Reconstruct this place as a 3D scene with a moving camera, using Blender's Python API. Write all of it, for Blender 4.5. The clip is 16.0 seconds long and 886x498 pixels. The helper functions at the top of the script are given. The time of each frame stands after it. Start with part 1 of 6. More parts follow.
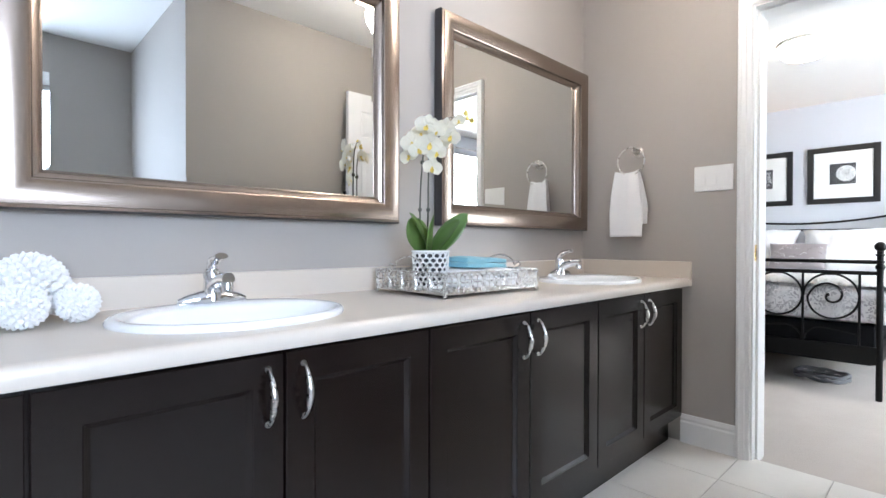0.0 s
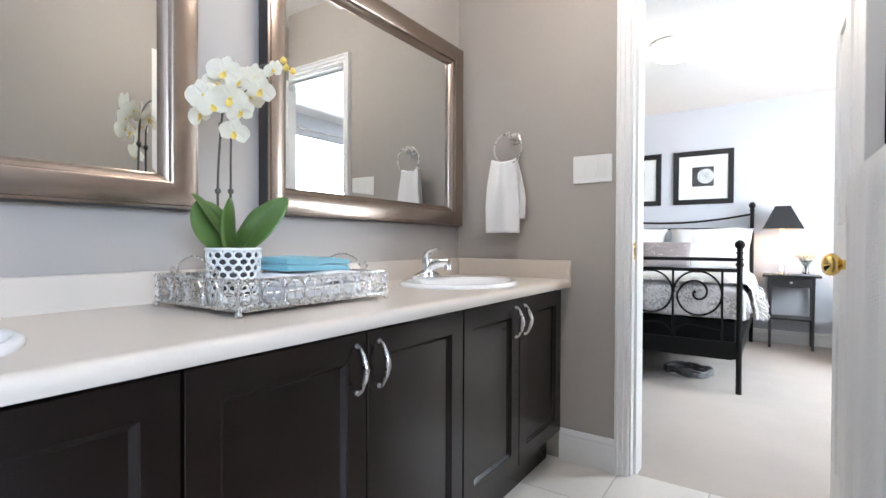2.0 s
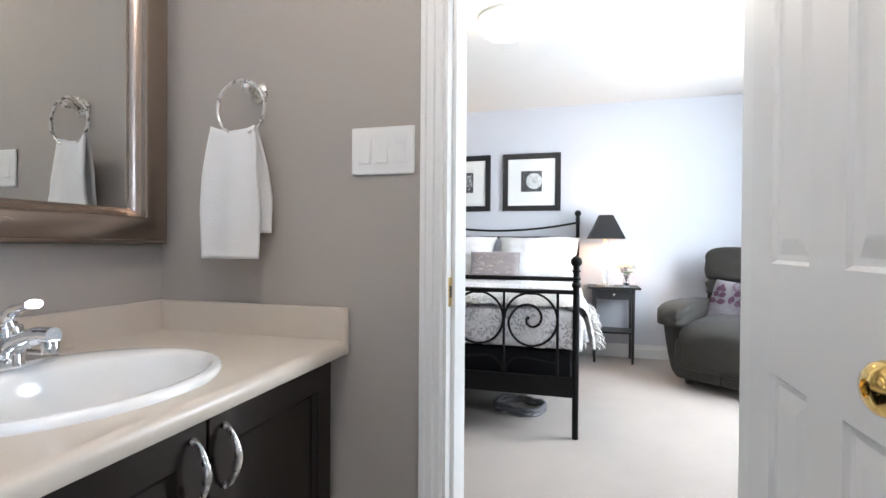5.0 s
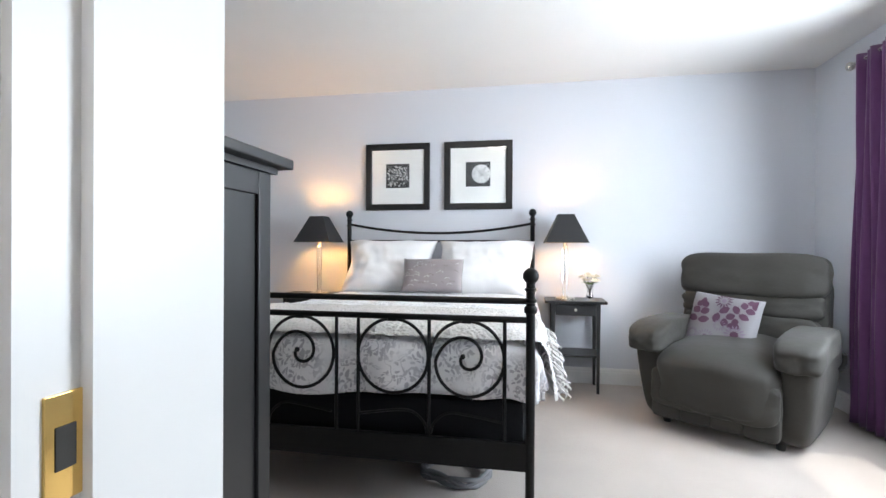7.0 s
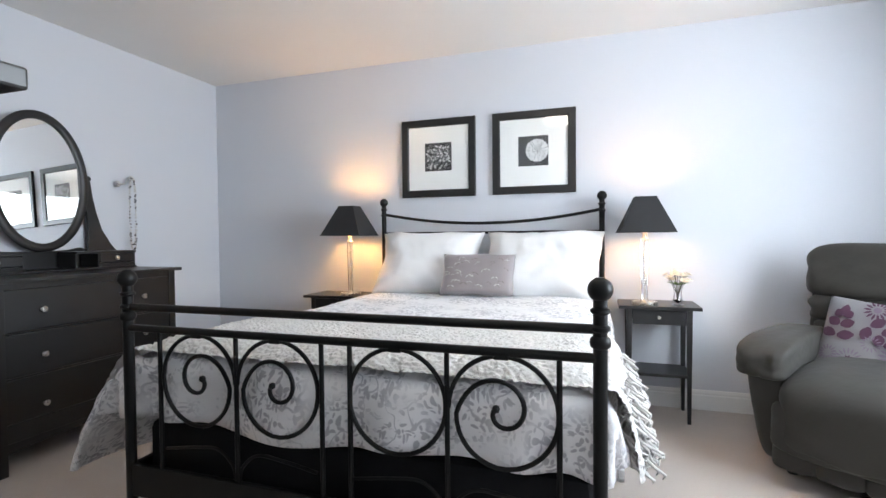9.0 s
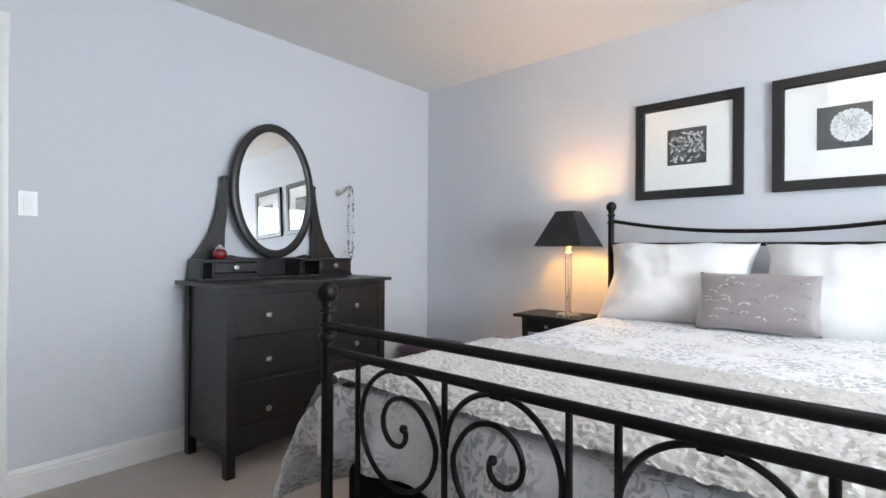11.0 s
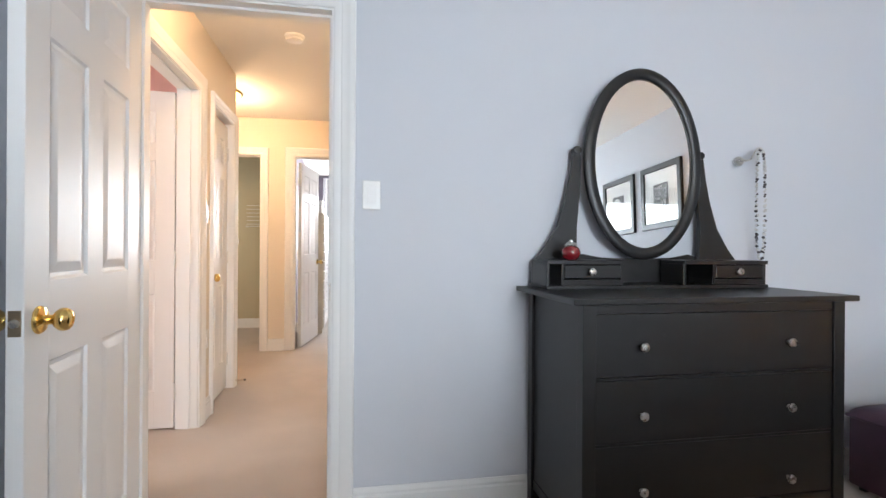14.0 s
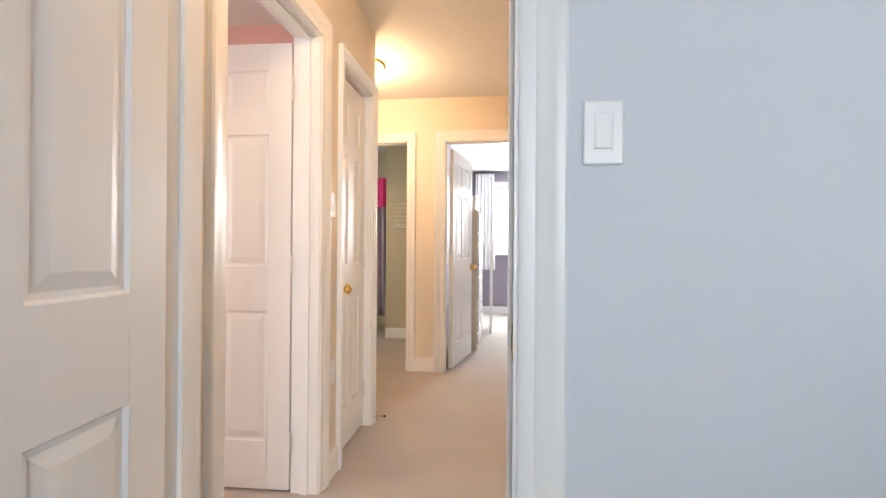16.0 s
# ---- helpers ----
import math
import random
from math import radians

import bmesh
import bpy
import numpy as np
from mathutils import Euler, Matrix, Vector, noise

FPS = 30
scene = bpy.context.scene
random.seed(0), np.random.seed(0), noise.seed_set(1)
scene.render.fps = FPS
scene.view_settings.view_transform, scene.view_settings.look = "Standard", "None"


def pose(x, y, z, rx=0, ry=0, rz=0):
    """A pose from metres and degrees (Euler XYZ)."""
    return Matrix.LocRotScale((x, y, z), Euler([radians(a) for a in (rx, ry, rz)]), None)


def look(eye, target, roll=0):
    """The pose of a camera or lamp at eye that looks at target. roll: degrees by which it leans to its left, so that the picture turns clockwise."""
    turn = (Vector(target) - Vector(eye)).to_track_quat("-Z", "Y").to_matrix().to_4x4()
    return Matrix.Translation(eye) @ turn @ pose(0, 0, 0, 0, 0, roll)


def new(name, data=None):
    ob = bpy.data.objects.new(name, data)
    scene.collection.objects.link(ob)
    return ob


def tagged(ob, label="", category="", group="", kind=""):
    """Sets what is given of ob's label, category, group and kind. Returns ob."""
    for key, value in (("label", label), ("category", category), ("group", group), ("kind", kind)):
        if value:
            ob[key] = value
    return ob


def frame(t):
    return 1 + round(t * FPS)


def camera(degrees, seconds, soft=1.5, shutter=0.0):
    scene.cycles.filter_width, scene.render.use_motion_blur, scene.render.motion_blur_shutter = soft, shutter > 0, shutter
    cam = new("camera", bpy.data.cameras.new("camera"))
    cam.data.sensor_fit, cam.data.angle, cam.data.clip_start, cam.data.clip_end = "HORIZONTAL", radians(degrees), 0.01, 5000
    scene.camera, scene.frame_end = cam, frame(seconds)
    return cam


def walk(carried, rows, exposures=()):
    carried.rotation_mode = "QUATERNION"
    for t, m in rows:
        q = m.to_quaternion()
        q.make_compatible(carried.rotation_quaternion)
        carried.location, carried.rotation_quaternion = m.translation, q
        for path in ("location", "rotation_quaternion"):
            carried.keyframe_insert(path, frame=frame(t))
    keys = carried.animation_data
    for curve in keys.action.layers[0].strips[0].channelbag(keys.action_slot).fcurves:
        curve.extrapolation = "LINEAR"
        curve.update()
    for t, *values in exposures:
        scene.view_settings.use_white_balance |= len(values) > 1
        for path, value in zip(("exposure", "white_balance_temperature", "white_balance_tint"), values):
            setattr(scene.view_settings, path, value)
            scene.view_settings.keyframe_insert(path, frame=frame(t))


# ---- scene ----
cam = camera(84.7, 16.0)
PATH = [
    (0, (0.291, 0.207, 0.986), (1.673, 1.653, 0.966), 0.1),
    (0.5, (0.363, 0.247, 0.985), (1.811, 1.626, 0.967), 0.1),
    (1, (0.45, 0.279, 0.984), (1.968, 1.58, 0.962), 0.1),
    (1.5, (0.571, 0.307, 0.979), (2.158, 1.523, 0.959), 0.1),
    (2, (0.695, 0.335, 0.978), (2.349, 1.46, 0.954), 0.2),
    (2.5, (0.833, 0.36, 0.987), (2.545, 1.393, 0.965), 0.2),
    (3, (0.985, 0.397, 0.984), (2.754, 1.33, 0.965), 0.2),
    (3.5, (1.118, 0.431, 0.998), (2.94, 1.254, 0.976), 0.4),
    (4, (1.277, 0.444, 1.005), (3.142, 1.167, 0.985), 0.3),
    (4.5, (1.448, 0.465, 1.037), (3.346, 1.094, 1.014), 0.3),
    (5, (1.63, 0.504, 1.065), (3.556, 1.042, 1.045), 0.4),
    (5.2, (1.699, 0.525, 1.07), (3.637, 1.018, 1.059), 0.1),
    (7.5, (2.695, 0.495, 1.086), (4.661, 0.86, 1.081), 0.3),
    (8, (2.846, 0.489, 1.104), (4.808, 0.877, 1.092), 0.2),
    (10.3, (3.427, 0.726, 1.106), (5.12, 1.791, 1.09), -0.2),
    (10.5, (3.451, 0.789, 1.086), (5.105, 1.914, 1.088), 0.2),
    (11, (3.542, 0.879, 1.099), (5.048, 2.195, 1.102), 0.3),
    (11.5, (3.613, 0.967, 1.094), (4.942, 2.462, 1.094), 0.3),
    (12, (3.699, 1.048, 1.092), (4.835, 2.694, 1.093), 0.2),
    (12.5, (3.774, 1.146, 1.086), (4.708, 2.914, 1.086), 0.3),
    (13, (3.828, 1.303, 1.085), (4.559, 3.164, 1.084), 0.3),
    (13.5, (3.861, 1.496, 1.087), (4.4, 3.422, 1.089), 0.3),
    (14, (3.882, 1.724, 1.082), (4.246, 3.691, 1.08), 0.4),
    (14.5, (3.877, 1.971, 1.079), (4.071, 3.962, 1.078), 0.4),
    (15, (3.859, 2.248, 1.086), (3.905, 4.247, 1.088), 0.4),
    (15.5, (3.826, 2.529, 1.083), (3.73, 4.526, 1.086), 0.4),
    (16, (3.772, 2.781, 1.079), (3.532, 4.767, 1.084), 0.4),
]
EXPOSURES = [(0, 0.54), (3.5, 0.56), (5.2, 0.36), (7.3, 0.20), (10.3, 0.22), (11.5, 0.36), (12.5, 0.38), (14, 0.33), (15, 0.31), (16, 0.29)]
walk(cam, [(t, look(eye, target, roll)) for t, eye, target, roll in PATH], EXPOSURES)

# ---- world and sun ----
world = bpy.data.worlds.new("world")
scene.world = world
world.use_nodes = True
wn = world.node_tree
sky = wn.nodes.new("ShaderNodeTexSky")
sky.sky_type = "NISHITA"
sky.sun_disc = False
sky.sun_elevation = radians(67.4)
sky.sun_rotation = radians(180)
wn.links.new(sky.outputs[0], wn.nodes["Background"].inputs[0])
wn.nodes["Background"].inputs[1].default_value = 0.15


def lamp(name, kind, energy, color, m, **settings):
    data = bpy.data.lights.new(name, kind)
    data.energy, data.color = energy, color
    for key, value in settings.items():
        if key == "size":
            if kind == "AREA":
                data.shape = "RECTANGLE"
                data.size, data.size_y = value
            else:
                data.shadow_soft_size = value
        elif key == "angle":
            data.angle = value
        elif key == "spread":
            data.spread = value
    ob = new(name, data)
    ob.matrix_world = m
    return ob


lamp("sun", "SUN", 2.0, (1.0, 0.95, 0.88), look((0, -10, 24.0), (0, 0, 0)), angle=radians(0.5))
# daylight standing in the window openings
lamp("bedroom_window_light", "AREA", 104, (0.80, 0.90, 1.0), look((4.65, -1.52, 1.45), (4.65, 2, 0.95)), size=(1.7, 1.4), spread=radians(168))
lamp("bathroom_window_light", "AREA", 64, (0.60, 0.75, 1.0), look((-0.03, -1.32, 1.5), (-0.03, 2, 1.3)), size=(1.1, 1.05))
lamp("far_room_window_light", "AREA", 135, (0.9, 0.95, 1.0), look((4.16, 11.10, 1.60), (4.16, 7, 1.2)), size=(0.9, 1.05))
# added to brighten the olive room, where no window is seen
lamp("olive_room_added_light", "AREA", 8, (1.0, 0.94, 0.84), look((1.06, 7.95, 1.5), (3, 8.3, 1.2)), size=(0.9, 0.9))
# added to light the pink room through an unseen opening
lamp("pink_room_added_light", "AREA", 30, (1.0, 0.93, 0.82), look((0.45, 3.5, 1.45), (3, 3.5, 1.3)), size=(1.7, 1.2))
lamp("bathroom_light_bulb", "POINT", 16.0, (1.0, 0.93, 0.89), pose(1.95, 0.80, 2.27), size=0.10)
lamp("hall_light_bulb", "POINT", 27, (1.0, 0.64, 0.36), pose(2.72, 6.22, 2.16), size=0.08)
# fill added for the near end of the hall, from no visible source
lamp("hall_near_fill", "POINT", 13, (1.0, 0.64, 0.36), pose(3.46, 4.06, 2.29), size=0.08)


# ---- materials ----
def material(name, color, rough=0.5, metal=0.0, vary=0.06, scale=3.0, grain=0.0, grain_scale=120.0, bump=0.0, bump_scale=60.0,
             second=None, stretch=(1, 1, 1), coat=0.0, spec=0.5, sheen=0.0, rough_vary=0.0, piece=0.0):
    m = bpy.data.materials.new(name)
    m.use_nodes = True
    nt = m.node_tree
    bs = nt.nodes["Principled BSDF"]
    co = nt.nodes.new("ShaderNodeTexCoord")
    mp = nt.nodes.new("ShaderNodeMapping")
    mp.inputs["Scale"].default_value = stretch
    nt.links.new(co.outputs["Object"], mp.inputs[0])

    def noise_node(sc, detail):
        n = nt.nodes.new("ShaderNodeTexNoise")
        n.inputs["Scale"].default_value = sc
        n.inputs["Detail"].default_value = detail
        nt.links.new(mp.outputs[0], n.inputs["Vector"])
        return n

    def mix(fac, a, b):
        x = nt.nodes.new("ShaderNodeMix")
        x.data_type = "RGBA"
        for sock, v in ((x.inputs[0], fac), (x.inputs[6], a), (x.inputs[7], b)):
            if isinstance(v, (int, float)):
                sock.default_value = v
            elif isinstance(v, tuple):
                sock.default_value = (*v, 1)
            else:
                nt.links.new(v, sock)
        return x.outputs[2]

    lo = second or tuple(max(0.0, c * (1 - vary)) for c in color)
    hi = tuple(min(1.0, c * (1 + vary)) for c in color)
    big = noise_node(scale, 4)
    out = mix(big.outputs[0], lo, hi)
    if grain:
        fine = noise_node(grain_scale, 3)
        dark = mix(grain, out, tuple(c * 0.45 for c in color))
        out = mix(fine.outputs[0], dark, out)
    if piece:
        info = nt.nodes.new("ShaderNodeObjectInfo")
        dark = mix(piece, out, tuple(c * 0.6 for c in color))
        out = mix(info.outputs["Random"], dark, out)
    nt.links.new(out, bs.inputs["Base Color"])
    bs.inputs["Roughness"].default_value = rough
    if rough_vary:
        r = nt.nodes.new("ShaderNodeMapRange")
        r.inputs["To Min"].default_value, r.inputs["To Max"].default_value = rough - rough_vary, rough + rough_vary
        nt.links.new(noise_node(scale * 4, 5).outputs[0], r.inputs[0])
        nt.links.new(r.outputs[0], bs.inputs["Roughness"])
    bs.inputs["Metallic"].default_value = metal
    bs.inputs["Specular IOR Level"].default_value = spec
    bs.inputs["Coat Weight"].default_value = coat
    bs.inputs["Sheen Weight"].default_value = sheen
    if bump:
        b = nt.nodes.new("ShaderNodeBump")
        b.inputs["Strength"].default_value = bump
        b.inputs["Distance"].default_value = 0.004
        nt.links.new(noise_node(bump_scale, 5).outputs[0], b.inputs["Height"])
        nt.links.new(b.outputs[0], bs.inputs["Normal"])
    return m


def glass(name, color=(1, 1, 1), rough=0.02):
    m = bpy.data.materials.new(name)
    m.use_nodes = True
    bs = m.node_tree.nodes["Principled BSDF"]
    bs.inputs["Base Color"].default_value = (*color, 1)
    bs.inputs["Roughness"].default_value = rough
    bs.inputs["Transmission Weight"].default_value = 1.0
    bs.inputs["IOR"].default_value = 1.45
    return m


def glowing(name, color, strength):
    m = bpy.data.materials.new(name)
    m.use_nodes = True
    bs = m.node_tree.nodes["Principled BSDF"]
    bs.inputs["Base Color"].default_value = (*color, 1)
    bs.inputs["Emission Color"].default_value = (*color, 1)
    bs.inputs["Emission Strength"].default_value = strength
    return m


M_BATH_WALL = material("greige wall paint", (0.378, 0.346, 0.315), 0.7, vary=0.03, scale=1.2, bump=0.08, bump_scale=220)
M_BED_WALL = material("pale lavender grey wall paint", (0.63, 0.647, 0.692), 0.75, vary=0.025, scale=1.0, bump=0.08, bump_scale=220)
M_HALL_WALL = material("cream wall paint", (0.72, 0.65, 0.55), 0.7, vary=0.03, scale=1.2, bump=0.08, bump_scale=220)
M_OLIVE_WALL = material("olive beige wall paint", (0.50, 0.45, 0.31), 0.7, vary=0.03, bump=0.08, bump_scale=220)
M_PINK_WALL = material("pink wall paint", (0.80, 0.50, 0.46), 0.7, vary=0.03, bump=0.08, bump_scale=220)
M_PLUM_WALL = material("grey plum wall paint", (0.30, 0.27, 0.32), 0.7, vary=0.03, bump=0.08, bump_scale=220)
M_CEIL = material("ceiling paint", (0.80, 0.79, 0.77), 0.85, vary=0.02, bump=0.25, bump_scale=300)
M_TRIM = material("white trim paint", (0.80, 0.80, 0.79), 0.35, vary=0.02, scale=2, bump=0.03, bump_scale=40)
M_DOOR = material("white door paint", (0.78, 0.78, 0.775), 0.42, vary=0.02, scale=2, bump=0.06, bump_scale=90, stretch=(3, 3, 0.4))
M_CARPET = material("beige carpet", (0.51, 0.45, 0.405), 0.95, vary=0.15, scale=3.5, grain=0.35, grain_scale=260, bump=0.9, bump_scale=320, sheen=0.2, spec=0.1)
M_TILE = material("off-white floor tile", (0.66, 0.63, 0.59), 0.3, vary=0.06, scale=5, grain=0.08, grain_scale=40, piece=0.08)
M_GROUT = material("grey grout", (0.45, 0.43, 0.40), 0.9, vary=0.1, scale=20)


# ---- mesh helpers ----
def thing(name, m, label, category, group="", kind=""):
    ob = new(name)
    ob.matrix_world = m
    return tagged(ob, label, category, group, kind)


def part(name, bm, mat, parent=None, label="", smooth=False, m=None):
    me = bpy.data.meshes.new(name)
    bmesh.ops.recalc_face_normals(bm, faces=bm.faces)
    if smooth:
        for f in bm.faces:
            f.smooth = True
        if smooth != "all":
            for e in bm.edges:
                if len(e.link_faces) == 2 and e.calc_face_angle(0) > radians(38):
                    e.smooth = False
    bm.to_mesh(me)
    bm.free()
    for x in mat if isinstance(mat, (list, tuple)) else (mat,):
        me.materials.append(x)
    ob = new(name, me)
    if parent:
        ob.parent = parent
    if m is not None:
        ob.matrix_basis = m
    if label:
        ob["label"] = label
    return ob


def structure(name, bm, mat, label, category, smooth=False):
    return tagged(part(name, bm, mat, None, smooth=smooth), label, category, kind="structure")


def box(bm, x0, x1, y0, y1, z0, z1, bevel=0.0, seg=2, m=None):
    geo = bmesh.ops.create_cube(bm, size=1.0)["verts"]
    for v in geo:
        v.co = Vector(((x0 + x1) / 2 + v.co.x * (x1 - x0), (y0 + y1) / 2 + v.co.y * (y1 - y0), (z0 + z1) / 2 + v.co.z * (z1 - z0)))
    if bevel:
        edges = list({e for v in geo for e in v.link_edges})
        r = bmesh.ops.bevel(bm, geom=edges, offset=bevel, segments=seg, profile=0.5, affect="EDGES")
        geo = list({v for f in r["faces"] for v in f.verts} | {v for v in geo if v.is_valid})
    if m is not None:
        bmesh.ops.transform(bm, matrix=m, verts=geo)
    return bm


def boxes(*items, bevel=0.0):
    bm = bmesh.new()
    for it in items:
        box(bm, *it, bevel=bevel)
    return bm


def lathe(bm, profile, n=24, at=(0, 0, 0), m=None):
    """Turns (radius, height) pairs round the z axis."""
    rings = []
    for r, z in profile:
        if r < 1e-5:
            rings.append([bm.verts.new((at[0], at[1], at[2] + z))])
        else:
            rings.append([bm.verts.new((at[0] + r * math.cos(2 * math.pi * i / n), at[1] + r * math.sin(2 * math.pi * i / n), at[2] + z)) for i in range(n)])
    for a, b in zip(rings, rings[1:]):
        for i in range(n):
            j = (i + 1) % n
            q = [a[i % len(a)], a[j % len(a)], b[j % len(b)], b[i % len(b)]]
            q = [v for k, v in enumerate(q) if v not in q[:k]]
            if len(q) > 2:
                bm.faces.new(q)
    for ring, flip in ((rings[0], True), (rings[-1], False)):
        if len(ring) > 2:
            bm.faces.new(ring[::-1] if flip else ring)
    if m is not None:
        bmesh.ops.transform(bm, matrix=m, verts=[v for r in rings for v in r])
    return bm


def tube(bm, pts, r, n=8, closed=False, cap=True):
    """A round bar along points; r may be a list."""
    pts = [Vector(p) for p in pts]
    k = len(pts)
    rr = r if isinstance(r, (list, tuple)) else [r] * k
    rings, up = [], None
    for i, p in enumerate(pts):
        if closed:
            d = pts[(i + 1) % k] - pts[i - 1]
        else:
            d = pts[min(i + 1, k - 1)] - pts[max(i - 1, 0)]
        d.normalize()
        if up is None:
            up = Vector((0, 0, 1)) if abs(d.z) < 0.9 else Vector((1, 0, 0))
        side = d.cross(up).normalized()
        up = side.cross(d).normalized()
        rings.append([bm.verts.new(p + rr[i] * (math.cos(2 * math.pi * j / n) * side + math.sin(2 * math.pi * j / n) * up)) for j in range(n)])
    pairs = list(zip(rings, rings[1:])) + ([(rings[-1], rings[0])] if closed else [])
    for a, b in pairs:
        for j in range(n):
            bm.faces.new((a[j], a[(j + 1) % n], b[(j + 1) % n], b[j]))
    if cap and not closed:
        bm.faces.new(rings[0][::-1])
        bm.faces.new(rings[-1])
    return bm


def bar(p, q, r, n=10, r1=None):
    return tube(bmesh.new(), [p, q], [r, r if r1 is None else r1], n)


def surf(bm, f, nu, nv, close_u=False, close_v=False):
    """A sheet of quads from f(u, v), u and v from 0 to 1."""
    g = [[bm.verts.new(f(i / nu, j / nv)) for j in range(nv + (0 if close_v else 1))] for i in range(nu + (0 if close_u else 1))]
    for i in range(nu):
        for j in range(nv):
            a, b = (i + 1) % len(g), (j + 1) % len(g[0])
            bm.faces.new((g[i][j], g[a][j], g[a][b], g[i][b]))
    return bm


def prism(bm, outline, y0, y1):
    """An outline in x and z drawn out along y."""
    a = [bm.verts.new((x, y0, z)) for x, z in outline]
    b = [bm.verts.new((x, y1, z)) for x, z in outline]
    bm.faces.new(a)
    bm.faces.new(b[::-1])
    for i in range(len(a)):
        j = (i + 1) % len(a)
        bm.faces.new((a[i], b[i], b[j], a[j]))
    return bm


def cushion(w, d, h, nu=28, nv=20, seed=0, lump=0.01, power=0.45, pinch=0.06):
    """A stuffed pillow lying in x and y, both faces bulging, with drawn-out corners."""
    bm = bmesh.new()

    def f(side):
        def g(u, v):
            a, b = 2 * u - 1, 2 * v - 1
            k = max(0.0, (1 - a ** 4) * (1 - b ** 4)) ** power
            x = a * w / 2 * (1 - pinch * (1 - b * b))
            y = b * d / 2 * (1 - pinch * (1 - a * a))
            e = (noise.noise(Vector((a * 2.1 + seed, b * 2.1, side))) + 0.45 * noise.noise(Vector((a * 6.0 + seed, b * 3.5 + a * 2, side)))) * lump * k
            wx = noise.noise(Vector((b * 1.7 + seed, a * 0.8, 5.2))) * lump * 0.9
            wy = noise.noise(Vector((a * 1.7 + seed, b * 0.8, 9.4))) * lump * 0.9
            return Vector((x + wx, y + wy, side * (h / 2 * k) + e))
        return g
    surf(bm, f(1), nu, nv)
    surf(bm, f(-1), nu, nv)
    bmesh.ops.remove_doubles(bm, verts=bm.verts, dist=0.0005)
    return bm


def bend_path(points, steps=8):
    """A smooth line through the points."""
    pts = [Vector(p) for p in points]
    pts = [2 * pts[0] - pts[1]] + pts + [2 * pts[-1] - pts[-2]]
    out = []
    for i in range(1, len(pts) - 2):
        a, b, c, d = pts[i - 1:i + 3]
        for s in range(steps):
            t = s / steps
            out.append(0.5 * ((2 * b) + (c - a) * t + (2 * a - 5 * b + 4 * c - d) * t * t + (3 * b - a - 3 * c + d) * t ** 3))
    return out + [pts[-2]]


# ---- structure ----
CEIL = 2.43
BX, BY = 2.735, 1.634         # bathroom: end wall, mirror wall
TH = 0.12                     # wall thickness
TB = 0.193                    # wall between bathroom and bedroom
WX = BX + TB                  # bedroom face of that wall
EX, NY, SY = 6.56, 3.692, -1.55  # bedroom: headboard wall, hall wall, window wall
TZ = 0.04                     # tile floor
HTOP = 2.05                   # door heads at the end of the hall
DY0, DY1, DTOP = 0.121, 0.815, 2.03   # bathroom door opening
HX0, HX1 = 3.082, 3.806       # bedroom door opening to the hall
LX = 2.972                    # hall left wall
HY = 7.05                     # hall end wall


def wall_x(name, x0, x1, y0, y1, mat, label, holes=(), top=CEIL, z0=0.0):
    """A wall with its faces at x0 and x1, from y0 to y1; holes (y0, y1, z0, z1)."""
    bm = bmesh.new()
    at = y0
    for a, b, c, d in sorted(holes):
        if a > at:
            box(bm, x0, x1, at, a, z0, top)
        if c > z0:
            box(bm, x0, x1, a, b, z0, c)
        if d < top:
            box(bm, x0, x1, a, b, d, top)
        at = b
    if at < y1:
        box(bm, x0, x1, at, y1, z0, top)
    return structure(name, bm, mat, label, "wall")


def wall_y(name, y0, y1, x0, x1, mat, label, holes=(), top=CEIL, z0=0.0):
    bm = bmesh.new()
    at = x0
    for a, b, c, d in sorted(holes):
        if a > at:
            box(bm, at, a, y0, y1, z0, top)
        if c > z0:
            box(bm, a, b, y0, y1, z0, c)
        if d < top:
            box(bm, a, b, y0, y1, d, top)
        at = b
    if at < x1:
        box(bm, at, x1, y0, y1, z0, top)
    return structure(name, bm, mat, label, "wall")


HALF = TH / 2
BATH_WIN = (-0.62, 0.56, 0.95, 2.07)
BED_WIN = (3.80, 5.45, 0.75, 2.1)
FAR_WIN = (3.70, 4.62, 1.03, 2.17)
# bathroom: painted layers on both sides of shared walls
wall_x("wall_bath_end", BX, BX + HALF, -0.08, BY, M_BATH_WALL, "greige painted bathroom wall with a doorway", [(DY0, DY1, 0, DTOP)])
wall_x("wall_bedroom_west", BX + HALF, WX, SY, NY, M_BED_WALL, "pale lavender grey bedroom wall with a doorway", [(DY0, DY1, 0, DTOP)])
wall_y("wall_bath_mirror", BY, BY + TH, -1.3, BX + HALF, M_BATH_WALL, "greige painted bathroom wall behind two mirrors")
wall_y("wall_bath_south", -0.08, 0.04, 1.14, BX, M_BATH_WALL, "greige painted bathroom wall beside the door")
wall_x("wall_bath_jog", 1.14, 1.26, -1.3, -0.08, M_BATH_WALL, "greige painted wall lit by the bathroom window")
wall_y("wall_bath_window", -1.42, -1.3, -1.3, 1.26, M_BATH_WALL, "greige painted bathroom wall with a window", [BATH_WIN])
wall_x("wall_bath_west", -1.42, -1.3, -1.42, BY + TH, M_BATH_WALL, "greige painted bathroom wall")
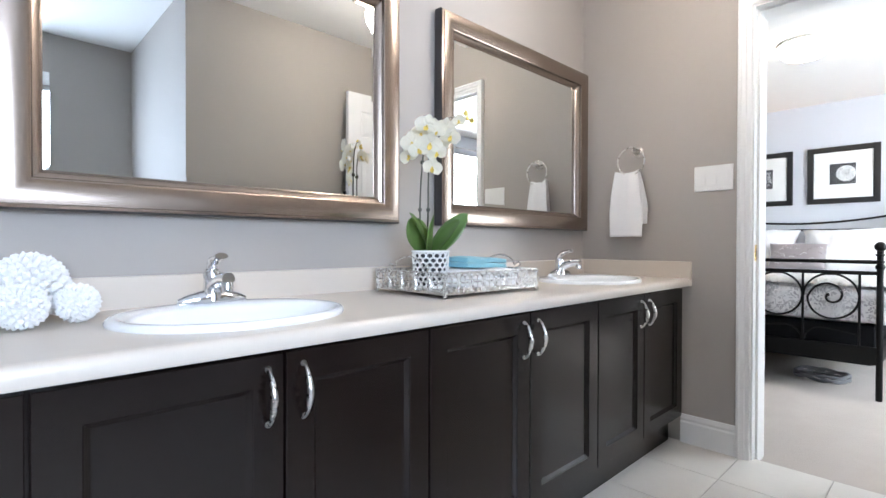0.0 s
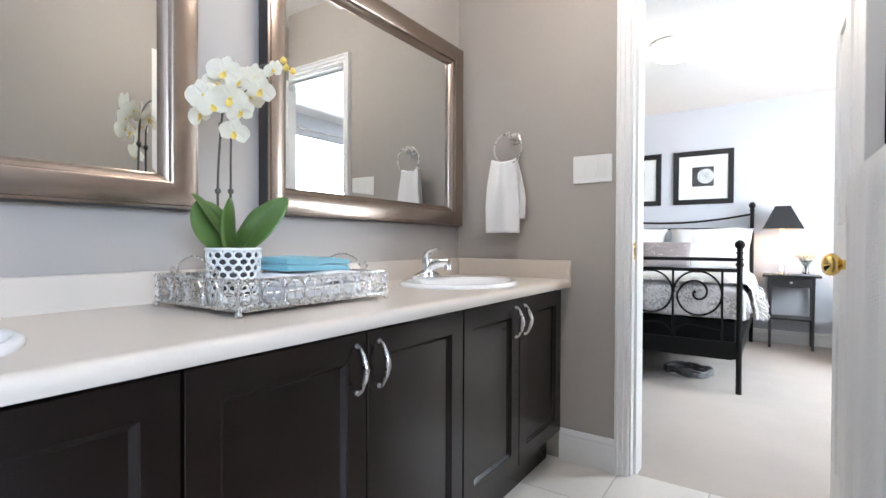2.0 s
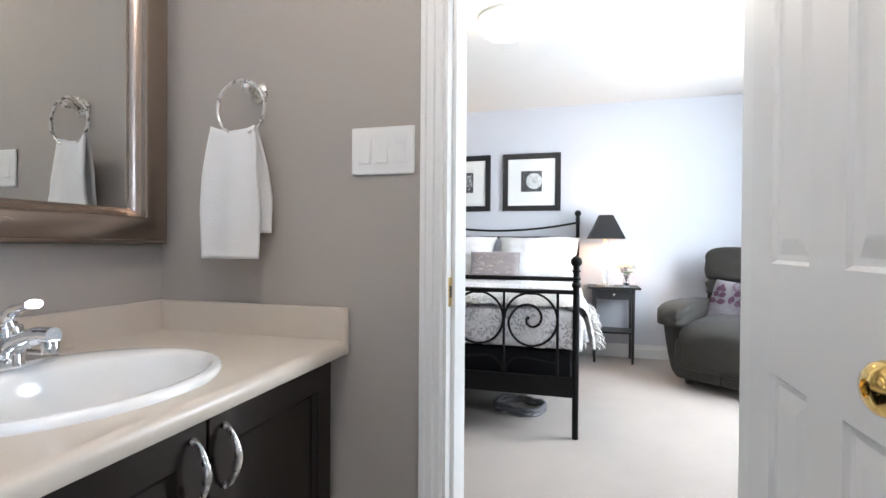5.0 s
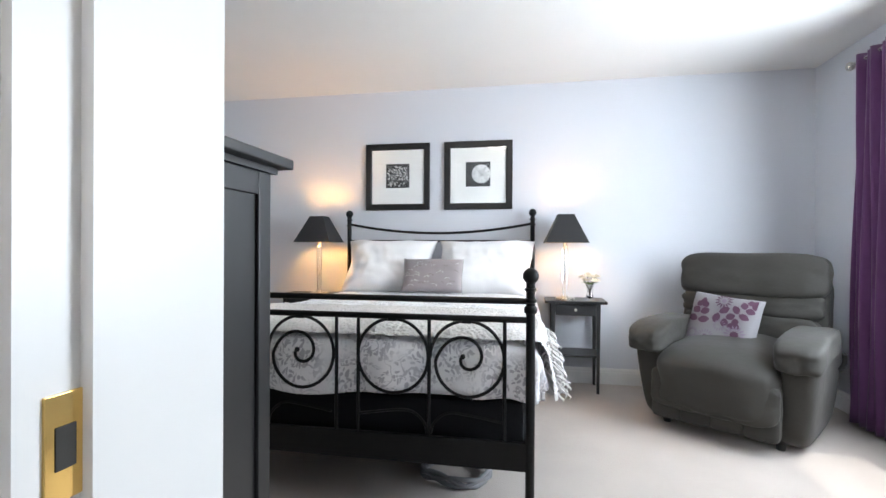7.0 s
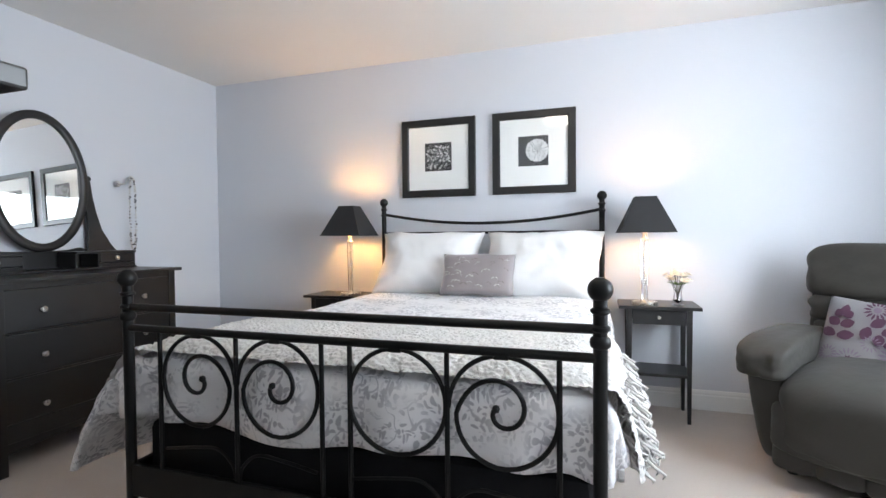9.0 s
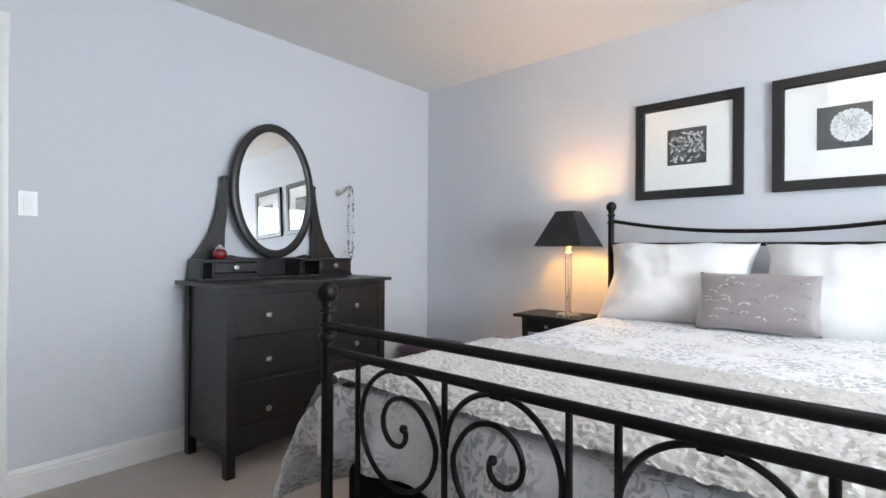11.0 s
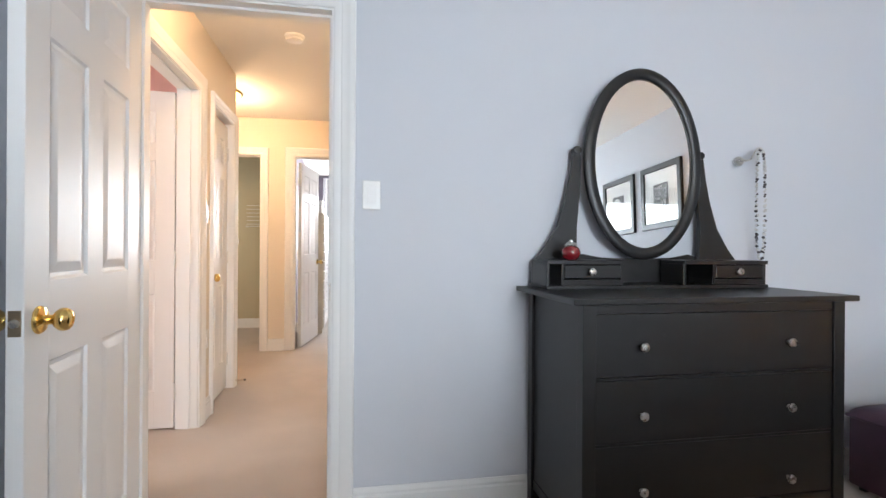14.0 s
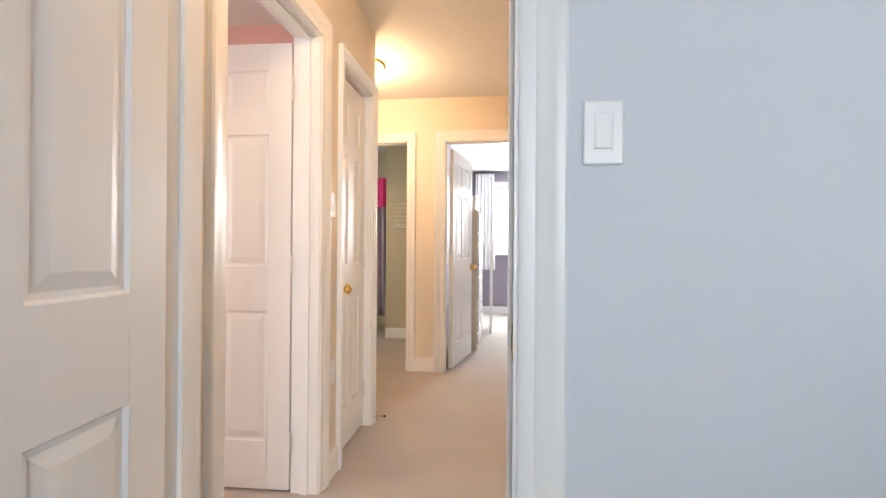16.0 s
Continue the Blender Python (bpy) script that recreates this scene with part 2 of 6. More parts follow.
# bedroom
wall_x("wall_headboard", EX, EX + TH, SY - TH, NY + TH, M_BED_WALL, "pale lavender grey wall behind the bed")
wall_y("wall_bedroom_window", SY - TH, SY, BX + HALF, EX, M_BED_WALL, "pale lavender grey wall with a large window", [BED_WIN])
wall_y("wall_bedroom_hall", NY, NY + HALF, WX, EX, M_BED_WALL, "pale lavender grey wall with a doorway to the hall", [(HX0, HX1, 0, DTOP)])
wall_y("wall_hall_south", NY + HALF, NY + TH, LX, EX, M_HALL_WALL, "cream hall wall with a doorway", [(HX0, HX1, 0, DTOP)])
# hall
PD0, PD1 = 4.095, 4.852        # pink room door
LD0, LD1 = 5.143, 5.700        # closet door
wall_x("wall_hall_left", LX - HALF, LX, NY + TH, 5.77, M_HALL_WALL, "cream hall wall with two doors", [(PD0, PD1, 0, DTOP), (LD0, LD1, 0, DTOP)])
wall_x("wall_pink_room", LX - TH, LX - HALF, NY + TH, 5.71, M_PINK_WALL, "pink bedroom wall with a doorway", [(PD0, PD1, 0, DTOP)])
wall_y("wall_hall_return", 5.71, 5.77, 1.3, LX - HALF, M_HALL_WALL, "cream wall where the hall turns")
wall_y("wall_hall_end", HY, HY + TH, 0.9, 4.6, M_HALL_WALL, "cream wall at the end of the hall with two doorways", [(2.17, 2.94, 0, HTOP), (3.26, 4.02, 0, HTOP)])
wall_x("wall_hall_right", 4.05, 4.05 + TH, NY + TH, HY, M_HALL_WALL, "cream hall wall")
wall_x("wall_hall_far_left", 0.9, 1.02, 5.71, HY, M_HALL_WALL, "cream wall at the far side of the hall")
wall_y("wall_pink_back", 5.56, 5.62, 0.4, LX - TH, M_PINK_WALL, "pink bedroom wall")
# unseen window opening, added so that light reaches the pink room
wall_x("wall_pink_side", 0.34, 0.4, 1.74, 5.62, M_PINK_WALL, "pink bedroom wall with an unseen opening added for light", [(2.6, 4.4, 0.8, 2.1)])
wall_y("wall_pink_front", BY + TH, BY + TH + 0.06, 0.4, 2.79, M_PINK_WALL, "pink bedroom wall")
wall_x("wall_pink_east", BX, BX + HALF, BY + TH + 0.06, NY + TH, M_PINK_WALL, "pink bedroom wall")
# rooms beyond the hall
wall_x("wall_olive_right", 2.99, 3.05, HY + TH, 9.35, M_OLIVE_WALL, "olive beige wall of the room beyond")
wall_x("wall_plum_left", 3.05, 3.11, HY + TH, 11.15, M_PLUM_WALL, "grey plum bedroom wall")
wall_y("wall_olive_front_face", 8.62, 8.72, 2.36, 2.99, M_OLIVE_WALL, "olive beige wall with a wire rack")
wall_y("wall_olive_back", 9.35, 9.45, 0.9, 3.05, M_OLIVE_WALL, "olive beige wall of the room beyond")
# the opening in this unseen wall is added to light the room
wall_x("wall_olive_left", 0.9, 1.02, HY + TH, 9.35, M_OLIVE_WALL, "olive beige wall with an unseen opening added for light", [(7.45, 8.45, 1.0, 2.0)])
wall_y("wall_plum_back", 11.15, 11.27, 3.05, 6.4, M_PLUM_WALL, "grey plum bedroom wall with a window", [FAR_WIN])
wall_x("wall_plum_right", 6.4, 6.52, HY, 11.27, M_PLUM_WALL, "grey plum bedroom wall")
wall_y("wall_plum_front", HY, HY + TH, 4.6, 6.4, M_PLUM_WALL, "grey plum bedroom wall")
for nm, a, b, c, d, lab in (("ceiling_bathroom", -1.42, BX + HALF, -1.42, BY + TH, "white painted bathroom ceiling"),
                            ("ceiling_bedroom", BX + HALF, EX + TH, SY - TH, NY + HALF, "white painted bedroom ceiling"),
                            ("ceiling_hall", 0.34, 6.7, NY + HALF, 11.35, "white painted hall ceiling"),
                            ("ceiling_pink_room", 0.34, BX + HALF, BY + TH, NY + HALF, "white painted ceiling of the pink room")):
    structure(nm, boxes((a, b, c, d, CEIL, CEIL + 0.1)), M_CEIL, lab, "ceiling")
structure("floor_carpet", boxes((BX + 0.04, EX + TH, SY - TH, NY + TH, -0.1, 0.0)), M_CARPET, "beige cut pile bedroom carpet", "carpet")
structure("floor_hall_carpet", boxes((0.34, 6.7, NY + TH, 11.35, -0.1, 0.0), (0.34, BX + 0.04, BY + TH, NY + TH, -0.1, 0.0)), M_CARPET, "beige cut pile hall carpet", "carpet")
bath_floor = structure("floor_bathroom", boxes((-1.42, BX + 0.04, -1.42, BY + TH, -0.1, TZ - 0.004)), M_GROUT, "off-white square floor tiles with grey grout", "tile floor")
structure("ground", boxes((-60, 70, -70, 60, -3.2, -3.1)), material("grey ground", (0.25, 0.26, 0.22), 0.9, vary=0.3, scale=0.3), "grey green ground outside below the windows", "ground")


# ---- trim, doors and windows ----
M_BRASS = material("polished brass", (0.80, 0.56, 0.20), 0.14, 1.0, vary=0.05, scale=12, rough_vary=0.05)
M_STEEL = material("brushed nickel", (0.62, 0.60, 0.57), 0.28, 1.0, vary=0.05, scale=20, rough_vary=0.08)
M_CHROME = material("chrome", (0.80, 0.81, 0.83), 0.07, 1.0, vary=0.02)
M_BRONZE = material("worn latch bronze", (0.34, 0.27, 0.19), 0.4, 0.9, vary=0.2, scale=60)
M_HINGE = material("painted hinge", (0.7, 0.69, 0.66), 0.4, 0.2)
M_GLASS = glass("window glass")


def casing_profile():
    """Width from the opening outwards and how far it stands off the wall."""
    return [(0.0, 0.0), (0.0, 0.010), (0.008, 0.014), (0.030, 0.014), (0.036, 0.019), (0.060, 0.020), (0.066, 0.024), (0.082, 0.024), (0.087, 0.018), (0.087, 0.0)]


def casing(name, axis, face, sign, a, b, top, z0, label, wide=1.0):
    """Moulded door casing on one wall face: two legs and a head, mitred."""
    bm = bmesh.new()
    prof = casing_profile()
    rows = []
    for w, d in prof:
        w = w * wide - 0.004
        path = [(a - w, z0), (a - w, top + w), (b + w, top + w), (b + w, z0)]
        ring = []
        for p, z in path:
            off = face + sign * d
            ring.append(bm.verts.new((off, p, z) if axis == "x" else (p, off, z)))
        rows.append(ring)
    for r0, r1 in zip(rows, rows[1:]):
        for i in range(3):
            bm.faces.new((r0[i], r0[i + 1], r1[i + 1], r1[i]))
    for i in (0, 3):
        bm.faces.new([r[i] for r in rows])
    return structure(name, bm, M_TRIM, label, "door casing", smooth=True)


def jamb(name, axis, lo, hi, a, b, top, z0, stop_at=None):
    """The lining of an opening through a wall, with a door stop."""
    t = 0.012
    bm = bmesh.new()
    parts3 = [(a - 0.001, a + t, z0, top), (b - t, b + 0.001, z0, top), (a + t, b - t, top - t, top + 0.001)]
    s = stop_at if stop_at is not None else (lo + hi) / 2
    stops = [(a + t, a + t + 0.010, z0, top - t), (b - t - 0.010, b - t, z0, top - t), (a + t + 0.010, b - t - 0.010, top - t - 0.010, top - t)]
    for items, l, h in ((parts3, lo - 0.002, hi + 0.002), (stops, s - 0.018, s + 0.018)):
        for p0, p1, q0, q1 in items:
            if axis == "x":
                box(bm, l, h, p0, p1, q0, q1)
            else:
                box(bm, p0, p1, l, h, q0, q1)
    return structure(name, bm, M_TRIM, "white painted door lining with a stop", "door lining")


casing("trim_bath_door", "x", BX, -1, DY0, DY1, DTOP, TZ, "white moulded casing round the bathroom door", wide=0.62)
casing("trim_bath_door_bedroom", "x", WX, 1, DY0, DY1, DTOP, 0, "white moulded casing on the bedroom side")
jamb("door_lining_bath", "x", BX, WX, DY0, DY1, DTOP, 0, stop_at=BX + 0.06)
casing("trim_hall_door", "y", NY, -1, HX0, HX1, DTOP, 0, "white moulded casing round the bedroom door")
casing("trim_hall_door_outside", "y", NY + TH, 1, HX0, HX1, DTOP, 0, "white moulded casing on the hall side")
jamb("door_lining_bedroom", "y", NY, NY + TH, HX0, HX1, DTOP, 0, stop_at=NY + 0.06)
casing("trim_pink_door", "x", LX, 1, PD0, PD1, DTOP, 0, "white moulded casing round the pink room's door")
jamb("door_lining_pink", "x", LX - TH, LX, PD0, PD1, DTOP, 0, stop_at=LX - 0.06)
casing("trim_closet_door", "x", LX, 1, LD0, LD1, DTOP, 0, "white moulded casing round the closet door", wide=0.75)
jamb("door_lining_closet", "x", LX - TH, LX, LD0, LD1, DTOP, 0, stop_at=LX - 0.095)
casing("trim_olive_door", "y", HY, -1, 2.17, 2.94, HTOP, 0, "white moulded casing at the end of the hall", wide=0.85)
jamb("door_lining_olive", "y", HY, HY + TH, 2.17, 2.94, HTOP, 0)
casing("trim_plum_door", "y", HY, -1, 3.26, 4.02, HTOP, 0, "white moulded casing at the end of the hall")
jamb("door_lining_plum", "y", HY, HY + TH, 3.26, 4.02, HTOP, 0)


def baseboard(name, axis, face, sign, a, b, z0=0.0, h=0.125):
    """Moulded skirting along a wall face."""
    bm = bmesh.new()
    prof = [(0, 0), (0.014, 0), (0.014, h * 0.72), (0.010, h * 0.78), (0.011, h * 0.86), (0.006, h), (0, h)]
    ends = []
    for p in (a, b):
        ends.append([bm.verts.new((face + sign * d, p, z0 + z) if axis == "x" else (p, face + sign * d, z0 + z)) for d, z in prof])
    n = len(prof)
    for i in range(n):
        j = (i + 1) % n
        bm.faces.new((ends[0][i], ends[0][j], ends[1][j], ends[1][i]))
    bm.faces.new(ends[0])
    bm.faces.new(ends[1])
    return structure(name, bm, M_TRIM, "white moulded baseboard along the wall", "baseboard")


C = 0.083
baseboard("baseboard_1", "x", BX, -1, DY1 + 0.052, 1.10, TZ, 0.135)
baseboard("baseboard_2", "y", 0.04, 1, 1.14, BX, TZ, 0.135)
baseboard("baseboard_3", "x", EX, -1, SY, NY)
baseboard("baseboard_4", "y", NY, -1, HX1 + C, EX)
baseboard("baseboard_5", "y", SY, 1, WX, EX)
baseboard("baseboard_6", "x", WX, 1, 2.10, NY)
baseboard("baseboard_7", "x", WX, 1, SY, DY0 - C)
baseboard("baseboard_8", "x", LX, 1, PD1 + C, LD0 - 0.061)
baseboard("baseboard_9", "x", LX, 1, LD1 + 0.061, 5.77)
baseboard("baseboard_10", "y", HY, -1, 2.94 + 0.07, 3.26 - C)
baseboard("baseboard_11", "x", 2.99, -1, HY + TH, 8.62)
baseboard("baseboard_12", "y", 8.62, -1, 2.36, 2.976)
baseboard("baseboard_13", "y", 11.15, -1, 3.11, 6.4)
baseboard("baseboard_14", "x", 1.14, -1, -1.3, 0.04, TZ, 0.135)
baseboard("baseboard_15", "y", -1.3, 1, -1.3, 1.14, TZ, 0.135)

# near-black paint for shade in slots, grooves and gaps, and the door stop's tip
M_GAP_SHADE_AND_TIP = material("painted recess shade and dark tip", (0.03, 0.028, 0.025), 0.8)


def knob_mesh(side):
    """A turned door knob standing off the face along y."""
    bm = bmesh.new()
    prof = [(0.033, 0.0), (0.033, 0.003), (0.029, 0.008), (0.020, 0.010), (0.012, 0.013), (0.0115, 0.028), (0.014, 0.032), (0.021, 0.036), (0.0265, 0.044),
            (0.0275, 0.052), (0.025, 0.060), (0.018, 0.066), (0.009, 0.0685), (0.0085, 0.066), (0.0, 0.066)]
    lathe(bm, prof, 28)
    bmesh.ops.transform(bm, matrix=pose(0, 0, 0, -90 if side > 0 else 90), verts=bm.verts)
    return bm


def panel_door(name, m, w, label, h=1.99, knob=M_BRASS, group="panel doors", hinge_side=1, kz=0.905):
    """A six-panel door, hinged at x = 0, closed along +x, faces at y = 0 and -0.035."""
    t = 0.035
    d = thing(name, m, label, "door", group)
    st, mid = 0.105, 0.10
    cw = (w - 2 * st - mid) / 2
    rows = [(0.22, 0.80), (0.995, 1.585), (1.685, 1.87)]
    rails = [(0.008, 0.22), (0.80, 0.995), (1.585, 1.685), (1.87, h)]
    bm = bmesh.new()
    for x0, x1 in ((0, st), (w - st, w)):
        box(bm, x0, x1, -t, 0, 0.008, h, bevel=0.0015, seg=1)
    for a, b in rails:
        box(bm, st, w - st, -t, 0, a, b)
    for a, b in rows:
        box(bm, st + cw, st + cw + mid, -t, 0, a, b)
    part("leaf", bm, M_DOOR, d)
    for x0 in (st, st + cw + mid):
        for a, b in rows:
            bm = bmesh.new()
            x1 = x0 + cw
            for s in (0, 1):
                f = (lambda q: -q) if s == 0 else (lambda q: q - t)
                loops = []
                for ins, dep in ((0, 0.0), (0.006, 0.007), (0.016, 0.008), (0.040, 0.0025), (0.044, 0.002)):
                    loops.append([bm.verts.new((x, f(dep), z)) for x, z in ((x0 + ins, a + ins), (x1 - ins, a + ins), (x1 - ins, b - ins), (x0 + ins, b - ins))])
                for l0, l1 in zip(loops, loops[1:]):
                    for i in range(4):
                        bm.faces.new((l0[i], l0[(i + 1) % 4], l1[(i + 1) % 4], l1[i]))
                bm.faces.new(loops[-1])
            part("panel", bm, M_DOOR, d)
    for side in (1, -1):
        part("knob", knob_mesh(side), knob, d, "polished round knob", smooth=True, m=pose(w - 0.06, 0 if side > 0 else -t, kz))
    bm = boxes((w - 0.0005, w + 0.0015, -t / 2 - 0.0125, -t / 2 + 0.0125, kz - 0.029, kz + 0.029), bevel=0.0006)
    plate = part("latch_plate", bm, M_BRONZE, d, "worn bronze latch plate")
    part("latch", lathe(bmesh.new(), [(0.010, -0.004), (0.010, 0.004), (0.008, 0.006), (0, 0.006)], 14, m=pose(w + 0.0015, -t / 2, kz, 0, 90, 0)), M_STEEL, plate, smooth=True)
    for z in (0.22, 1.0, 1.78):
        part("hinge", lathe(bmesh.new(), [(0.006, -0.045), (0.006, 0.045), (0.004, 0.05)], 10, at=(-0.004, 0.004 if hinge_side > 0 else -t - 0.004, z)), M_HINGE, d, smooth=True)
    return d


# the bathroom door stands open along the wall; the bedroom door is open into the bedroom
panel_door("bathroom_door", pose(BX - 0.006, 0.138, TZ, 0, 0, 180.3), 0.602, "white six-panel door standing open, with a brass knob", kz=0.890)
panel_door("bedroom_door", pose(3.112, 3.672, 0.004, 0, 0, -85.6), 0.725, "white six-panel door open into the bedroom, with a brass knob", hinge_side=-1)
panel_door("pink_room_door", pose(LX - 0.128, PD1 - 0.016, 0.004, 0, 0, 181), 0.735, "white six-panel door standing open into a pink room")
panel_door("closet_door", pose(LX - 0.040, LD1 - 0.014, 0.004, 0, 0, -90), LD1 - LD0 - 0.03, "white six-panel closet door, closed, with a knob", kz=0.87)
panel_door("plum_room_door", pose(3.30, HY + 0.10, 0.004, 0, 0, 80), 0.735, "white six-panel door open into a plum grey room")


def strike(name, m, label):
    s = thing(name, m, label, "strike plate", "strike plates")
    part("plate", boxes((-0.0015, 0.0015, -0.014, 0.014, -0.035, 0.035), bevel=0.0006), M_BRASS, s)
    # solid dark block painting the shade inside the slot
    part("slot", boxes((-0.0022, 0.0022, -0.007, 0.007, -0.014, 0.014)), M_GAP_SHADE_AND_TIP, s)
    return s


strike("strike_plate", pose(BX + 0.03, DY1 - 0.0125, 0.95, 0, 0, 90), "small brass strike plate in the bathroom door lining")
strike("strike_plate", pose(HX1 - 0.0125, NY + 0.03, 0.905), "small brass strike plate in the bedroom door lining")


def window(name, y, x0, x1, z0, z1, inward, label, mullions=1, transom=0.0):
    """A framed window in a wall that runs along x; inward is +1 or -1 along y."""
    w = tagged(new(name), label, "window", kind="structure")
    f = 0.05
    bm = bmesh.new()
    for a in ((x0, x0 + f, z0, z1), (x1 - f, x1, z0, z1), (x0 + f, x1 - f, z0, z0 + f), (x0 + f, x1 - f, z1 - f, z1)):
        box(bm, a[0], a[1], y - 0.035, y + 0.035, a[2], a[3], bevel=0.003, seg=1)
    part("window_frame", bm, M_TRIM, w)
    n = mullions + 1
    span = (x1 - x0 - 2 * f) / n
    for i in range(mullions):
        xm = x0 + f + span * (i + 1)
        part("mullion", boxes((xm - 0.025, xm + 0.025, y - 0.03, y + 0.03, z0 + f, z1 - f), bevel=0.003), M_TRIM, w)
    if transom:
        part("transom_bar", boxes((x0 + f, x1 - f, y - 0.032, y + 0.032, transom - 0.02, transom + 0.02), bevel=0.003), M_TRIM, w)
    for i in range(n):
        pane = part("pane", boxes((x0 + f + span * i, x0 + f + span * (i + 1), y - 0.003, y + 0.003, z0 + f, z1 - f)), M_GLASS, w)
        pane.visible_shadow = False
    part("window_sill", boxes((x0 - 0.06, x1 + 0.06, min(y, y + inward * 0.13), max(y, y + inward * 0.13), z0 - 0.03, z0 - 0.001), bevel=0.004), M_TRIM, w)
    return w


window("window_1", SY - 0.07, BED_WIN[0], BED_WIN[1], BED_WIN[2], BED_WIN[3], 1, "wide white framed bedroom window with two panes")
window("window_2", -1.37, BATH_WIN[0], BATH_WIN[1], BATH_WIN[2], BATH_WIN[3], 1, "white framed bathroom window")
window("window_3", 11.20, *FAR_WIN, -1, "white framed window in the far room")
for nm, face, sgn, a, b, c, d in (("trim_bath_window", -1.3, 1, *BATH_WIN), ("trim_bedroom_window", SY, 1, *BED_WIN), ("trim_far_window", 11.15, -1, *FAR_WIN)):
    casing(nm, "y", face, sgn, a, b, d, c, "white moulded window casing")

# pale sky outside the windows
M_SKY = glowing("pale bright sky", (0.90, 0.95, 1.0), 2.6)
for nm, x0, x1, y in (("backdrop_south", -4.0, 9.0, -5.5), ("backdrop_north", 1.0, 8.0, 14.0)):
    structure(nm, boxes((x0, x1, y - 0.02, y + 0.02, -3.0, 3.2)), M_SKY, "pale bright sky seen through the windows", "sky")
# glowing sheet outside the pink room's added opening, itself out of view
structure("added_backdrop_west", boxes((-4.02, -3.98, 1.0, 6.0, -3.0, 3.2)), M_SKY, "pale bright sky seen through the windows", "sky")


# ---- bathroom things ----
M_ESPRESSO = material("espresso stained wood", (0.0080, 0.0045, 0.0036), 0.23, vary=0.25, scale=4, spec=0.36, grain=0.25, grain_scale=50, stretch=(6, 6, 0.6), bump=0.03, bump_scale=60)
M_COUNTER = material("beige stone-look laminate", (0.61, 0.54, 0.465), 0.31, vary=0.035, scale=5, grain=0.04, grain_scale=240)
M_PORCELAIN = material("white porcelain", (0.82, 0.82, 0.81), 0.12, vary=0.01, coat=0.4)
M_MIRROR = material("mirror silver", (0.82, 0.835, 0.825), 0.0, 1.0, vary=0.0)
M_FRAME = material("brushed bronze-silver frame", (0.34, 0.275, 0.232), 0.27, 1.0, vary=0.03, scale=2)
M_FRAME_EDGE = material("dark frame edge", (0.05, 0.045, 0.045), 0.4, 0.3, vary=0.2)
M_PLASTIC = material("white switch plastic", (0.78, 0.78, 0.77), 0.3, vary=0.01)
M_TOWEL = material("white terry towel", (0.80, 0.795, 0.79), 0.95, vary=0.03, scale=8, bump=0.8, bump_scale=350, sheen=0.3, spec=0.1)
M_TOWEL_BLUE = material("aqua terry towel", (0.19, 0.43, 0.50), 0.95, vary=0.08, scale=8, bump=0.8, bump_scale=350, sheen=0.3, spec=0.1)
# near-black for the sheet that paints the unlit gap behind the door
M_DOOR_GAP_SHADE = material("black door gap shade", (0.012, 0.012, 0.013), 0.95, vary=0.2, scale=10, bump=0.5, bump_scale=250, spec=0.1)

CT, CF = 0.825, 1.052         # counter top height and front edge
DF = 1.087                    # cabinet door face


def framed_loops(w, h, prof):
    """Concentric rectangles from (inset, depth) pairs, standing in x and z, facing -y."""
    bm = bmesh.new()
    rows = []
    for ins, dep in prof:
        rows.append([bm.verts.new((x, -dep, z)) for x, z in ((ins, ins), (w - ins, ins), (w - ins, h - ins), (ins, h - ins))])
    for a, b in zip(rows, rows[1:]):
        for i in range(4):
            bm.faces.new((a[i], a[(i + 1) % 4], b[(i + 1) % 4], b[i]))
    return bm


def shaker_door(parent, x0, x1, z0, z1, handle_x):
    ring_bm = framed_loops(x1 - x0, z1 - z0, [(0.06, 0.0), (0.002, 0.0), (0.0, 0.002), (0.0, 0.0185), (0.0015, 0.02), (0.0585, 0.02), (0.06, 0.0185), (0.06, 0.0)])
    bmesh.ops.remove_doubles(ring_bm, verts=ring_bm.verts, dist=0.0001)
    bmesh.ops.translate(ring_bm, verts=ring_bm.verts, vec=(x0, DF + 0.02, z0))
    d = part("door", ring_bm, M_ESPRESSO, parent)
    bm = bmesh.new()
    a = [bm.verts.new(p) for p in ((x0 + 0.059, DF + 0.002, z0 + 0.059), (x1 - 0.059, DF + 0.002, z0 + 0.059), (x1 - 0.059, DF + 0.002, z1 - 0.059), (x0 + 0.059, DF + 0.002, z1 - 0.059))]
    b = [bm.verts.new(p) for p in ((x0 + 0.070, DF + 0.011, z0 + 0.070), (x1 - 0.070, DF + 0.011, z0 + 0.070), (x1 - 0.070, DF + 0.011, z1 - 0.070), (x0 + 0.070, DF + 0.011, z1 - 0.070))]
    for i in range(4):
        bm.faces.new((a[i], a[(i + 1) % 4], b[(i + 1) % 4], b[i]))
    bm.faces.new(b)
    part("panel", bm, M_ESPRESSO, d)
    pts = bend_path([(handle_x, DF, 0.752), (handle_x, DF - 0.010, 0.750), (handle_x, DF - 0.020, 0.735), (handle_x, DF - 0.030, 0.700), (handle_x, DF - 0.020, 0.665), (handle_x, DF - 0.010, 0.650), (handle_x, DF, 0.648)], 5)
    n = len(pts)
    rad = []
    for i in range(n):
        s = abs(i / (n - 1) - 0.5) * 2
        rad.append(0.0030 + 0.0036 * math.exp(-((s - 0.0) / 0.35) ** 2) + 0.0035 * math.exp(-((s - 0.93) / 0.14) ** 2))
    part("handle", tube(bmesh.new(), pts, rad, 10), M_STEEL, d, "curved brushed nickel pull handle", smooth=True)
    return d


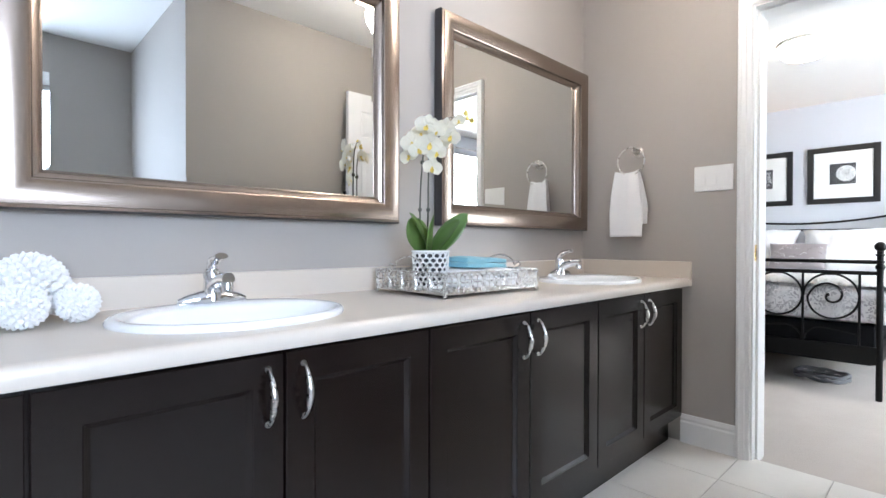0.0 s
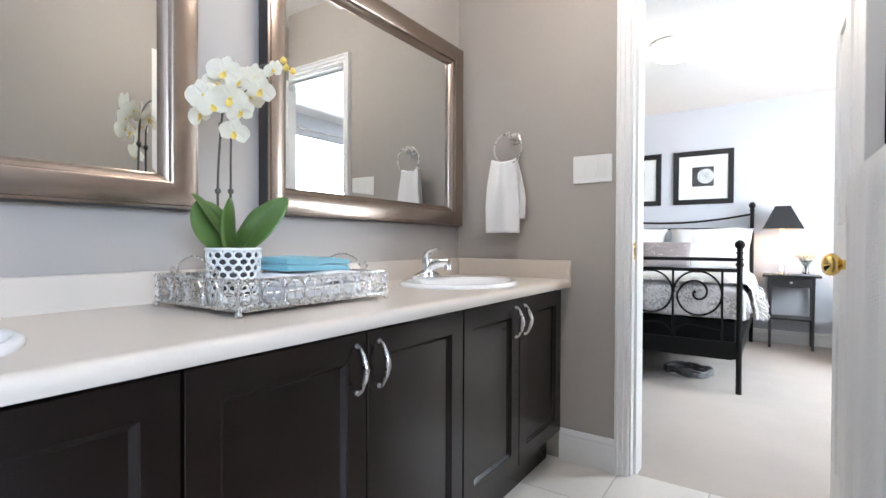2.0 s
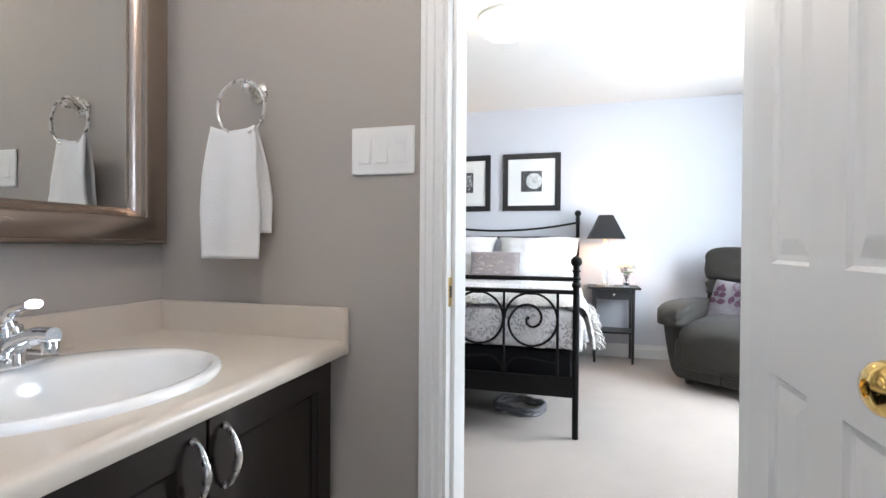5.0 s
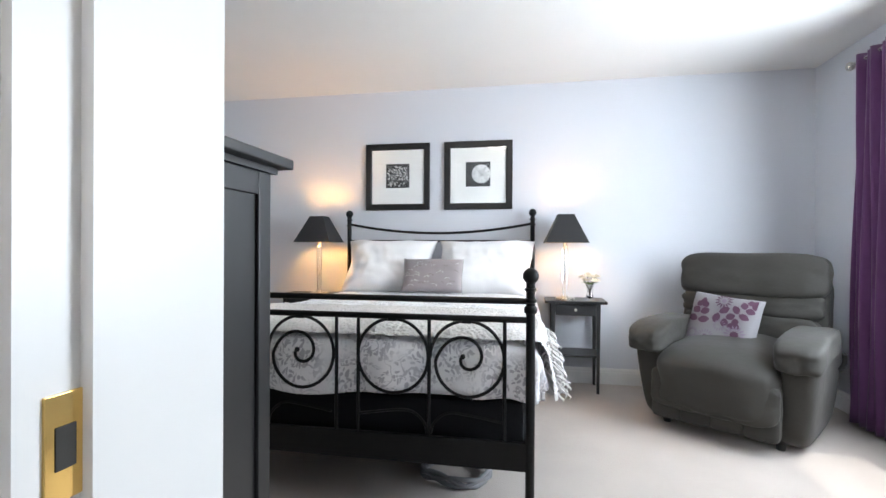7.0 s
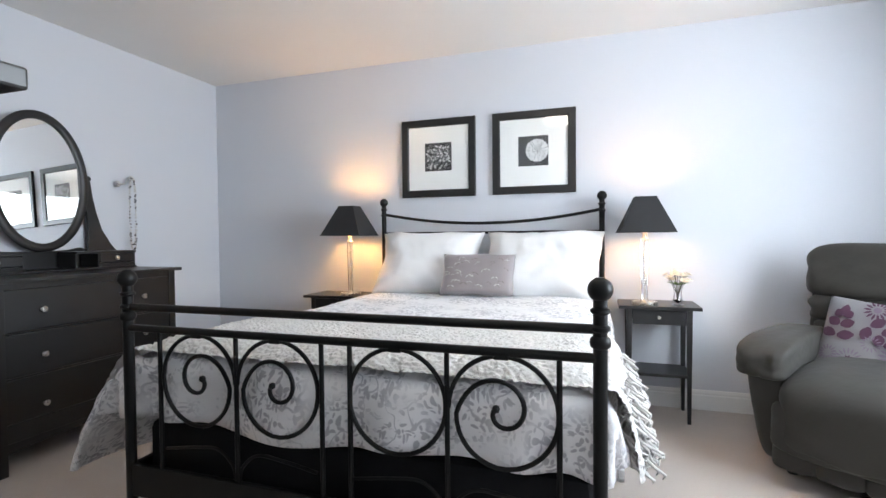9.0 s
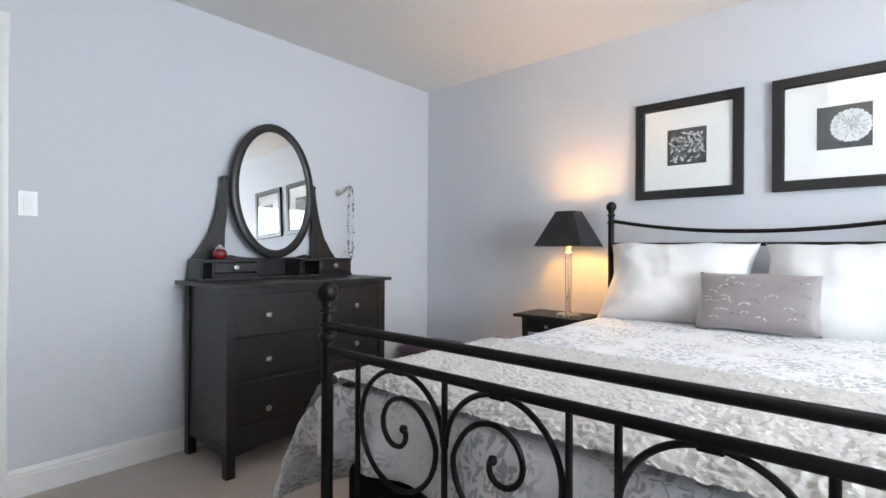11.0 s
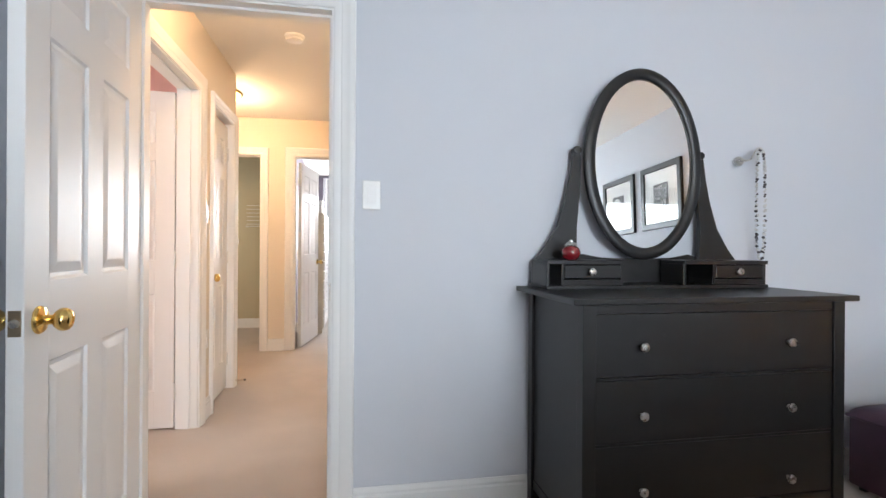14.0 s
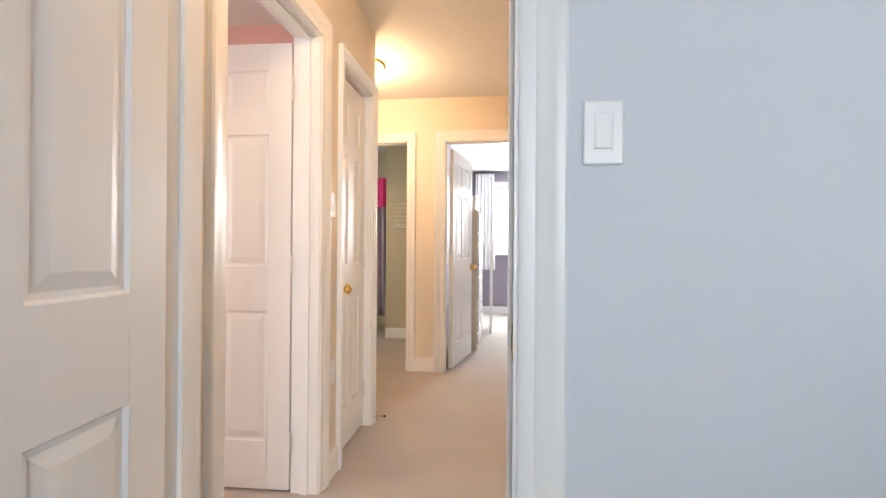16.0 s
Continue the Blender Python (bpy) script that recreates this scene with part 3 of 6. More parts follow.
def vanity_unit(x0, x1, label, split=None):
    v = thing("vanity_cabinet", pose(0, 0, 0), label, "cabinet", "vanity cabinets")
    part("side", boxes((x0, x0 + 0.016, DF + 0.021, BY - 0.004, 0.166, CT - 0.036)), M_ESPRESSO, v)
    part("side", boxes((x1 - 0.016, x1, DF + 0.021, BY - 0.004, 0.166, CT - 0.036)), M_ESPRESSO, v)
    part("bottom", boxes((x0 + 0.016, x1 - 0.016, DF + 0.021, BY - 0.004, 0.166, 0.182)), M_ESPRESSO, v)
    part("front_frame", boxes((x0 + 0.016, x1 - 0.016, DF + 0.021, DF + 0.037, 0.182, CT - 0.036)), M_ESPRESSO, v)
    part("toe_kick", boxes((x0, x1, 1.15, 1.17, TZ, 0.166)), M_ESPRESSO, v)
    mid = split or (x0 + x1) / 2
    shaker_door(v, x0 + 0.003, mid - 0.0025, 0.174, 0.778, mid - 0.034)
    shaker_door(v, mid + 0.0025, x1 - 0.003, 0.174, 0.778, mid + 0.038)
    return v


vanity_unit(-0.47, 0.338, "espresso brown vanity cabinet with two panelled doors")
vanity_unit(0.338, 1.088, "espresso brown vanity cabinet under the first sink", 0.714)
vanity_unit(1.088, 1.911, "espresso brown vanity cabinet below the silver tray", 1.500)
vanity_unit(1.911, 2.706, "espresso brown vanity cabinet beside the bathroom door", 2.292)

SINKS = ((0.708, 1.315), (2.245, 1.315))
SA, SB = 0.235, 0.20


def counter_mesh():
    """The worktop with a rounded front and two oval holes, as strips between outline points."""
    bm = bmesh.new()
    x0, x1, y1 = -0.47, BX - 0.021, BY - 0.022
    yb = CF + 0.016
    for cx, cy in SINKS:
        corners = [math.atan2(y - cy, sx * 0.30) % (2 * math.pi) for sx in (-1, 1) for y in (y1, yb)]
        even = [2 * math.pi * (i + 0.5) / 48 for i in range(48)]
        angles = sorted([a for a in even if min(abs(a - k) for k in corners) > 0.04] + corners)
        n = len(angles)
        ring = [bm.verts.new((cx + SA * math.cos(a), cy + SB * math.sin(a), CT)) for a in angles]
        outer = []
        for a in angles:
            dx, dy = math.cos(a), math.sin(a)
            k = min(0.30 / max(1e-6, abs(dx)), ((y1 - cy) if dy > 0 else (cy - yb)) / max(1e-6, abs(dy)))
            outer.append(bm.verts.new((cx + dx * k, cy + dy * k, CT)))
        for i in range(n):
            j = (i + 1) % n
            bm.faces.new((ring[i], ring[j], outer[j], outer[i]))
        inner = [bm.verts.new((v.co.x, v.co.y, CT - 0.03)) for v in ring]
        for i in range(n):
            bm.faces.new((ring[i], ring[(i + 1) % n], inner[(i + 1) % n], inner[i]))
    spans = [x0]
    for cx, cy in SINKS:
        spans += [cx - 0.30, cx + 0.30]
    spans.append(x1)
    for a, b in zip(spans[::2], spans[1::2]):
        bm.faces.new([bm.verts.new(p) for p in ((a, yb, CT), (b, yb, CT), (b, y1, CT), (a, y1, CT))])
    bmesh.ops.remove_doubles(bm, verts=bm.verts, dist=0.0003)
    prof = [(yb, CT)] + [(yb - 0.016 * math.sin(t), CT - 0.016 + 0.016 * math.cos(t)) for t in (0.4, 0.8, 1.2, math.pi / 2)] + [(CF, CT - 0.026), (CF + 0.004, CT - 0.034), (CF + 0.012, CT - 0.036), (CF + 0.09, CT - 0.036)]
    a = [bm.verts.new((x0, y, z)) for y, z in prof]
    b = [bm.verts.new((x1, y, z)) for y, z in prof]
    for i in range(len(prof) - 1):
        bm.faces.new((a[i], a[i + 1], b[i + 1], b[i]))
    return bm


counter = thing("vanity_counter", pose(0, 0, 0), "beige stone-look laminate counter with a rounded front edge", "counter")
worktop = part("worktop", counter_mesh(), M_COUNTER, counter, smooth=True)
for f in worktop.data.polygons:
    if abs(f.normal.z) > 0.99:
        f.use_smooth = False
part("backsplash", boxes((-0.47, BX - 0.021, BY - 0.022, BY - 0.002, CT - 0.02, 0.905), bevel=0.003), M_COUNTER, counter)
part("side_splash", boxes((BX - 0.021, BX - 0.001, 1.054, BY - 0.002, CT - 0.036, 0.905), bevel=0.003), M_COUNTER, counter)


def sink(cx, cy, label):
    s = thing("sink", pose(cx, cy, CT), label, "sink", "vanity sinks")
    bm = bmesh.new()
    n = 56
    prof = [(1.045, 0.000), (1.05, 0.006), (1.03, 0.013), (0.985, 0.015), (0.93, 0.012), (0.90, 0.004), (0.875, -0.012), (0.80, -0.06), (0.62, -0.10), (0.35, -0.125), (0.09, -0.132)]
    rings = []
    for k, z in prof:
        back = 0.035 if k < 0.95 else 0.0
        rings.append([bm.verts.new((SA * k * math.cos(2 * math.pi * i / n), (SB * k - back * (k > 0.3)) * math.sin(2 * math.pi * i / n) - back * (k > 0.3), z)) for i in range(n)])
    for a, b in zip(rings, rings[1:]):
        for i in range(n):
            bm.faces.new((a[i], a[(i + 1) % n], b[(i + 1) % n], b[i]))
    bm.faces.new(rings[-1])
    part("basin", bm, M_PORCELAIN, s, smooth="all")
    part("drain", lathe(bmesh.new(), [(0.022, -0.131), (0.022, -0.128), (0.016, -0.128), (0.014, -0.132), (0, -0.132)], 20), M_CHROME, s, "chrome drain ring", smooth=True)
    f = thing("faucet", pose(cx, cy + 0.150, CT + 0.014), "chrome single-lever faucet on the sink's back ledge", "faucet", "vanity faucets")
    bm = bmesh.new()
    pts = [(-0.078, 0, 0.006), (-0.06, 0, 0.009), (-0.02, 0, 0.014), (0.02, 0, 0.014), (0.06, 0, 0.009), (0.078, 0, 0.006)]
    tube(bm, pts, [0.010, 0.017, 0.024, 0.024, 0.017, 0.010], 14)
    for v in bm.verts:
        v.co.z = max(0.0, v.co.z * 0.9)
    part("base_plate", bm, M_CHROME, f, smooth=True)
    bm = lathe(bmesh.new(), [(0.026, 0.01), (0.024, 0.03), (0.021, 0.055), (0.022, 0.07), (0.019, 0.078), (0.0, 0.080)], 22)
    part("column", bm, M_CHROME, f, smooth=True)
    bm = tube(bmesh.new(), bend_path([(0, 0.0, 0.035), (0, -0.03, 0.052), (0, -0.07, 0.064), (0, -0.105, 0.066)], 5), [0.019] * 3 + [0.0175] * 3 + [0.016] * 5 + [0.0145] * 5, 16)
    lathe(bm, [(0.0135, -0.022), (0.0135, -0.004), (0.012, 0.0)], 16, at=(0, -0.098, 0.058))
    part("spout", bm, M_CHROME, f, smooth=True)
    bm = tube(bmesh.new(), bend_path([(0, 0.006, 0.076), (0, 0.002, 0.092), (0, -0.022, 0.108), (0, -0.060, 0.118)], 5), [0.016] * 3 + [0.013] * 4 + [0.010] * 4 + [0.008] * 5, 14)
    for v in bm.verts:
        v.co.x *= 1 + 0.9 * min(1.0, max(0.0, (v.co.z - 0.095) / 0.02))
    part("lever", bm, M_CHROME, f, "flattened paddle lever", smooth=True)
    return s


sink(*SINKS[0], "white oval drop-in sink beside white spiky balls")
sink(*SINKS[1], "white oval drop-in sink near the towel ring")


def wall_mirror(x0, z0, w, h, lean, label):
    m = thing("wall_mirror", pose(x0, BY - 0.004, z0, lean), label, "mirror", "vanity mirrors")
    part("edge", framed_loops(w, h, [(0.006, 0.0), (0.0, 0.004), (0.0, 0.036), (0.004, 0.042)]), M_FRAME_EDGE, m, "dark outer edge", smooth=True)
    prof = [(0.004, 0.042), (0.010, 0.045), (0.013, 0.044)]
    prof += [(0.013 + 0.057 * t, 0.044 + 0.011 * math.sin(math.pi * (0.10 + 0.72 * t)) - 0.010 * t) for t in [i / 12 for i in range(13)]]
    prof += [(0.073, 0.028), (0.080, 0.024), (0.088, 0.016), (0.092, 0.010)]
    part("frame", framed_loops(w, h, prof), M_FRAME, m, smooth=True)
    part("glass", framed_loops(w, h, [(0.090, 0.0098), (0.104, 0.0105)]), M_MIRROR, m, "bevelled mirror edge")
    part("glass", boxes((0.104, w - 0.104, -0.0105, -0.005, 0.104, h - 0.104)), M_MIRROR, m, "clear mirror glass")
    return m


wall_mirror(0.305, 1.060, 1.090, 0.852, 0.1, "large mirror in a brushed bronze frame above the first sink")
wall_mirror(1.600, 1.060, 1.110, 0.852, 0.1, "large mirror in a brushed bronze frame above the second sink")


def wall_plate(name, m, gangs, label, louvre=False):
    """A switch plate in x and z facing -y."""
    s = thing(name, m, label, "light switch")
    w = 0.072 + 0.046 * (gangs - 1)
    part("plate", boxes((-w / 2, w / 2, -0.006, 0, -0.058, 0.058), bevel=0.004), M_PLASTIC, s)
    for i in range(gangs):
        cx = (i - (gangs - 1) / 2) * 0.046
        part("frame", boxes((cx - 0.0175, cx + 0.0175, -0.0068, -0.004, -0.034, 0.034), bevel=0.001), M_PLASTIC, s)
        if louvre and i == gangs - 1:
            for k in range(8):
                part("slat", boxes((cx - 0.014, cx + 0.014, -0.009, -0.006, -0.028 + k * 0.0075, -0.0245 + k * 0.0075)), M_PLASTIC, s)
        else:
            bm = boxes((cx - 0.0145, cx + 0.0145, -0.010, -0.005, -0.030, 0.030), bevel=0.0012)
            for v in bm.verts:
                if v.co.y < -0.008 and v.co.z > 0:
                    v.co.y += 0.0035
            part("rocker", bm, M_PLASTIC, s)
    return s


wall_plate("light_switch", pose(BX - 0.001, 0.965, 1.291, 0, 0, -90), 3, "white triple switch plate with a slatted timer", louvre=True)
wall_plate("light_switch", pose(3.953, NY - 0.001, 1.294), 1, "white single rocker light switch beside the bedroom door")
wall_plate("light_switch", pose(LX + 0.001, 5.005, 1.29, 0, 0, 90), 1, "white single light switch on the hall wall")

# towel ring with a folded hand towel
ring = thing("towel_ring", pose(BX, 1.316, 1.458), "brushed nickel towel ring on the greige wall", "towel ring")
part("rose", lathe(bmesh.new(), [(0.026, 0.001), (0.026, 0.006), (0.021, 0.011), (0.013, 0.014), (0.010, 0.03), (0.012, 0.045), (0.012, 0.058), (0.006, 0.064), (0, 0.064)], 24, m=pose(0, 0, 0, 0, -90, 0)), M_STEEL, ring, smooth=True)
rpts = [(-0.055, 0.016 + 0.070 * math.sin(a), -0.052 + 0.070 * math.cos(a)) for a in [2 * math.pi * i / 40 for i in range(40)]]
part("ring", tube(bmesh.new(), rpts, 0.0042, 10, closed=True), M_STEEL, ring, smooth=True)


def hung_towel():
    """A hand towel pulled through the ring, longer in front than behind."""
    bm = bmesh.new()
    def half(front):
        x = -0.018 if front else 0.016
        low = -0.335 if front else -0.27
        shift = 0.0 if front else -0.014
        def f(u, v):
            z = low * (v ** 0.94)
            pinch = 0.062 + 0.026 * min(1, v * 1.6) ** 0.8
            y = (2 * u - 1) * pinch * (0.93 if front else 0.9) + shift * min(1, v * 1.5)
            d = x * (0.35 + 0.65 * min(1, v * 3)) + 0.006 * math.sin(u * 9.5 + 1.0) * (1 - 0.35 * v) + 0.005 * math.sin(u * 4 + v * 3)
            sag = 0.012 * (1 - (2 * u - 1) ** 2) * max(0, 1 - v * 4)
            return Vector((d, y, z - sag))
        return f
    surf(bm, half(True), 24, 30)
    surf(bm, half(False), 24, 30)
    return bm


ht = part("hand_towel", hung_towel(), M_TOWEL, None, smooth="all")
ht.matrix_world = pose(BX - 0.055, 1.350, 1.360)
tagged(ht, "white terry hand towel hanging from the towel ring", "towel")
sol = ht.modifiers.new("thick", "SOLIDIFY")
sol.thickness, sol.offset = 0.007, 0

# bath towel on a bar, and a black sheet painting shade behind the door
tb = thing("towel_bar", pose(1.72, 0.04, 1.125), "brushed nickel towel bar on the bathroom wall", "towel bar")
part("bar", bar((-0.27, 0.085, 0), (0.27, 0.085, 0), 0.009), M_STEEL, tb, smooth=True)
for sx in (-0.27, 0.27):
    part("bracket", lathe(bmesh.new(), [(0.022, 0.0), (0.022, 0.006), (0.011, 0.012), (0.010, 0.085), (0.012, 0.095), (0, 0.096)], 16, m=pose(sx, 0, 0, -90, 0, 0)), M_STEEL, tb, smooth=True)


def draped(w, front, back, thick, fold=0.006):
    bm = bmesh.new()
    total = front + back
    def f(u, v):
        s = v * total
        x = (u - 0.5) * w
        wav = fold * math.sin(u * 13 + 0.6) + fold * 0.6 * math.sin(u * 29 + v * 4)
        if s < front:
            y, z = thick, -(front - s)
        else:
            y, z = -thick, -(s - front)
        k = min(1.0, abs(s - front) / 0.05)
        a = (s - front) / 0.05
        if abs(a) < 1:
            y = -thick * math.sin(a * math.pi / 2)
            z = 0.02 - 0.07 * (1 - math.cos(a * math.pi / 2)) * 0.9
        return Vector((x, y + wav * k, z))
    return surf(bm, f, 40, 60)


bt = part("bath_towel", draped(0.46, 0.80, 0.62, 0.088), M_TOWEL, None, smooth="all")
bt.matrix_world = pose(1.715, 0.125, 1.140)
tagged(bt, "thick white bath towel over the towel bar", "towel")
sol = bt.modifiers.new("thick", "SOLIDIFY")
sol.thickness, sol.offset = 0.022, -1

# robe-shaped black sheet put where the gap behind the leaf is only unlit
robe = part("robe", surf(bmesh.new(), lambda u, v: Vector(((u - 0.5) * (0.30 + 0.26 * min(1, v * 2)), 0.045 + 0.018 * math.sin(u * 17 + v * 2) + 0.02 * (1 - (2 * u - 1) ** 2), -1.25 * v - 0.06 * abs(2 * u - 1) * (1 - v))), 30, 30), M_DOOR_GAP_SHADE, None, smooth="all")
robe.matrix_world = pose(2.40, 0.04, 1.85)
tagged(robe, "black sheet painting the shade behind the open door", "robe")
sol = robe.modifiers.new("thick", "SOLIDIFY")
sol.thickness, sol.offset = 0.02, 1


# white spiky decorative balls
M_SPIKE = material("matt white resin", (0.80, 0.79, 0.77), 0.7, vary=0.04, scale=20)


def spiky_ball(x, y, r, n, label, seed):
    rnd = random.Random(seed)
    b = thing("decorative_ball", pose(x, y, CT), label, "ornament", "spiky balls")
    part("core", lathe(bmesh.new(), [(0, -r * 0.8)] + [(r * 0.8 * math.sin(math.pi * i / 12), -r * 0.8 * math.cos(math.pi * i / 12)) for i in range(1, 12)] + [(0, r * 0.8)], 20, at=(0, 0, r * 0.97)), M_SPIKE, b, smooth=True)
    bm = bmesh.new()
    for i in range(n):
        z = 1 - 2 * (i + 0.5) / n
        a = i * 2.39996
        d = Vector((math.sqrt(1 - z * z) * math.cos(a), math.sqrt(1 - z * z) * math.sin(a), z))
        d = (d + Vector((rnd.uniform(-.05, .05), rnd.uniform(-.05, .05), rnd.uniform(-.05, .05)))).normalized()
        s = d.orthogonal().normalized()
        q = d.cross(s)
        w = r * 0.15
        base = [bm.verts.new(Vector((0, 0, r * 0.97)) + d * r * 0.74 + (s * math.cos(k * math.pi / 2) + q * math.sin(k * math.pi / 2)) * w) for k in range(4)]
        mid = [bm.verts.new(Vector((0, 0, r * 0.97)) + d * r * 0.93 + (s * math.cos(k * math.pi / 2) + q * math.sin(k * math.pi / 2)) * w * 0.8) for k in range(4)]
        tip = bm.verts.new(Vector((0, 0, r * 0.97)) + d * r * rnd.uniform(1.0, 1.05))
        for k in range(4):
            bm.faces.new((base[k], base[(k + 1) % 4], mid[(k + 1) % 4], mid[k]))
            bm.faces.new((mid[k], mid[(k + 1) % 4], tip))
    sp = part("spikes", bm, M_SPIKE, b)
    sp["kind"] = "stuff"
    return b


spiky_ball(0.366, 1.530, 0.073, 230, "large white spiky decorative ball on the counter", 1)
spiky_ball(0.347, 1.398, 0.0445, 150, "small white spiky decorative ball on the counter", 2)
spiky_ball(0.437, 1.440, 0.041, 140, "small white spiky decorative ball beside the sink", 3)

# filigree tray with towels and an orchid
M_SILVER = material("antique silver wire", (0.60, 0.585, 0.56), 0.28, 1.0, vary=0.2, scale=40, rough_vary=0.1)
TX0, TX1, TY0, TY1 = 1.270, 1.718, 1.222, 1.556
tray = thing("tray", pose(0, 0, CT), "antique silver filigree tray with looped handles", "tray")
part("base", boxes((TX0, TX1, TY0, TY1, 0.010, 0.016), bevel=0.002), M_SILVER, tray)
for z in (0.016, 0.075):
    bm = bmesh.new()
    tube(bm, [(TX0, TY0, z), (TX1, TY0, z), (TX1, TY1, z), (TX0, TY1, z)], 0.0028, 8, closed=True)
    part("rim", bm, M_SILVER, tray, smooth=True)
for cx, cy in ((TX0, TY0), (TX1, TY0), (TX1, TY1), (TX0, TY1)):
    part("corner_post", bar((cx, cy, 0.0), (cx, cy, 0.078), 0.0032), M_SILVER, tray, smooth=True)
    part("foot", lathe(bmesh.new(), [(0.0, 0.0), (0.006, 0.001), (0.008, 0.006), (0.006, 0.011), (0.003, 0.013)], 14, at=(cx, cy, 0.0)), M_SILVER, tray, smooth=True)


def filigree(p, q, count):
    """Rings, petals and diamonds of flat wire between the two rims."""
    bm = bmesh.new()
    p, q = Vector(p), Vector(q)
    d = (q - p) / count
    ln = d.length
    e = d.normalized()
    for i in range(count):
        c = p + d * (i + 0.5) + Vector((0, 0, 0.0455))
        R = min(ln / 2, 0.0285)
        tube(bm, [c + e * (R * math.cos(a)) + Vector((0, 0, R * math.sin(a))) for a in [2 * math.pi * k / 14 for k in range(14)]], 0.0019, 5, closed=True)
        for k in range(4):
            a0 = math.pi / 4 + k * math.pi / 2
            pc = c + (e * math.cos(a0) + Vector((0, 0, math.sin(a0)))) * R * 0.5
            tube(bm, [pc + e * (R * 0.42 * math.cos(a)) + Vector((0, 0, R * 0.42 * math.sin(a))) for a in [2 * math.pi * j / 9 for j in range(9)]], 0.0016, 4, closed=True)
        c2 = p + d * i + Vector((0, 0, 0.0455))
        tube(bm, [c2 + Vector((0, 0, 0.028)), c2 - Vector((0, 0, 0.028))], 0.0018, 5)
        for s in (-1, 1):
            tube(bm, [c2 + e * 0.010 + Vector((0, 0, s * 0.027)), c2 + Vector((0, 0, s * 0.012)), c2 - e * 0.010 + Vector((0, 0, s * 0.027))], 0.0016, 4)
    return bm


for a, b, n in (((TX0, TY0, 0), (TX1, TY0, 0), 8), ((TX1, TY0, 0), (TX1, TY1, 0), 5), ((TX1, TY1, 0), (TX0, TY1, 0), 8), ((TX0, TY1, 0), (TX0, TY0, 0), 5)):
    part("filigree_side", filigree(a, b, n), M_SILVER, tray)
for hx in (TX0, TX1):
    cy = (TY0 + TY1) / 2
    pts = bend_path([(hx, cy - 0.085, 0.077), (hx, cy - 0.098, 0.090), (hx, cy - 0.085, 0.096), (hx, cy - 0.07, 0.086), (hx, cy - 0.055, 0.108), (hx, cy, 0.122), (hx, cy + 0.055, 0.108), (hx, cy + 0.07, 0.086), (hx, cy + 0.085, 0.096), (hx, cy + 0.098, 0.090), (hx, cy + 0.085, 0.077)], 5)
    part("handle", tube(bmesh.new(), pts, 0.0026, 7), M_SILVER, tray, "curled wire handle", smooth=True)


def folded_towel(name, m, w, d, h, layers, mat, label):
    t = thing(name, m, label, "towel", "folded towels")
    th = h / layers
    for k in range(layers):
        bm = bmesh.new()
        def f(u, v, k=k):
            a = 2 * math.pi * v
            r = th * 0.49
            px = (u - 0.5) * w
            yy = math.cos(a)
            y = (d / 2 - r) * max(-1, min(1, yy * 1.6)) + r * yy * 0.6
            z = th * (k + 0.5) + r * math.copysign(abs(math.sin(a)) ** 0.5, math.sin(a))
            n3 = noise.noise(Vector((px * 9, y * 9, k * 3.1)))
            return Vector((px + 0.006 * n3, y + 0.006 * n3, z + 0.010 * n3 * (k + 1) / layers))
        surf(bm, f, 24, 32, close_v=True)
        for e in (0, 1):
            ring_v = [v for v in bm.verts if abs(v.co.x - (e - 0.5) * w) < 0.0055]
            if len(ring_v) > 3:
                ring_v.sort(key=lambda v: math.atan2(v.co.z - th * (k + 0.5), v.co.y))
                bm.faces.new(ring_v)
        part("fold", bm, mat, t, smooth="all")
    return t


folded_towel("folded_towel", pose(1.56, 1.39, CT + 0.016), 0.25, 0.22, 0.062, 2, M_TOWEL, "folded white towel in the silver tray")
folded_towel("folded_towel", pose(1.57, 1.41, CT + 0.078, 0, 2, 6), 0.24, 0.17, 0.036, 2, M_TOWEL_BLUE, "folded aqua blue towel on a white one")

POTX, POTY = 1.370, 1.395
M_LATTICE = material("white pierced ceramic", (0.80, 0.80, 0.78), 0.25, vary=0.02)
M_POT_IN = material("dark inner pot", (0.05, 0.05, 0.05), 0.6)
M_LEAF = material("orchid leaf", (0.11, 0.20, 0.05), 0.35, vary=0.3, scale=14, coat=0.2)
M_STEM = material("orchid stem", (0.055, 0.055, 0.04), 0.5, vary=0.3, scale=40)
M_PETAL = material("white orchid petal", (0.85, 0.81, 0.69), 0.6, vary=0.03, scale=30, sheen=0.1)
M_LIP = material("yellow orchid lip", (0.75, 0.55, 0.12), 0.5, vary=0.25, scale=60)


def let_light_through(m, share):
    """Thin petals and leaves pass part of the light."""
    nt = m.node_tree
    out = [n for n in nt.nodes if n.type == "OUTPUT_MATERIAL"][0]
    bs = nt.nodes["Principled BSDF"]
    thin = nt.nodes.new("ShaderNodeBsdfTranslucent")
    nt.links.new(bs.inputs["Base Color"].links[0].from_socket, thin.inputs["Color"])
    both = nt.nodes.new("ShaderNodeMixShader")
    both.inputs[0].default_value = share
    nt.links.new(bs.outputs[0], both.inputs[1])
    nt.links.new(thin.outputs[0], both.inputs[2])
    nt.links.new(both.outputs[0], out.inputs["Surface"])


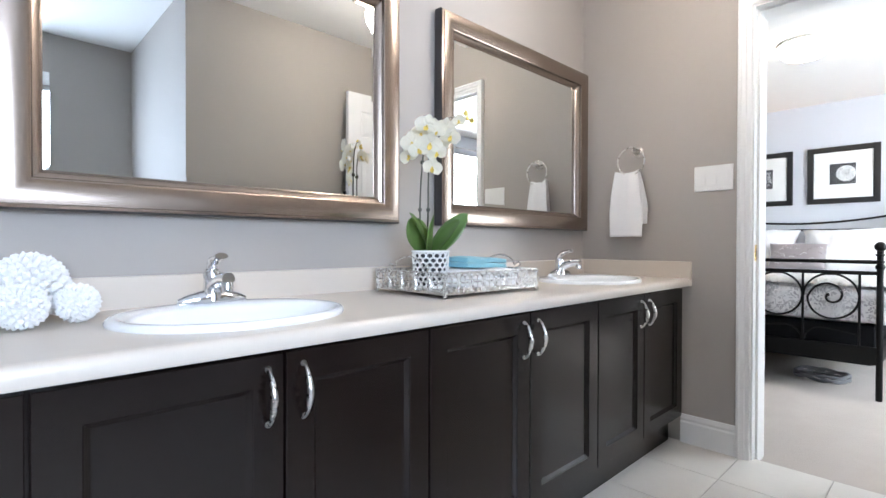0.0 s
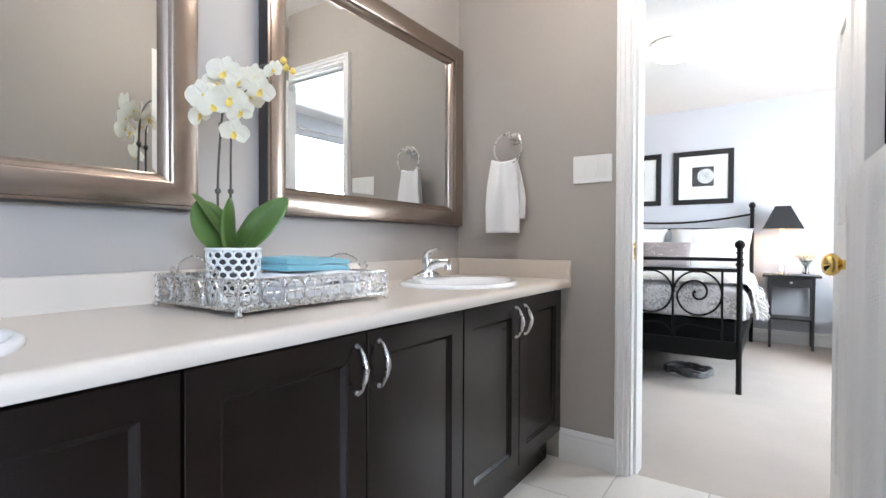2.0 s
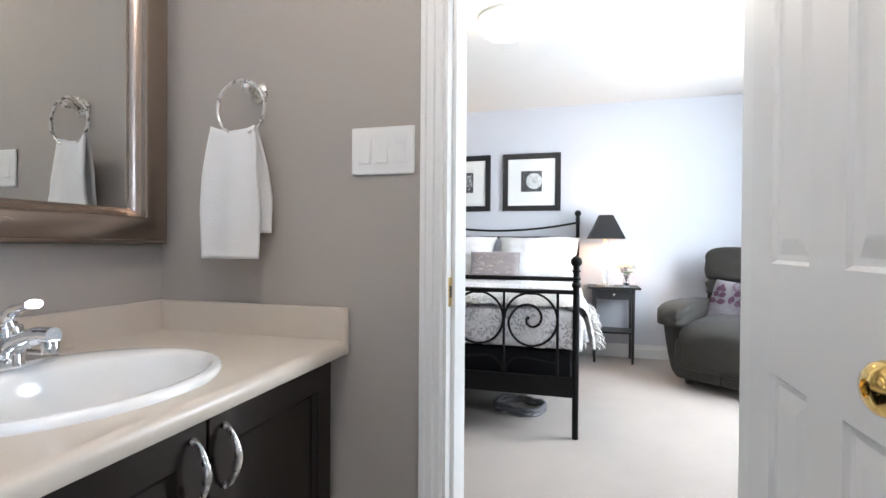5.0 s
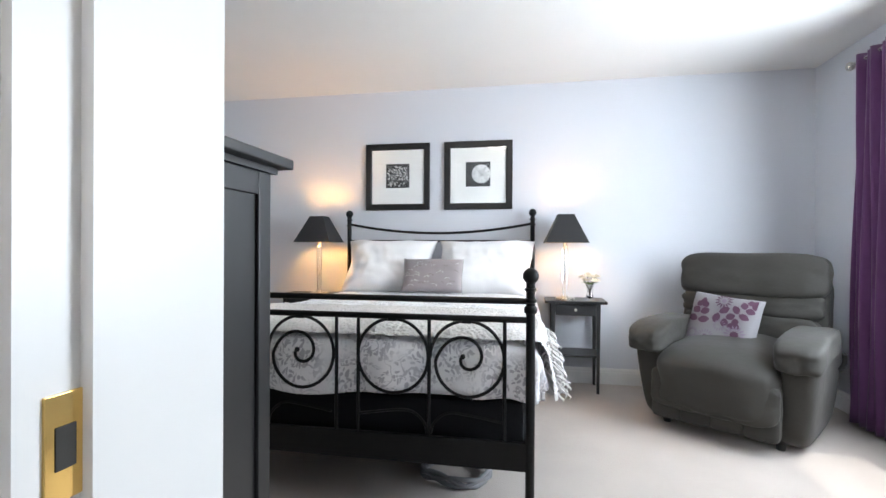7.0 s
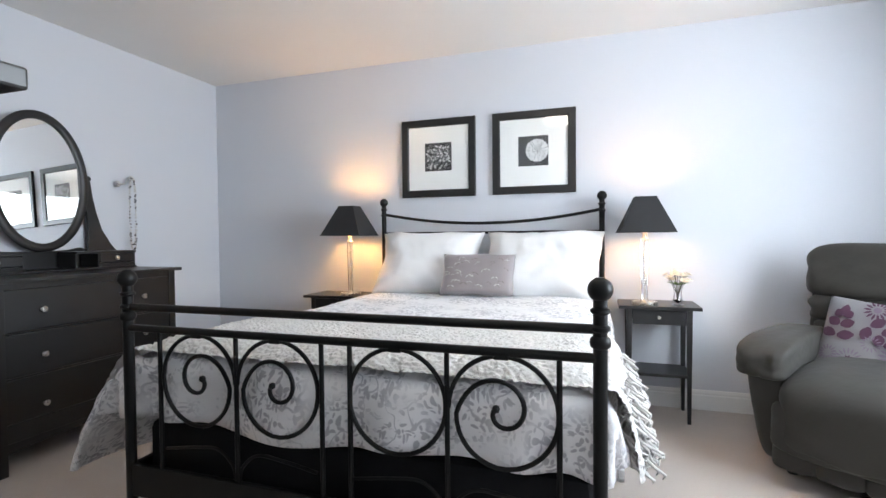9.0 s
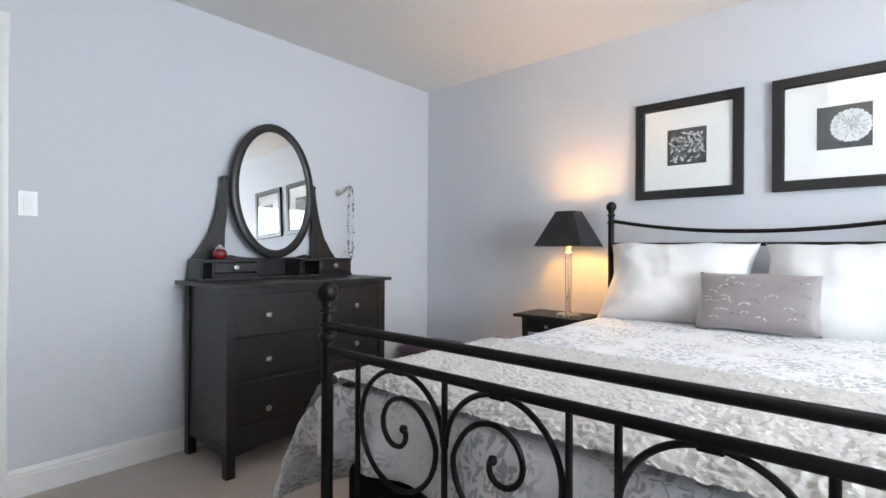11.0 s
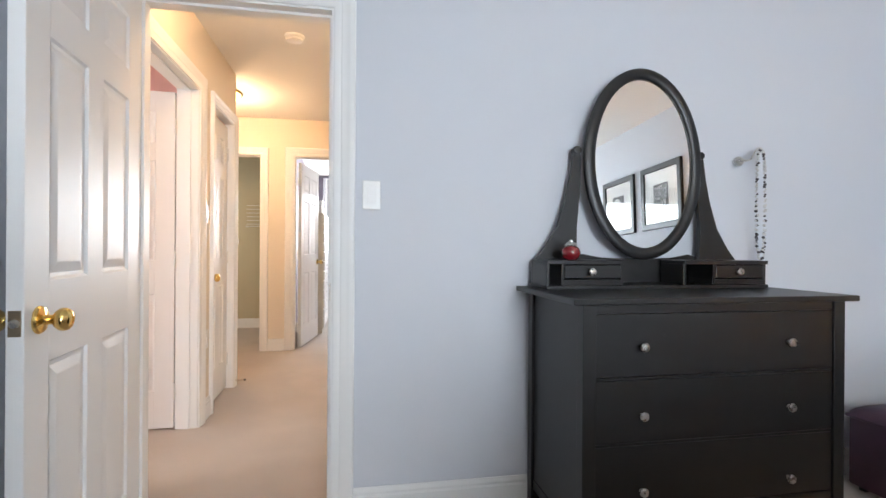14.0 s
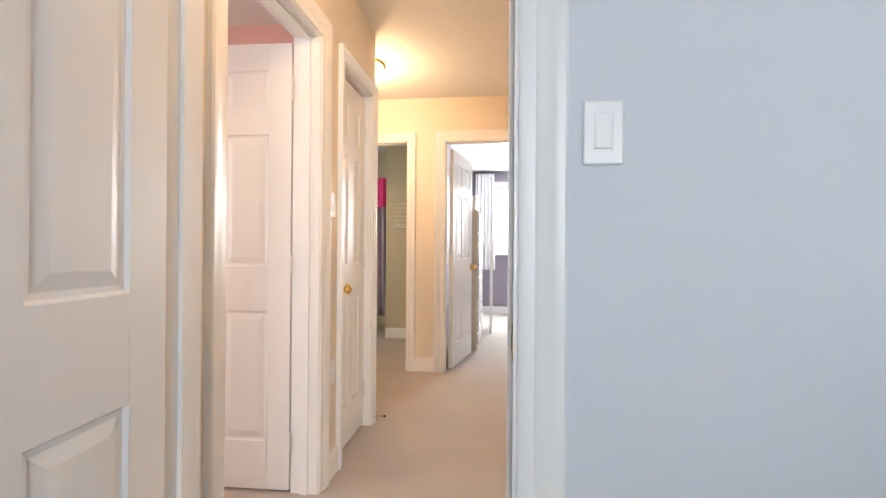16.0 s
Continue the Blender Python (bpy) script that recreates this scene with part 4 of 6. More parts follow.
let_light_through(M_PETAL, 0.4)
let_light_through(M_LEAF, 0.2)
orchid = thing("orchid", pose(POTX, POTY, CT + 0.016), "white orchid in a pierced white lattice pot", "plant")
pot = part("pot", lathe(bmesh.new(), [(0.046, 0.002), (0.048, 0.004), (0.054, 0.118), (0.050, 0.118), (0.045, 0.01)], 26), M_POT_IN, orchid, "dark inner pot", smooth=True)
bm = bmesh.new()
NX, NZ = 16, 7
for i in range(NX):
    for j in range(NZ):
        a = 2 * math.pi * (i + 0.5 * (j % 2)) / NX
        z = 0.010 + 0.105 * (j + 0.5) / NZ
        R = 0.052 + 0.007 * z / 0.12
        c = Vector((R * math.cos(a), R * math.sin(a), z))
        e = Vector((-math.sin(a), math.cos(a), 0))
        tube(bm, [c + e * (0.0112 * math.cos(t)) + Vector((0, 0, 0.0098 * math.sin(t))) for t in [2 * math.pi * k / 8 for k in range(8)]], 0.0031, 5, closed=True)
part("lattice", bm, M_LATTICE, pot, "white pierced lattice", smooth=True)
for z, r in ((0.004, 0.053), (0.121, 0.0605)):
    part("rim", tube(bmesh.new(), [(r * math.cos(2 * math.pi * k / 30), r * math.sin(2 * math.pi * k / 30), z) for k in range(30)], 0.0042, 7, closed=True), M_LATTICE, pot, smooth=True)


def leaf_mesh(length, width, lift, droop):
    bm = bmesh.new()
    def f(u, v):
        w = width * math.sin(math.pi * min(1, 0.12 + u * 0.88)) ** 0.7 * (1 - 0.25 * u)
        x = length * u * (1 - 0.2 * droop * u)
        z = lift * u - droop * length * u * u + 0.25 * w * (2 * v - 1) ** 2
        return Vector((x, (2 * v - 1) * w / 2, z))
    return surf(bm, f, 14, 6)


for a, ln, wd, lift, dr in ((150, 0.16, 0.056, 0.235, 0.40), (-26, 0.14, 0.074, 0.215, 0.55), (-108, 0.085, 0.080, 0.190, 0.30), (22, 0.12, 0.070, 0.235, 0.40), (-66, 0.10, 0.072, 0.205, 0.35)):
    lf = part("leaf", leaf_mesh(ln * 0.66, wd * 1.15, lift * 0.86, dr), M_LEAF, orchid, smooth="all", m=pose(0, 0, 0.108, 0, 0, a) @ pose(0, 0, 0, 38 if -135 < a < 45 else -38, -4, 0))
    sm = lf.modifiers.new("thick", "SOLIDIFY")
    sm.thickness = 0.0016
E1, E2 = Vector((0.70, -0.71, 0)), Vector((0.71, 0.70, 0))   # across the spray, along its depth
def sp(a, b, z):
    return E1 * a + E2 * b + Vector((0, 0, z))
STEMS = [bend_path([sp(-0.02, 0, 0.10), sp(-0.035, 0, 0.22), sp(-0.03, 0, 0.38), sp(-0.01, 0, 0.50), sp(0.06, 0.0, 0.560), sp(0.13, 0.0, 0.555)], 8),
         bend_path([sp(-0.02, 0.01, 0.10), sp(-0.01, 0.01, 0.22), sp(-0.008, 0.01, 0.38), sp(0.0, 0.01, 0.47), sp(0.05, 0.01, 0.52)], 8)]
for s in STEMS:
    part("stem", tube(bmesh.new(), s, [0.0034 - 0.0018 * i / len(s) for i in range(len(s))], 7), M_STEM, orchid, smooth=True)
    for k in (10, 18):
        part("node", lathe(bmesh.new(), [(0, -0.009), (0.0065, -0.004), (0.007, 0.003), (0, 0.011)], 8, at=tuple(s[k])), M_STEM, orchid, smooth=True)


def petal(length, width, cup):
    bm = bmesh.new()
    def f(u, v):
        w = width * math.sin(math.pi * (0.06 + 0.9 * u)) ** 0.75
        return Vector((length * u, (2 * v - 1) * w / 2, cup * u * u + 0.12 * w * (2 * v - 1) ** 2))
    return surf(bm, f, 8, 6)


def blossom(m, size):
    fl = part("flower", lathe(bmesh.new(), [(0.0, -0.004), (0.004, 0.0), (0.003, 0.008), (0, 0.010)], 8), M_LIP, orchid, "white orchid blossom with a yellow lip", smooth=True, m=m)
    for a, ln, wd in ((90, 0.032, 0.026), (210, 0.031, 0.022), (330, 0.031, 0.022), (8, 0.034, 0.040), (172, 0.034, 0.040)):
        part("petal", petal(ln * size, wd * size, 0.004), M_PETAL, fl, smooth="all", m=pose(0, 0, 0.001, 0, 0, a))
    part("lip", petal(0.016 * size, 0.014 * size, 0.012), M_LIP, fl, smooth="all", m=pose(0, 0, 0.003, 0, 0, 270))
    return fl


rnd = random.Random(5)
for a, b, z, sz in ((-0.055, -0.02, 0.425, 1.15), (-0.035, -0.03, 0.40, 1.05), (-0.065, 0.0, 0.385, 1.0), (-0.01, -0.035, 0.475, 1.2), (0.015, -0.03, 0.465, 1.15), (0.0, -0.03, 0.42, 1.2), (0.02, -0.02, 0.39, 1.05), (0.045, -0.015, 0.475, 1.0),
                    (0.06, -0.02, 0.445, 1.0), (0.005, -0.015, 0.345, 1.0), (-0.045, 0.03, 0.43, 1.0), (0.03, 0.03, 0.44, 1.0), (0.085, -0.01, 0.495, 0.75), (-0.03, -0.01, 0.455, 1.0)):
    c = sp(a * 1.1, b, z + 0.05)
    face = (-E2 * 0.9 + E1 * rnd.uniform(-0.5, 0.3) + Vector((0, 0, rnd.uniform(-0.35, 0.1)))) * (1 if b < 0.02 else -1)
    q = face.to_track_quat("Z", "Y").to_matrix().to_4x4()
    blossom(Matrix.Translation(c) @ q @ pose(0, 0, 0, 0, 0, rnd.uniform(-20, 20)), sz)
for a, b, z in ((0.10, 0, 0.515), (0.12, 0, 0.508), (0.135, 0, 0.500), (0.115, -0.01, 0.522), (0.09, 0, 0.508)):
    part("bud", lathe(bmesh.new(), [(0, -0.009), (0.007, -0.004), (0.008, 0.002), (0, 0.011)], 10, at=tuple(sp(a, b, z + 0.05))), M_LIP if rnd.random() < 0.3 else M_PETAL, orchid, smooth=True)

# flush ceiling light over the vanity
bl = thing("ceiling_light", pose(1.95, 0.80, CEIL), "lit frosted glass bathroom ceiling light", "ceiling light")
part("pan", lathe(bmesh.new(), [(0.15, -0.001), (0.15, -0.018), (0.14, -0.02)], 30), M_STEEL, bl, smooth=True)
part("dome", lathe(bmesh.new(), [(0.14, -0.02), (0.13, -0.05), (0.09, -0.075), (0.0, -0.085)], 30), glowing("bathroom lit glass", (1.0, 0.84, 0.62), 3.0), bl, "frosted warm dome", smooth=True)


# ---- bedroom things ----
M_IRON = material("black painted iron", (0.0052, 0.0052, 0.0054), 0.42, 0.0, spec=0.22, vary=0.3, scale=30, bump=0.05, bump_scale=90, rough_vary=0.08)
M_BLACKWOOD = material("black-brown stained wood", (0.0080, 0.0078, 0.0084), 0.38, vary=0.3, scale=5, grain=0.2, grain_scale=60, stretch=(5, 5, 0.7), bump=0.015, bump_scale=70, spec=0.56, rough_vary=0.02)
M_SHEET = material("white cotton", (0.80, 0.80, 0.80), 0.85, vary=0.02, scale=6, bump=0.15, bump_scale=60, sheen=0.2)
M_KNIT = material("oatmeal chunky knit", (0.66, 0.64, 0.62), 0.95, vary=0.22, scale=22, grain=0.3, grain_scale=90, bump=0.9, bump_scale=120, sheen=0.2, spec=0.1)
M_LILAC = material("lilac satin", (0.285, 0.25, 0.255), 0.42, vary=0.08, scale=8, sheen=0.4)
M_FOIL = material("silver foil print", (0.75, 0.73, 0.70), 0.3, 0.7, vary=0.1)
M_FOIL_DARK = material("dark foil print", (0.16, 0.12, 0.12), 0.5, 0.2, vary=0.1)
M_BOXSPRING = material("black box spring cover", (0.007, 0.0075, 0.009), 0.85, spec=0.15, vary=0.3, scale=12, bump=0.3, bump_scale=90)
M_SHADE = material("black lamp shade card", (0.016, 0.016, 0.018), 0.75, vary=0.15, scale=30, bump=0.1, bump_scale=200)
M_SHADE_IN = material("white shade lining", (0.8, 0.74, 0.62), 0.8, vary=0.02)
M_BULB = glowing("warm bulb", (1.0, 0.70, 0.36), 12.0)
M_CRYSTAL = glass("crystal", (0.97, 0.98, 1.0), 0.03)
M_MAT = material("ivory picture mat", (0.80, 0.79, 0.76), 0.8, vary=0.01)
M_PHOTO = material("dark photo ground", (0.045, 0.045, 0.045), 0.4, vary=0.6, scale=30)
M_PHOTO_PALE = material("pale photo petals", (0.68, 0.68, 0.67), 0.5, vary=0.35, scale=40)
M_PHOTO_MID = material("grey photo leaves", (0.16, 0.16, 0.16), 0.5, vary=0.5, scale=40)


def floral(name, ground, ink, scale, keep):
    """White cloth printed with scattered grey leaves and blooms."""
    m = bpy.data.materials.new(name)
    m.use_nodes = True
    nt = m.node_tree
    bs = nt.nodes["Principled BSDF"]
    co = nt.nodes.new("ShaderNodeTexCoord")
    mp = nt.nodes.new("ShaderNodeMapping")
    nt.links.new(co.outputs["UV"], mp.inputs[0])
    warp = nt.nodes.new("ShaderNodeTexNoise")
    warp.inputs["Scale"].default_value = scale * 1.4
    nt.links.new(mp.outputs[0], warp.inputs["Vector"])
    add = nt.nodes.new("ShaderNodeMix")
    add.data_type = "VECTOR"
    add.inputs[0].default_value = 0.08
    nt.links.new(mp.outputs[0], add.inputs[4])
    nt.links.new(warp.outputs["Color"], add.inputs[5])
    def spots(sc, lo, hi, rnd_in, stretch=(1, 1, 1)):
        m2 = nt.nodes.new("ShaderNodeMapping")
        m2.inputs["Scale"].default_value = stretch
        nt.links.new(add.outputs[1], m2.inputs[0])
        v = nt.nodes.new("ShaderNodeTexVoronoi")
        v.inputs["Scale"].default_value = sc
        v.inputs["Randomness"].default_value = rnd_in
        nt.links.new(m2.outputs[0], v.inputs["Vector"])
        r = nt.nodes.new("ShaderNodeMapRange")
        r.interpolation_type = "SMOOTHSTEP"
        r.inputs["From Min"].default_value, r.inputs["From Max"].default_value = lo, hi
        r.inputs["To Min"].default_value, r.inputs["To Max"].default_value = 1.0, 0.0
        nt.links.new(v.outputs["Distance"], r.inputs[0])
        return r.outputs[0]
    def math_node(op, a, b):
        n = nt.nodes.new("ShaderNodeMath")
        n.operation = op
        for s, x in zip(n.inputs, (a, b)):
            if isinstance(x, float):
                s.default_value = x
            else:
                nt.links.new(x, s)
        return n.outputs[0]
    leaves = math_node("MAXIMUM", spots(scale * 4.6, 0.28, 0.42, 1.0, (1, 2.1, 1)), spots(scale * 5.0, 0.26, 0.40, 1.0, (2.1, 1, 1)))
    blooms = spots(scale * 0.9, 0.40, 0.82, 0.9)
    vine = nt.nodes.new("ShaderNodeTexNoise")
    vine.inputs["Scale"].default_value = scale * 1.1
    nt.links.new(mp.outputs[0], vine.inputs["Vector"])
    thin = nt.nodes.new("ShaderNodeMapRange")
    thin.inputs["From Min"].default_value, thin.inputs["From Max"].default_value = 0.006, 0.016
    thin.inputs["To Min"].default_value, thin.inputs["To Max"].default_value = 0.85, 0.0
    nt.links.new(math_node("ABSOLUTE", math_node("SUBTRACT", vine.outputs[0], 0.5), 0.0), thin.inputs[0])
    area = math_node("MULTIPLY", math_node("MAXIMUM", leaves, thin.outputs[0]), blooms)
    small = math_node("MULTIPLY", spots(scale * 4.5, 0.12, 0.26, 1.0), 0.35)
    ink_amount = math_node("MULTIPLY", math_node("MAXIMUM", area, small), keep)
    x = nt.nodes.new("ShaderNodeMix")
    x.data_type = "RGBA"
    nt.links.new(ink_amount, x.inputs[0])
    x.inputs[6].default_value, x.inputs[7].default_value = (*ground, 1), (*ink, 1)
    nt.links.new(x.outputs[2], bs.inputs["Base Color"])
    bs.inputs["Roughness"].default_value = 0.9
    bs.inputs["Sheen Weight"].default_value = 0.2
    bs.inputs["Specular IOR Level"].default_value = 0.15
    bump = nt.nodes.new("ShaderNodeBump")
    bump.inputs["Strength"].default_value = 0.35
    bump.inputs["Distance"].default_value = 0.01
    n2 = nt.nodes.new("ShaderNodeTexNoise")
    n2.inputs["Scale"].default_value = 9.0
    n2.inputs["Detail"].default_value = 6
    nt.links.new(mp.outputs[0], n2.inputs["Vector"])
    nt.links.new(n2.outputs[0], bump.inputs["Height"])
    nt.links.new(bump.outputs[0], bs.inputs["Normal"])
    return m


M_FLORAL = floral("grey floral print cotton", (0.80, 0.795, 0.805), (0.19, 0.185, 0.225), 6.6, 0.60)

FX, HXB = 4.388, 6.462         # footboard and headboard
PY0, PY1 = 0.515, 2.063        # bed posts
BTOP = 0.70
bed = thing("bed", pose(0, 0, 0), "black iron double bed with scrolled footboard", "bed")


def post(x, y, top, name):
    p = part(name, bar((x, y, 0.0), (x, y, top - 0.03), 0.0175, 16), M_IRON, bed, smooth=True)
    prof = [(0.0175, -0.105), (0.024, -0.10), (0.024, -0.092), (0.0175, -0.086), (0.017, -0.062), (0.024, -0.056), (0.024, -0.049), (0.013, -0.042), (0.012, -0.030)]
    prof += [(max(0.012, 0.031 * math.sin(math.pi * (0.13 + 0.87 * i / 12))), -0.001 - 0.031 * math.cos(math.pi * (0.13 + 0.87 * i / 12))) for i in range(12)] + [(0.0, 0.030)]
    part("finial", lathe(bmesh.new(), prof, 20, at=(x, y, top - 0.03)), M_IRON, p, "turned ball finial", smooth=True)
    return p


for y in (PY0, PY1):
    q = post(FX, y, 1.005, "foot_post")
    part("collar", lathe(bmesh.new(), [(0.0175, -0.016), (0.024, -0.010), (0.026, 0.0), (0.024, 0.010), (0.0175, 0.016)], 18, at=(FX, y, 0.845)), M_IRON, q, smooth=True)
    post(HXB, y, 1.398, "head_post")
    part("side_rail", boxes((FX, HXB, y - 0.014, y + 0.014, 0.24, 0.33), bevel=0.004), M_IRON, bed)
part("footboard_rail", bar((FX, PY0, 0.877), (FX, PY1, 0.877), 0.0125, 14), M_IRON, bed, smooth=True)
part("footboard_rail", bar((FX, PY0, 0.805), (FX, PY1, 0.805), 0.0125, 14), M_IRON, bed, smooth=True)
part("footboard_plate", boxes((FX - 0.010, FX + 0.010, PY0, PY1, 0.225, 0.335), bevel=0.003), M_IRON, bed)
part("headboard_rail", bar((HXB, PY0, 1.137), (HXB, PY1, 1.137), 0.0095, 12), M_IRON, bed, smooth=True)
sag = [(HXB, PY0 + (PY1 - PY0) * i / 24, 1.203 + 0.078 * (2 * i / 24 - 1) ** 2) for i in range(25)]
part("headboard_curve", tube(bmesh.new(), sag, 0.0105, 12), M_IRON, bed, smooth=True)
BARS = (1.923, 1.611, 1.301, 1.207, 0.911, 0.613)
for y in BARS:
    part("upright", bar((FX, y, 0.33), (FX, y, 0.80), 0.0075, 10), M_IRON, bed, smooth=True)


def scroll(y_bar, side, inner=True):
    """From the middle bar over the top, round, and inwards to the eye."""
    r0 = 0.1465
    cy, cz = y_bar + side * (r0 + 0.004), 0.645
    pts, rad = [], []
    turns = 4.15 if inner else 2.0
    n = 76 if inner else 44
    for i in range(n + 1):
        th = turns * math.pi * i / n
        if th < 1.5 * math.pi:
            k = 1.0
        elif th < 2.0 * math.pi:
            k = 1.0 - 0.05 * (th - 1.5 * math.pi)
            k = 1.0 if not inner else 1.0 - 0.16 * ((th - 1.5 * math.pi) / (0.5 * math.pi)) ** 1.3
        else:
            k = max(0.12, 0.84 - 0.72 * ((th - 2.0 * math.pi) / (2.15 * math.pi)) ** 0.62)
        pts.append((FX, cy - side * r0 * k * math.cos(th), cz + r0 * k * math.sin(th) * 1.02))
        rad.append(0.0068)
    sc = part("scroll", tube(bmesh.new(), pts, rad, 8), M_IRON, bed, smooth=True)
    if inner:
        e = pts[-1]
        part("eye", lathe(bmesh.new(), [(0, -0.011), (0.008, -0.008), (0.011, 0), (0.008, 0.008), (0, 0.011)], 10, at=e), M_IRON, sc, smooth=True)
    part("clamp", boxes((FX - 0.010, FX + 0.010, cy - 0.020, cy + 0.020, 0.785, 0.806), bevel=0.003), M_IRON, sc)
    low = bend_path([(FX, y_bar + side * 0.006, 0.335), (FX, y_bar + side * 0.020, 0.385), (FX, y_bar + side * 0.075, 0.428), (FX, y_bar + side * 0.16, 0.425), (FX, y_bar + side * 0.29, 0.405)], 6)
    part("lower_curl", tube(bmesh.new(), low, 0.0055, 7), M_IRON, bed, smooth=True)


scroll(1.611, 1)
scroll(1.611, -1)
scroll(0.911, 1, inner=False)
scroll(0.911, -1)

# springs and mattress
bs_ob = part("box_spring", boxes((FX + 0.05, HXB - 0.03, PY0 + 0.02, PY1 - 0.02, 0.20, 0.47), bevel=0.03), M_BOXSPRING, None, smooth=True)
tagged(bs_ob, "black covered box spring in the iron bed", "box spring")
mt = part("mattress", boxes((FX + 0.05, HXB - 0.03, PY0 + 0.03, PY1 - 0.03, 0.47, 0.68), bevel=0.05), M_SHEET, None, smooth=True)
tagged(mt, "white mattress under a floral duvet", "mattress")


def cloth(x0, x1, y0, y1, top, foot_drop, left_drop, right_drop, lump, nx, ny, seed, uvs=1.0, fall=0.03, hem=0.03):
    """A cover laid over the bed: flat on top, hanging over the foot (x0) and both sides (y0 right, y1 left)."""
    bm = bmesh.new()
    uv = bm.loops.layers.uv.new("UVMap")
    sx, sy = foot_drop + (x1 - x0), right_drop + (y1 - y0) + left_drop
    grid, flat = [], {}
    for i in range(nx + 1):
        row = []
        for j in range(ny + 1):
            a = sx * i / nx - foot_drop
            b = sy * j / ny - right_drop
            dx = max(0.0, -a)
            dyr = max(0.0, -b)
            dyl = max(0.0, b - (y1 - y0))
            side = max(dyr, dyl)
            d = max(dx, side)
            n1 = noise.noise(Vector((a * 2.2 + seed, b * 2.2, 0.3)))
            n2 = noise.noise(Vector((a * 6.0 + seed, b * 6.0, 1.7)))
            n3 = noise.noise(Vector((a * 1.6 + seed, b * 1.6, 4.1)))
            soft = 0.05
            z = top - max(0.0, d - soft * 0.4) if d > 0 else top
            edge_x = min(1.0, (a if a > 0 else 0) / 0.10)
            edge_y = min(1.0, max(0.0, min(b, (y1 - y0) - b)) / 0.12)
            if d <= 0:
                z -= 0.035 * ((1 - edge_x) ** 2 + (1 - edge_y) ** 2)
            else:
                z -= 0.035
            wave = 0.024 * math.sin(b * 19 + 2.0 * n3 * 3 + seed) if dx >= side else 0.028 * math.sin(a * 16 + n3 * 6 + seed)
            out = min(1.0, d / 0.18)
            x = x0 + max(a, 0.0) - (fall * min(1, dx / 0.06) + out * wave * (dx >= side) * 1.0 if dx > 0 else 0)
            y = y0 + min(max(b, 0.0), y1 - y0)
            if dyr > 0:
                y -= fall * min(1, dyr / 0.06) + out * wave * (side > dx) + 0.10 * dyr
            if dyl > 0:
                y += fall * min(1, dyl / 0.06) + out * wave * (side > dx) + (0.12 + 0.55 * math.exp(-(max(a, 0.0) / 0.45) ** 2)) * dyl
            z += lump * (0.7 * n1 + 0.5 * n2) * (1.0 if d <= 0 else 0.4) + hem * n1 * (d > 0.15)
            v = bm.verts.new((x, y, z))
            flat[v] = (a * uvs, b * uvs)
            row.append(v)
        grid.append(row)
    for i in range(nx):
        for j in range(ny):
            f = bm.faces.new((grid[i][j], grid[i + 1][j], grid[i + 1][j + 1], grid[i][j + 1]))
            for lp in f.loops:
                lp[uv].uv = flat[lp.vert]
    return bm


dv = part("duvet", cloth(FX + 0.055, 6.33, PY0 + 0.005, PY1 - 0.005, BTOP + 0.035, 0.24, 0.46, 0.20, 0.014, 70, 80, 3.0), M_FLORAL, None, smooth="all")
tagged(dv, "white duvet printed with grey flowers, hanging over the bed's foot", "duvet")
sol = dv.modifiers.new("thick", "SOLIDIFY")
sol.thickness, sol.offset = 0.012, -1


def knit_throw():
    bm = cloth(FX + 0.048, 5.12, PY0 - 0.015, PY1 + 0.015, BTOP + 0.052, 0.018, 0.20, 0.24, 0.006, 190, 440, 8.0, fall=0.035, hem=0.015)
    bm.normal_update()
    for v in bm.verts:
        near = noise.voronoi(Vector((v.co.x * 74, v.co.y * 66, v.co.z * 70)))[0][0]
        v.co += v.normal * (0.0095 * max(0.0, 1 - 1.3 * near) + 0.003 * noise.noise(v.co * 9))
    return bm


throw = thing("throw_blanket", pose(0, 0, 0), "oatmeal chunky knit throw with fringe across the bed's foot", "blanket")
kt = part("knit", knit_throw(), M_KNIT, throw, smooth="all")
bm = bmesh.new()
rnd = random.Random(11)
for i in range(560):
    x = FX + 0.07 + rnd.uniform(0, 0.62)
    drop = rnd.uniform(0.0, 1.0)
    p = Vector((x, PY0 - 0.064 - 0.034 * drop + rnd.uniform(-0.022, 0.014), BTOP - 0.03 - 0.13 * drop))
    ln = rnd.uniform(0.040, 0.075)
    turn = rnd.uniform(0, 6.28)
    pts = [p]
    for k in range(5):
        turn += rnd.uniform(0.6, 1.6)
        p = p + Vector((0.015 * math.cos(turn), 0.013 * math.sin(turn) - 0.005, -ln / 5))
        pts.append(p)
    tube(bm, pts, [0.0036, 0.0042, 0.004, 0.004, 0.0035, 0.002], 5)
fr = part("fringe", bm, M_KNIT, throw, "loose wool fringe", smooth="all")
fr["kind"] = "stuff"


def bed_pillow(m, w, d, h, mat, label, seed, name="pillow", crease=0.022):
    p = part(name, cushion(w, d, h, 44, 32, seed, crease, 0.62, 0.10), mat, None, smooth="all")
    p.matrix_world = m
    return tagged(p, label, "pillow", "bed pillows")


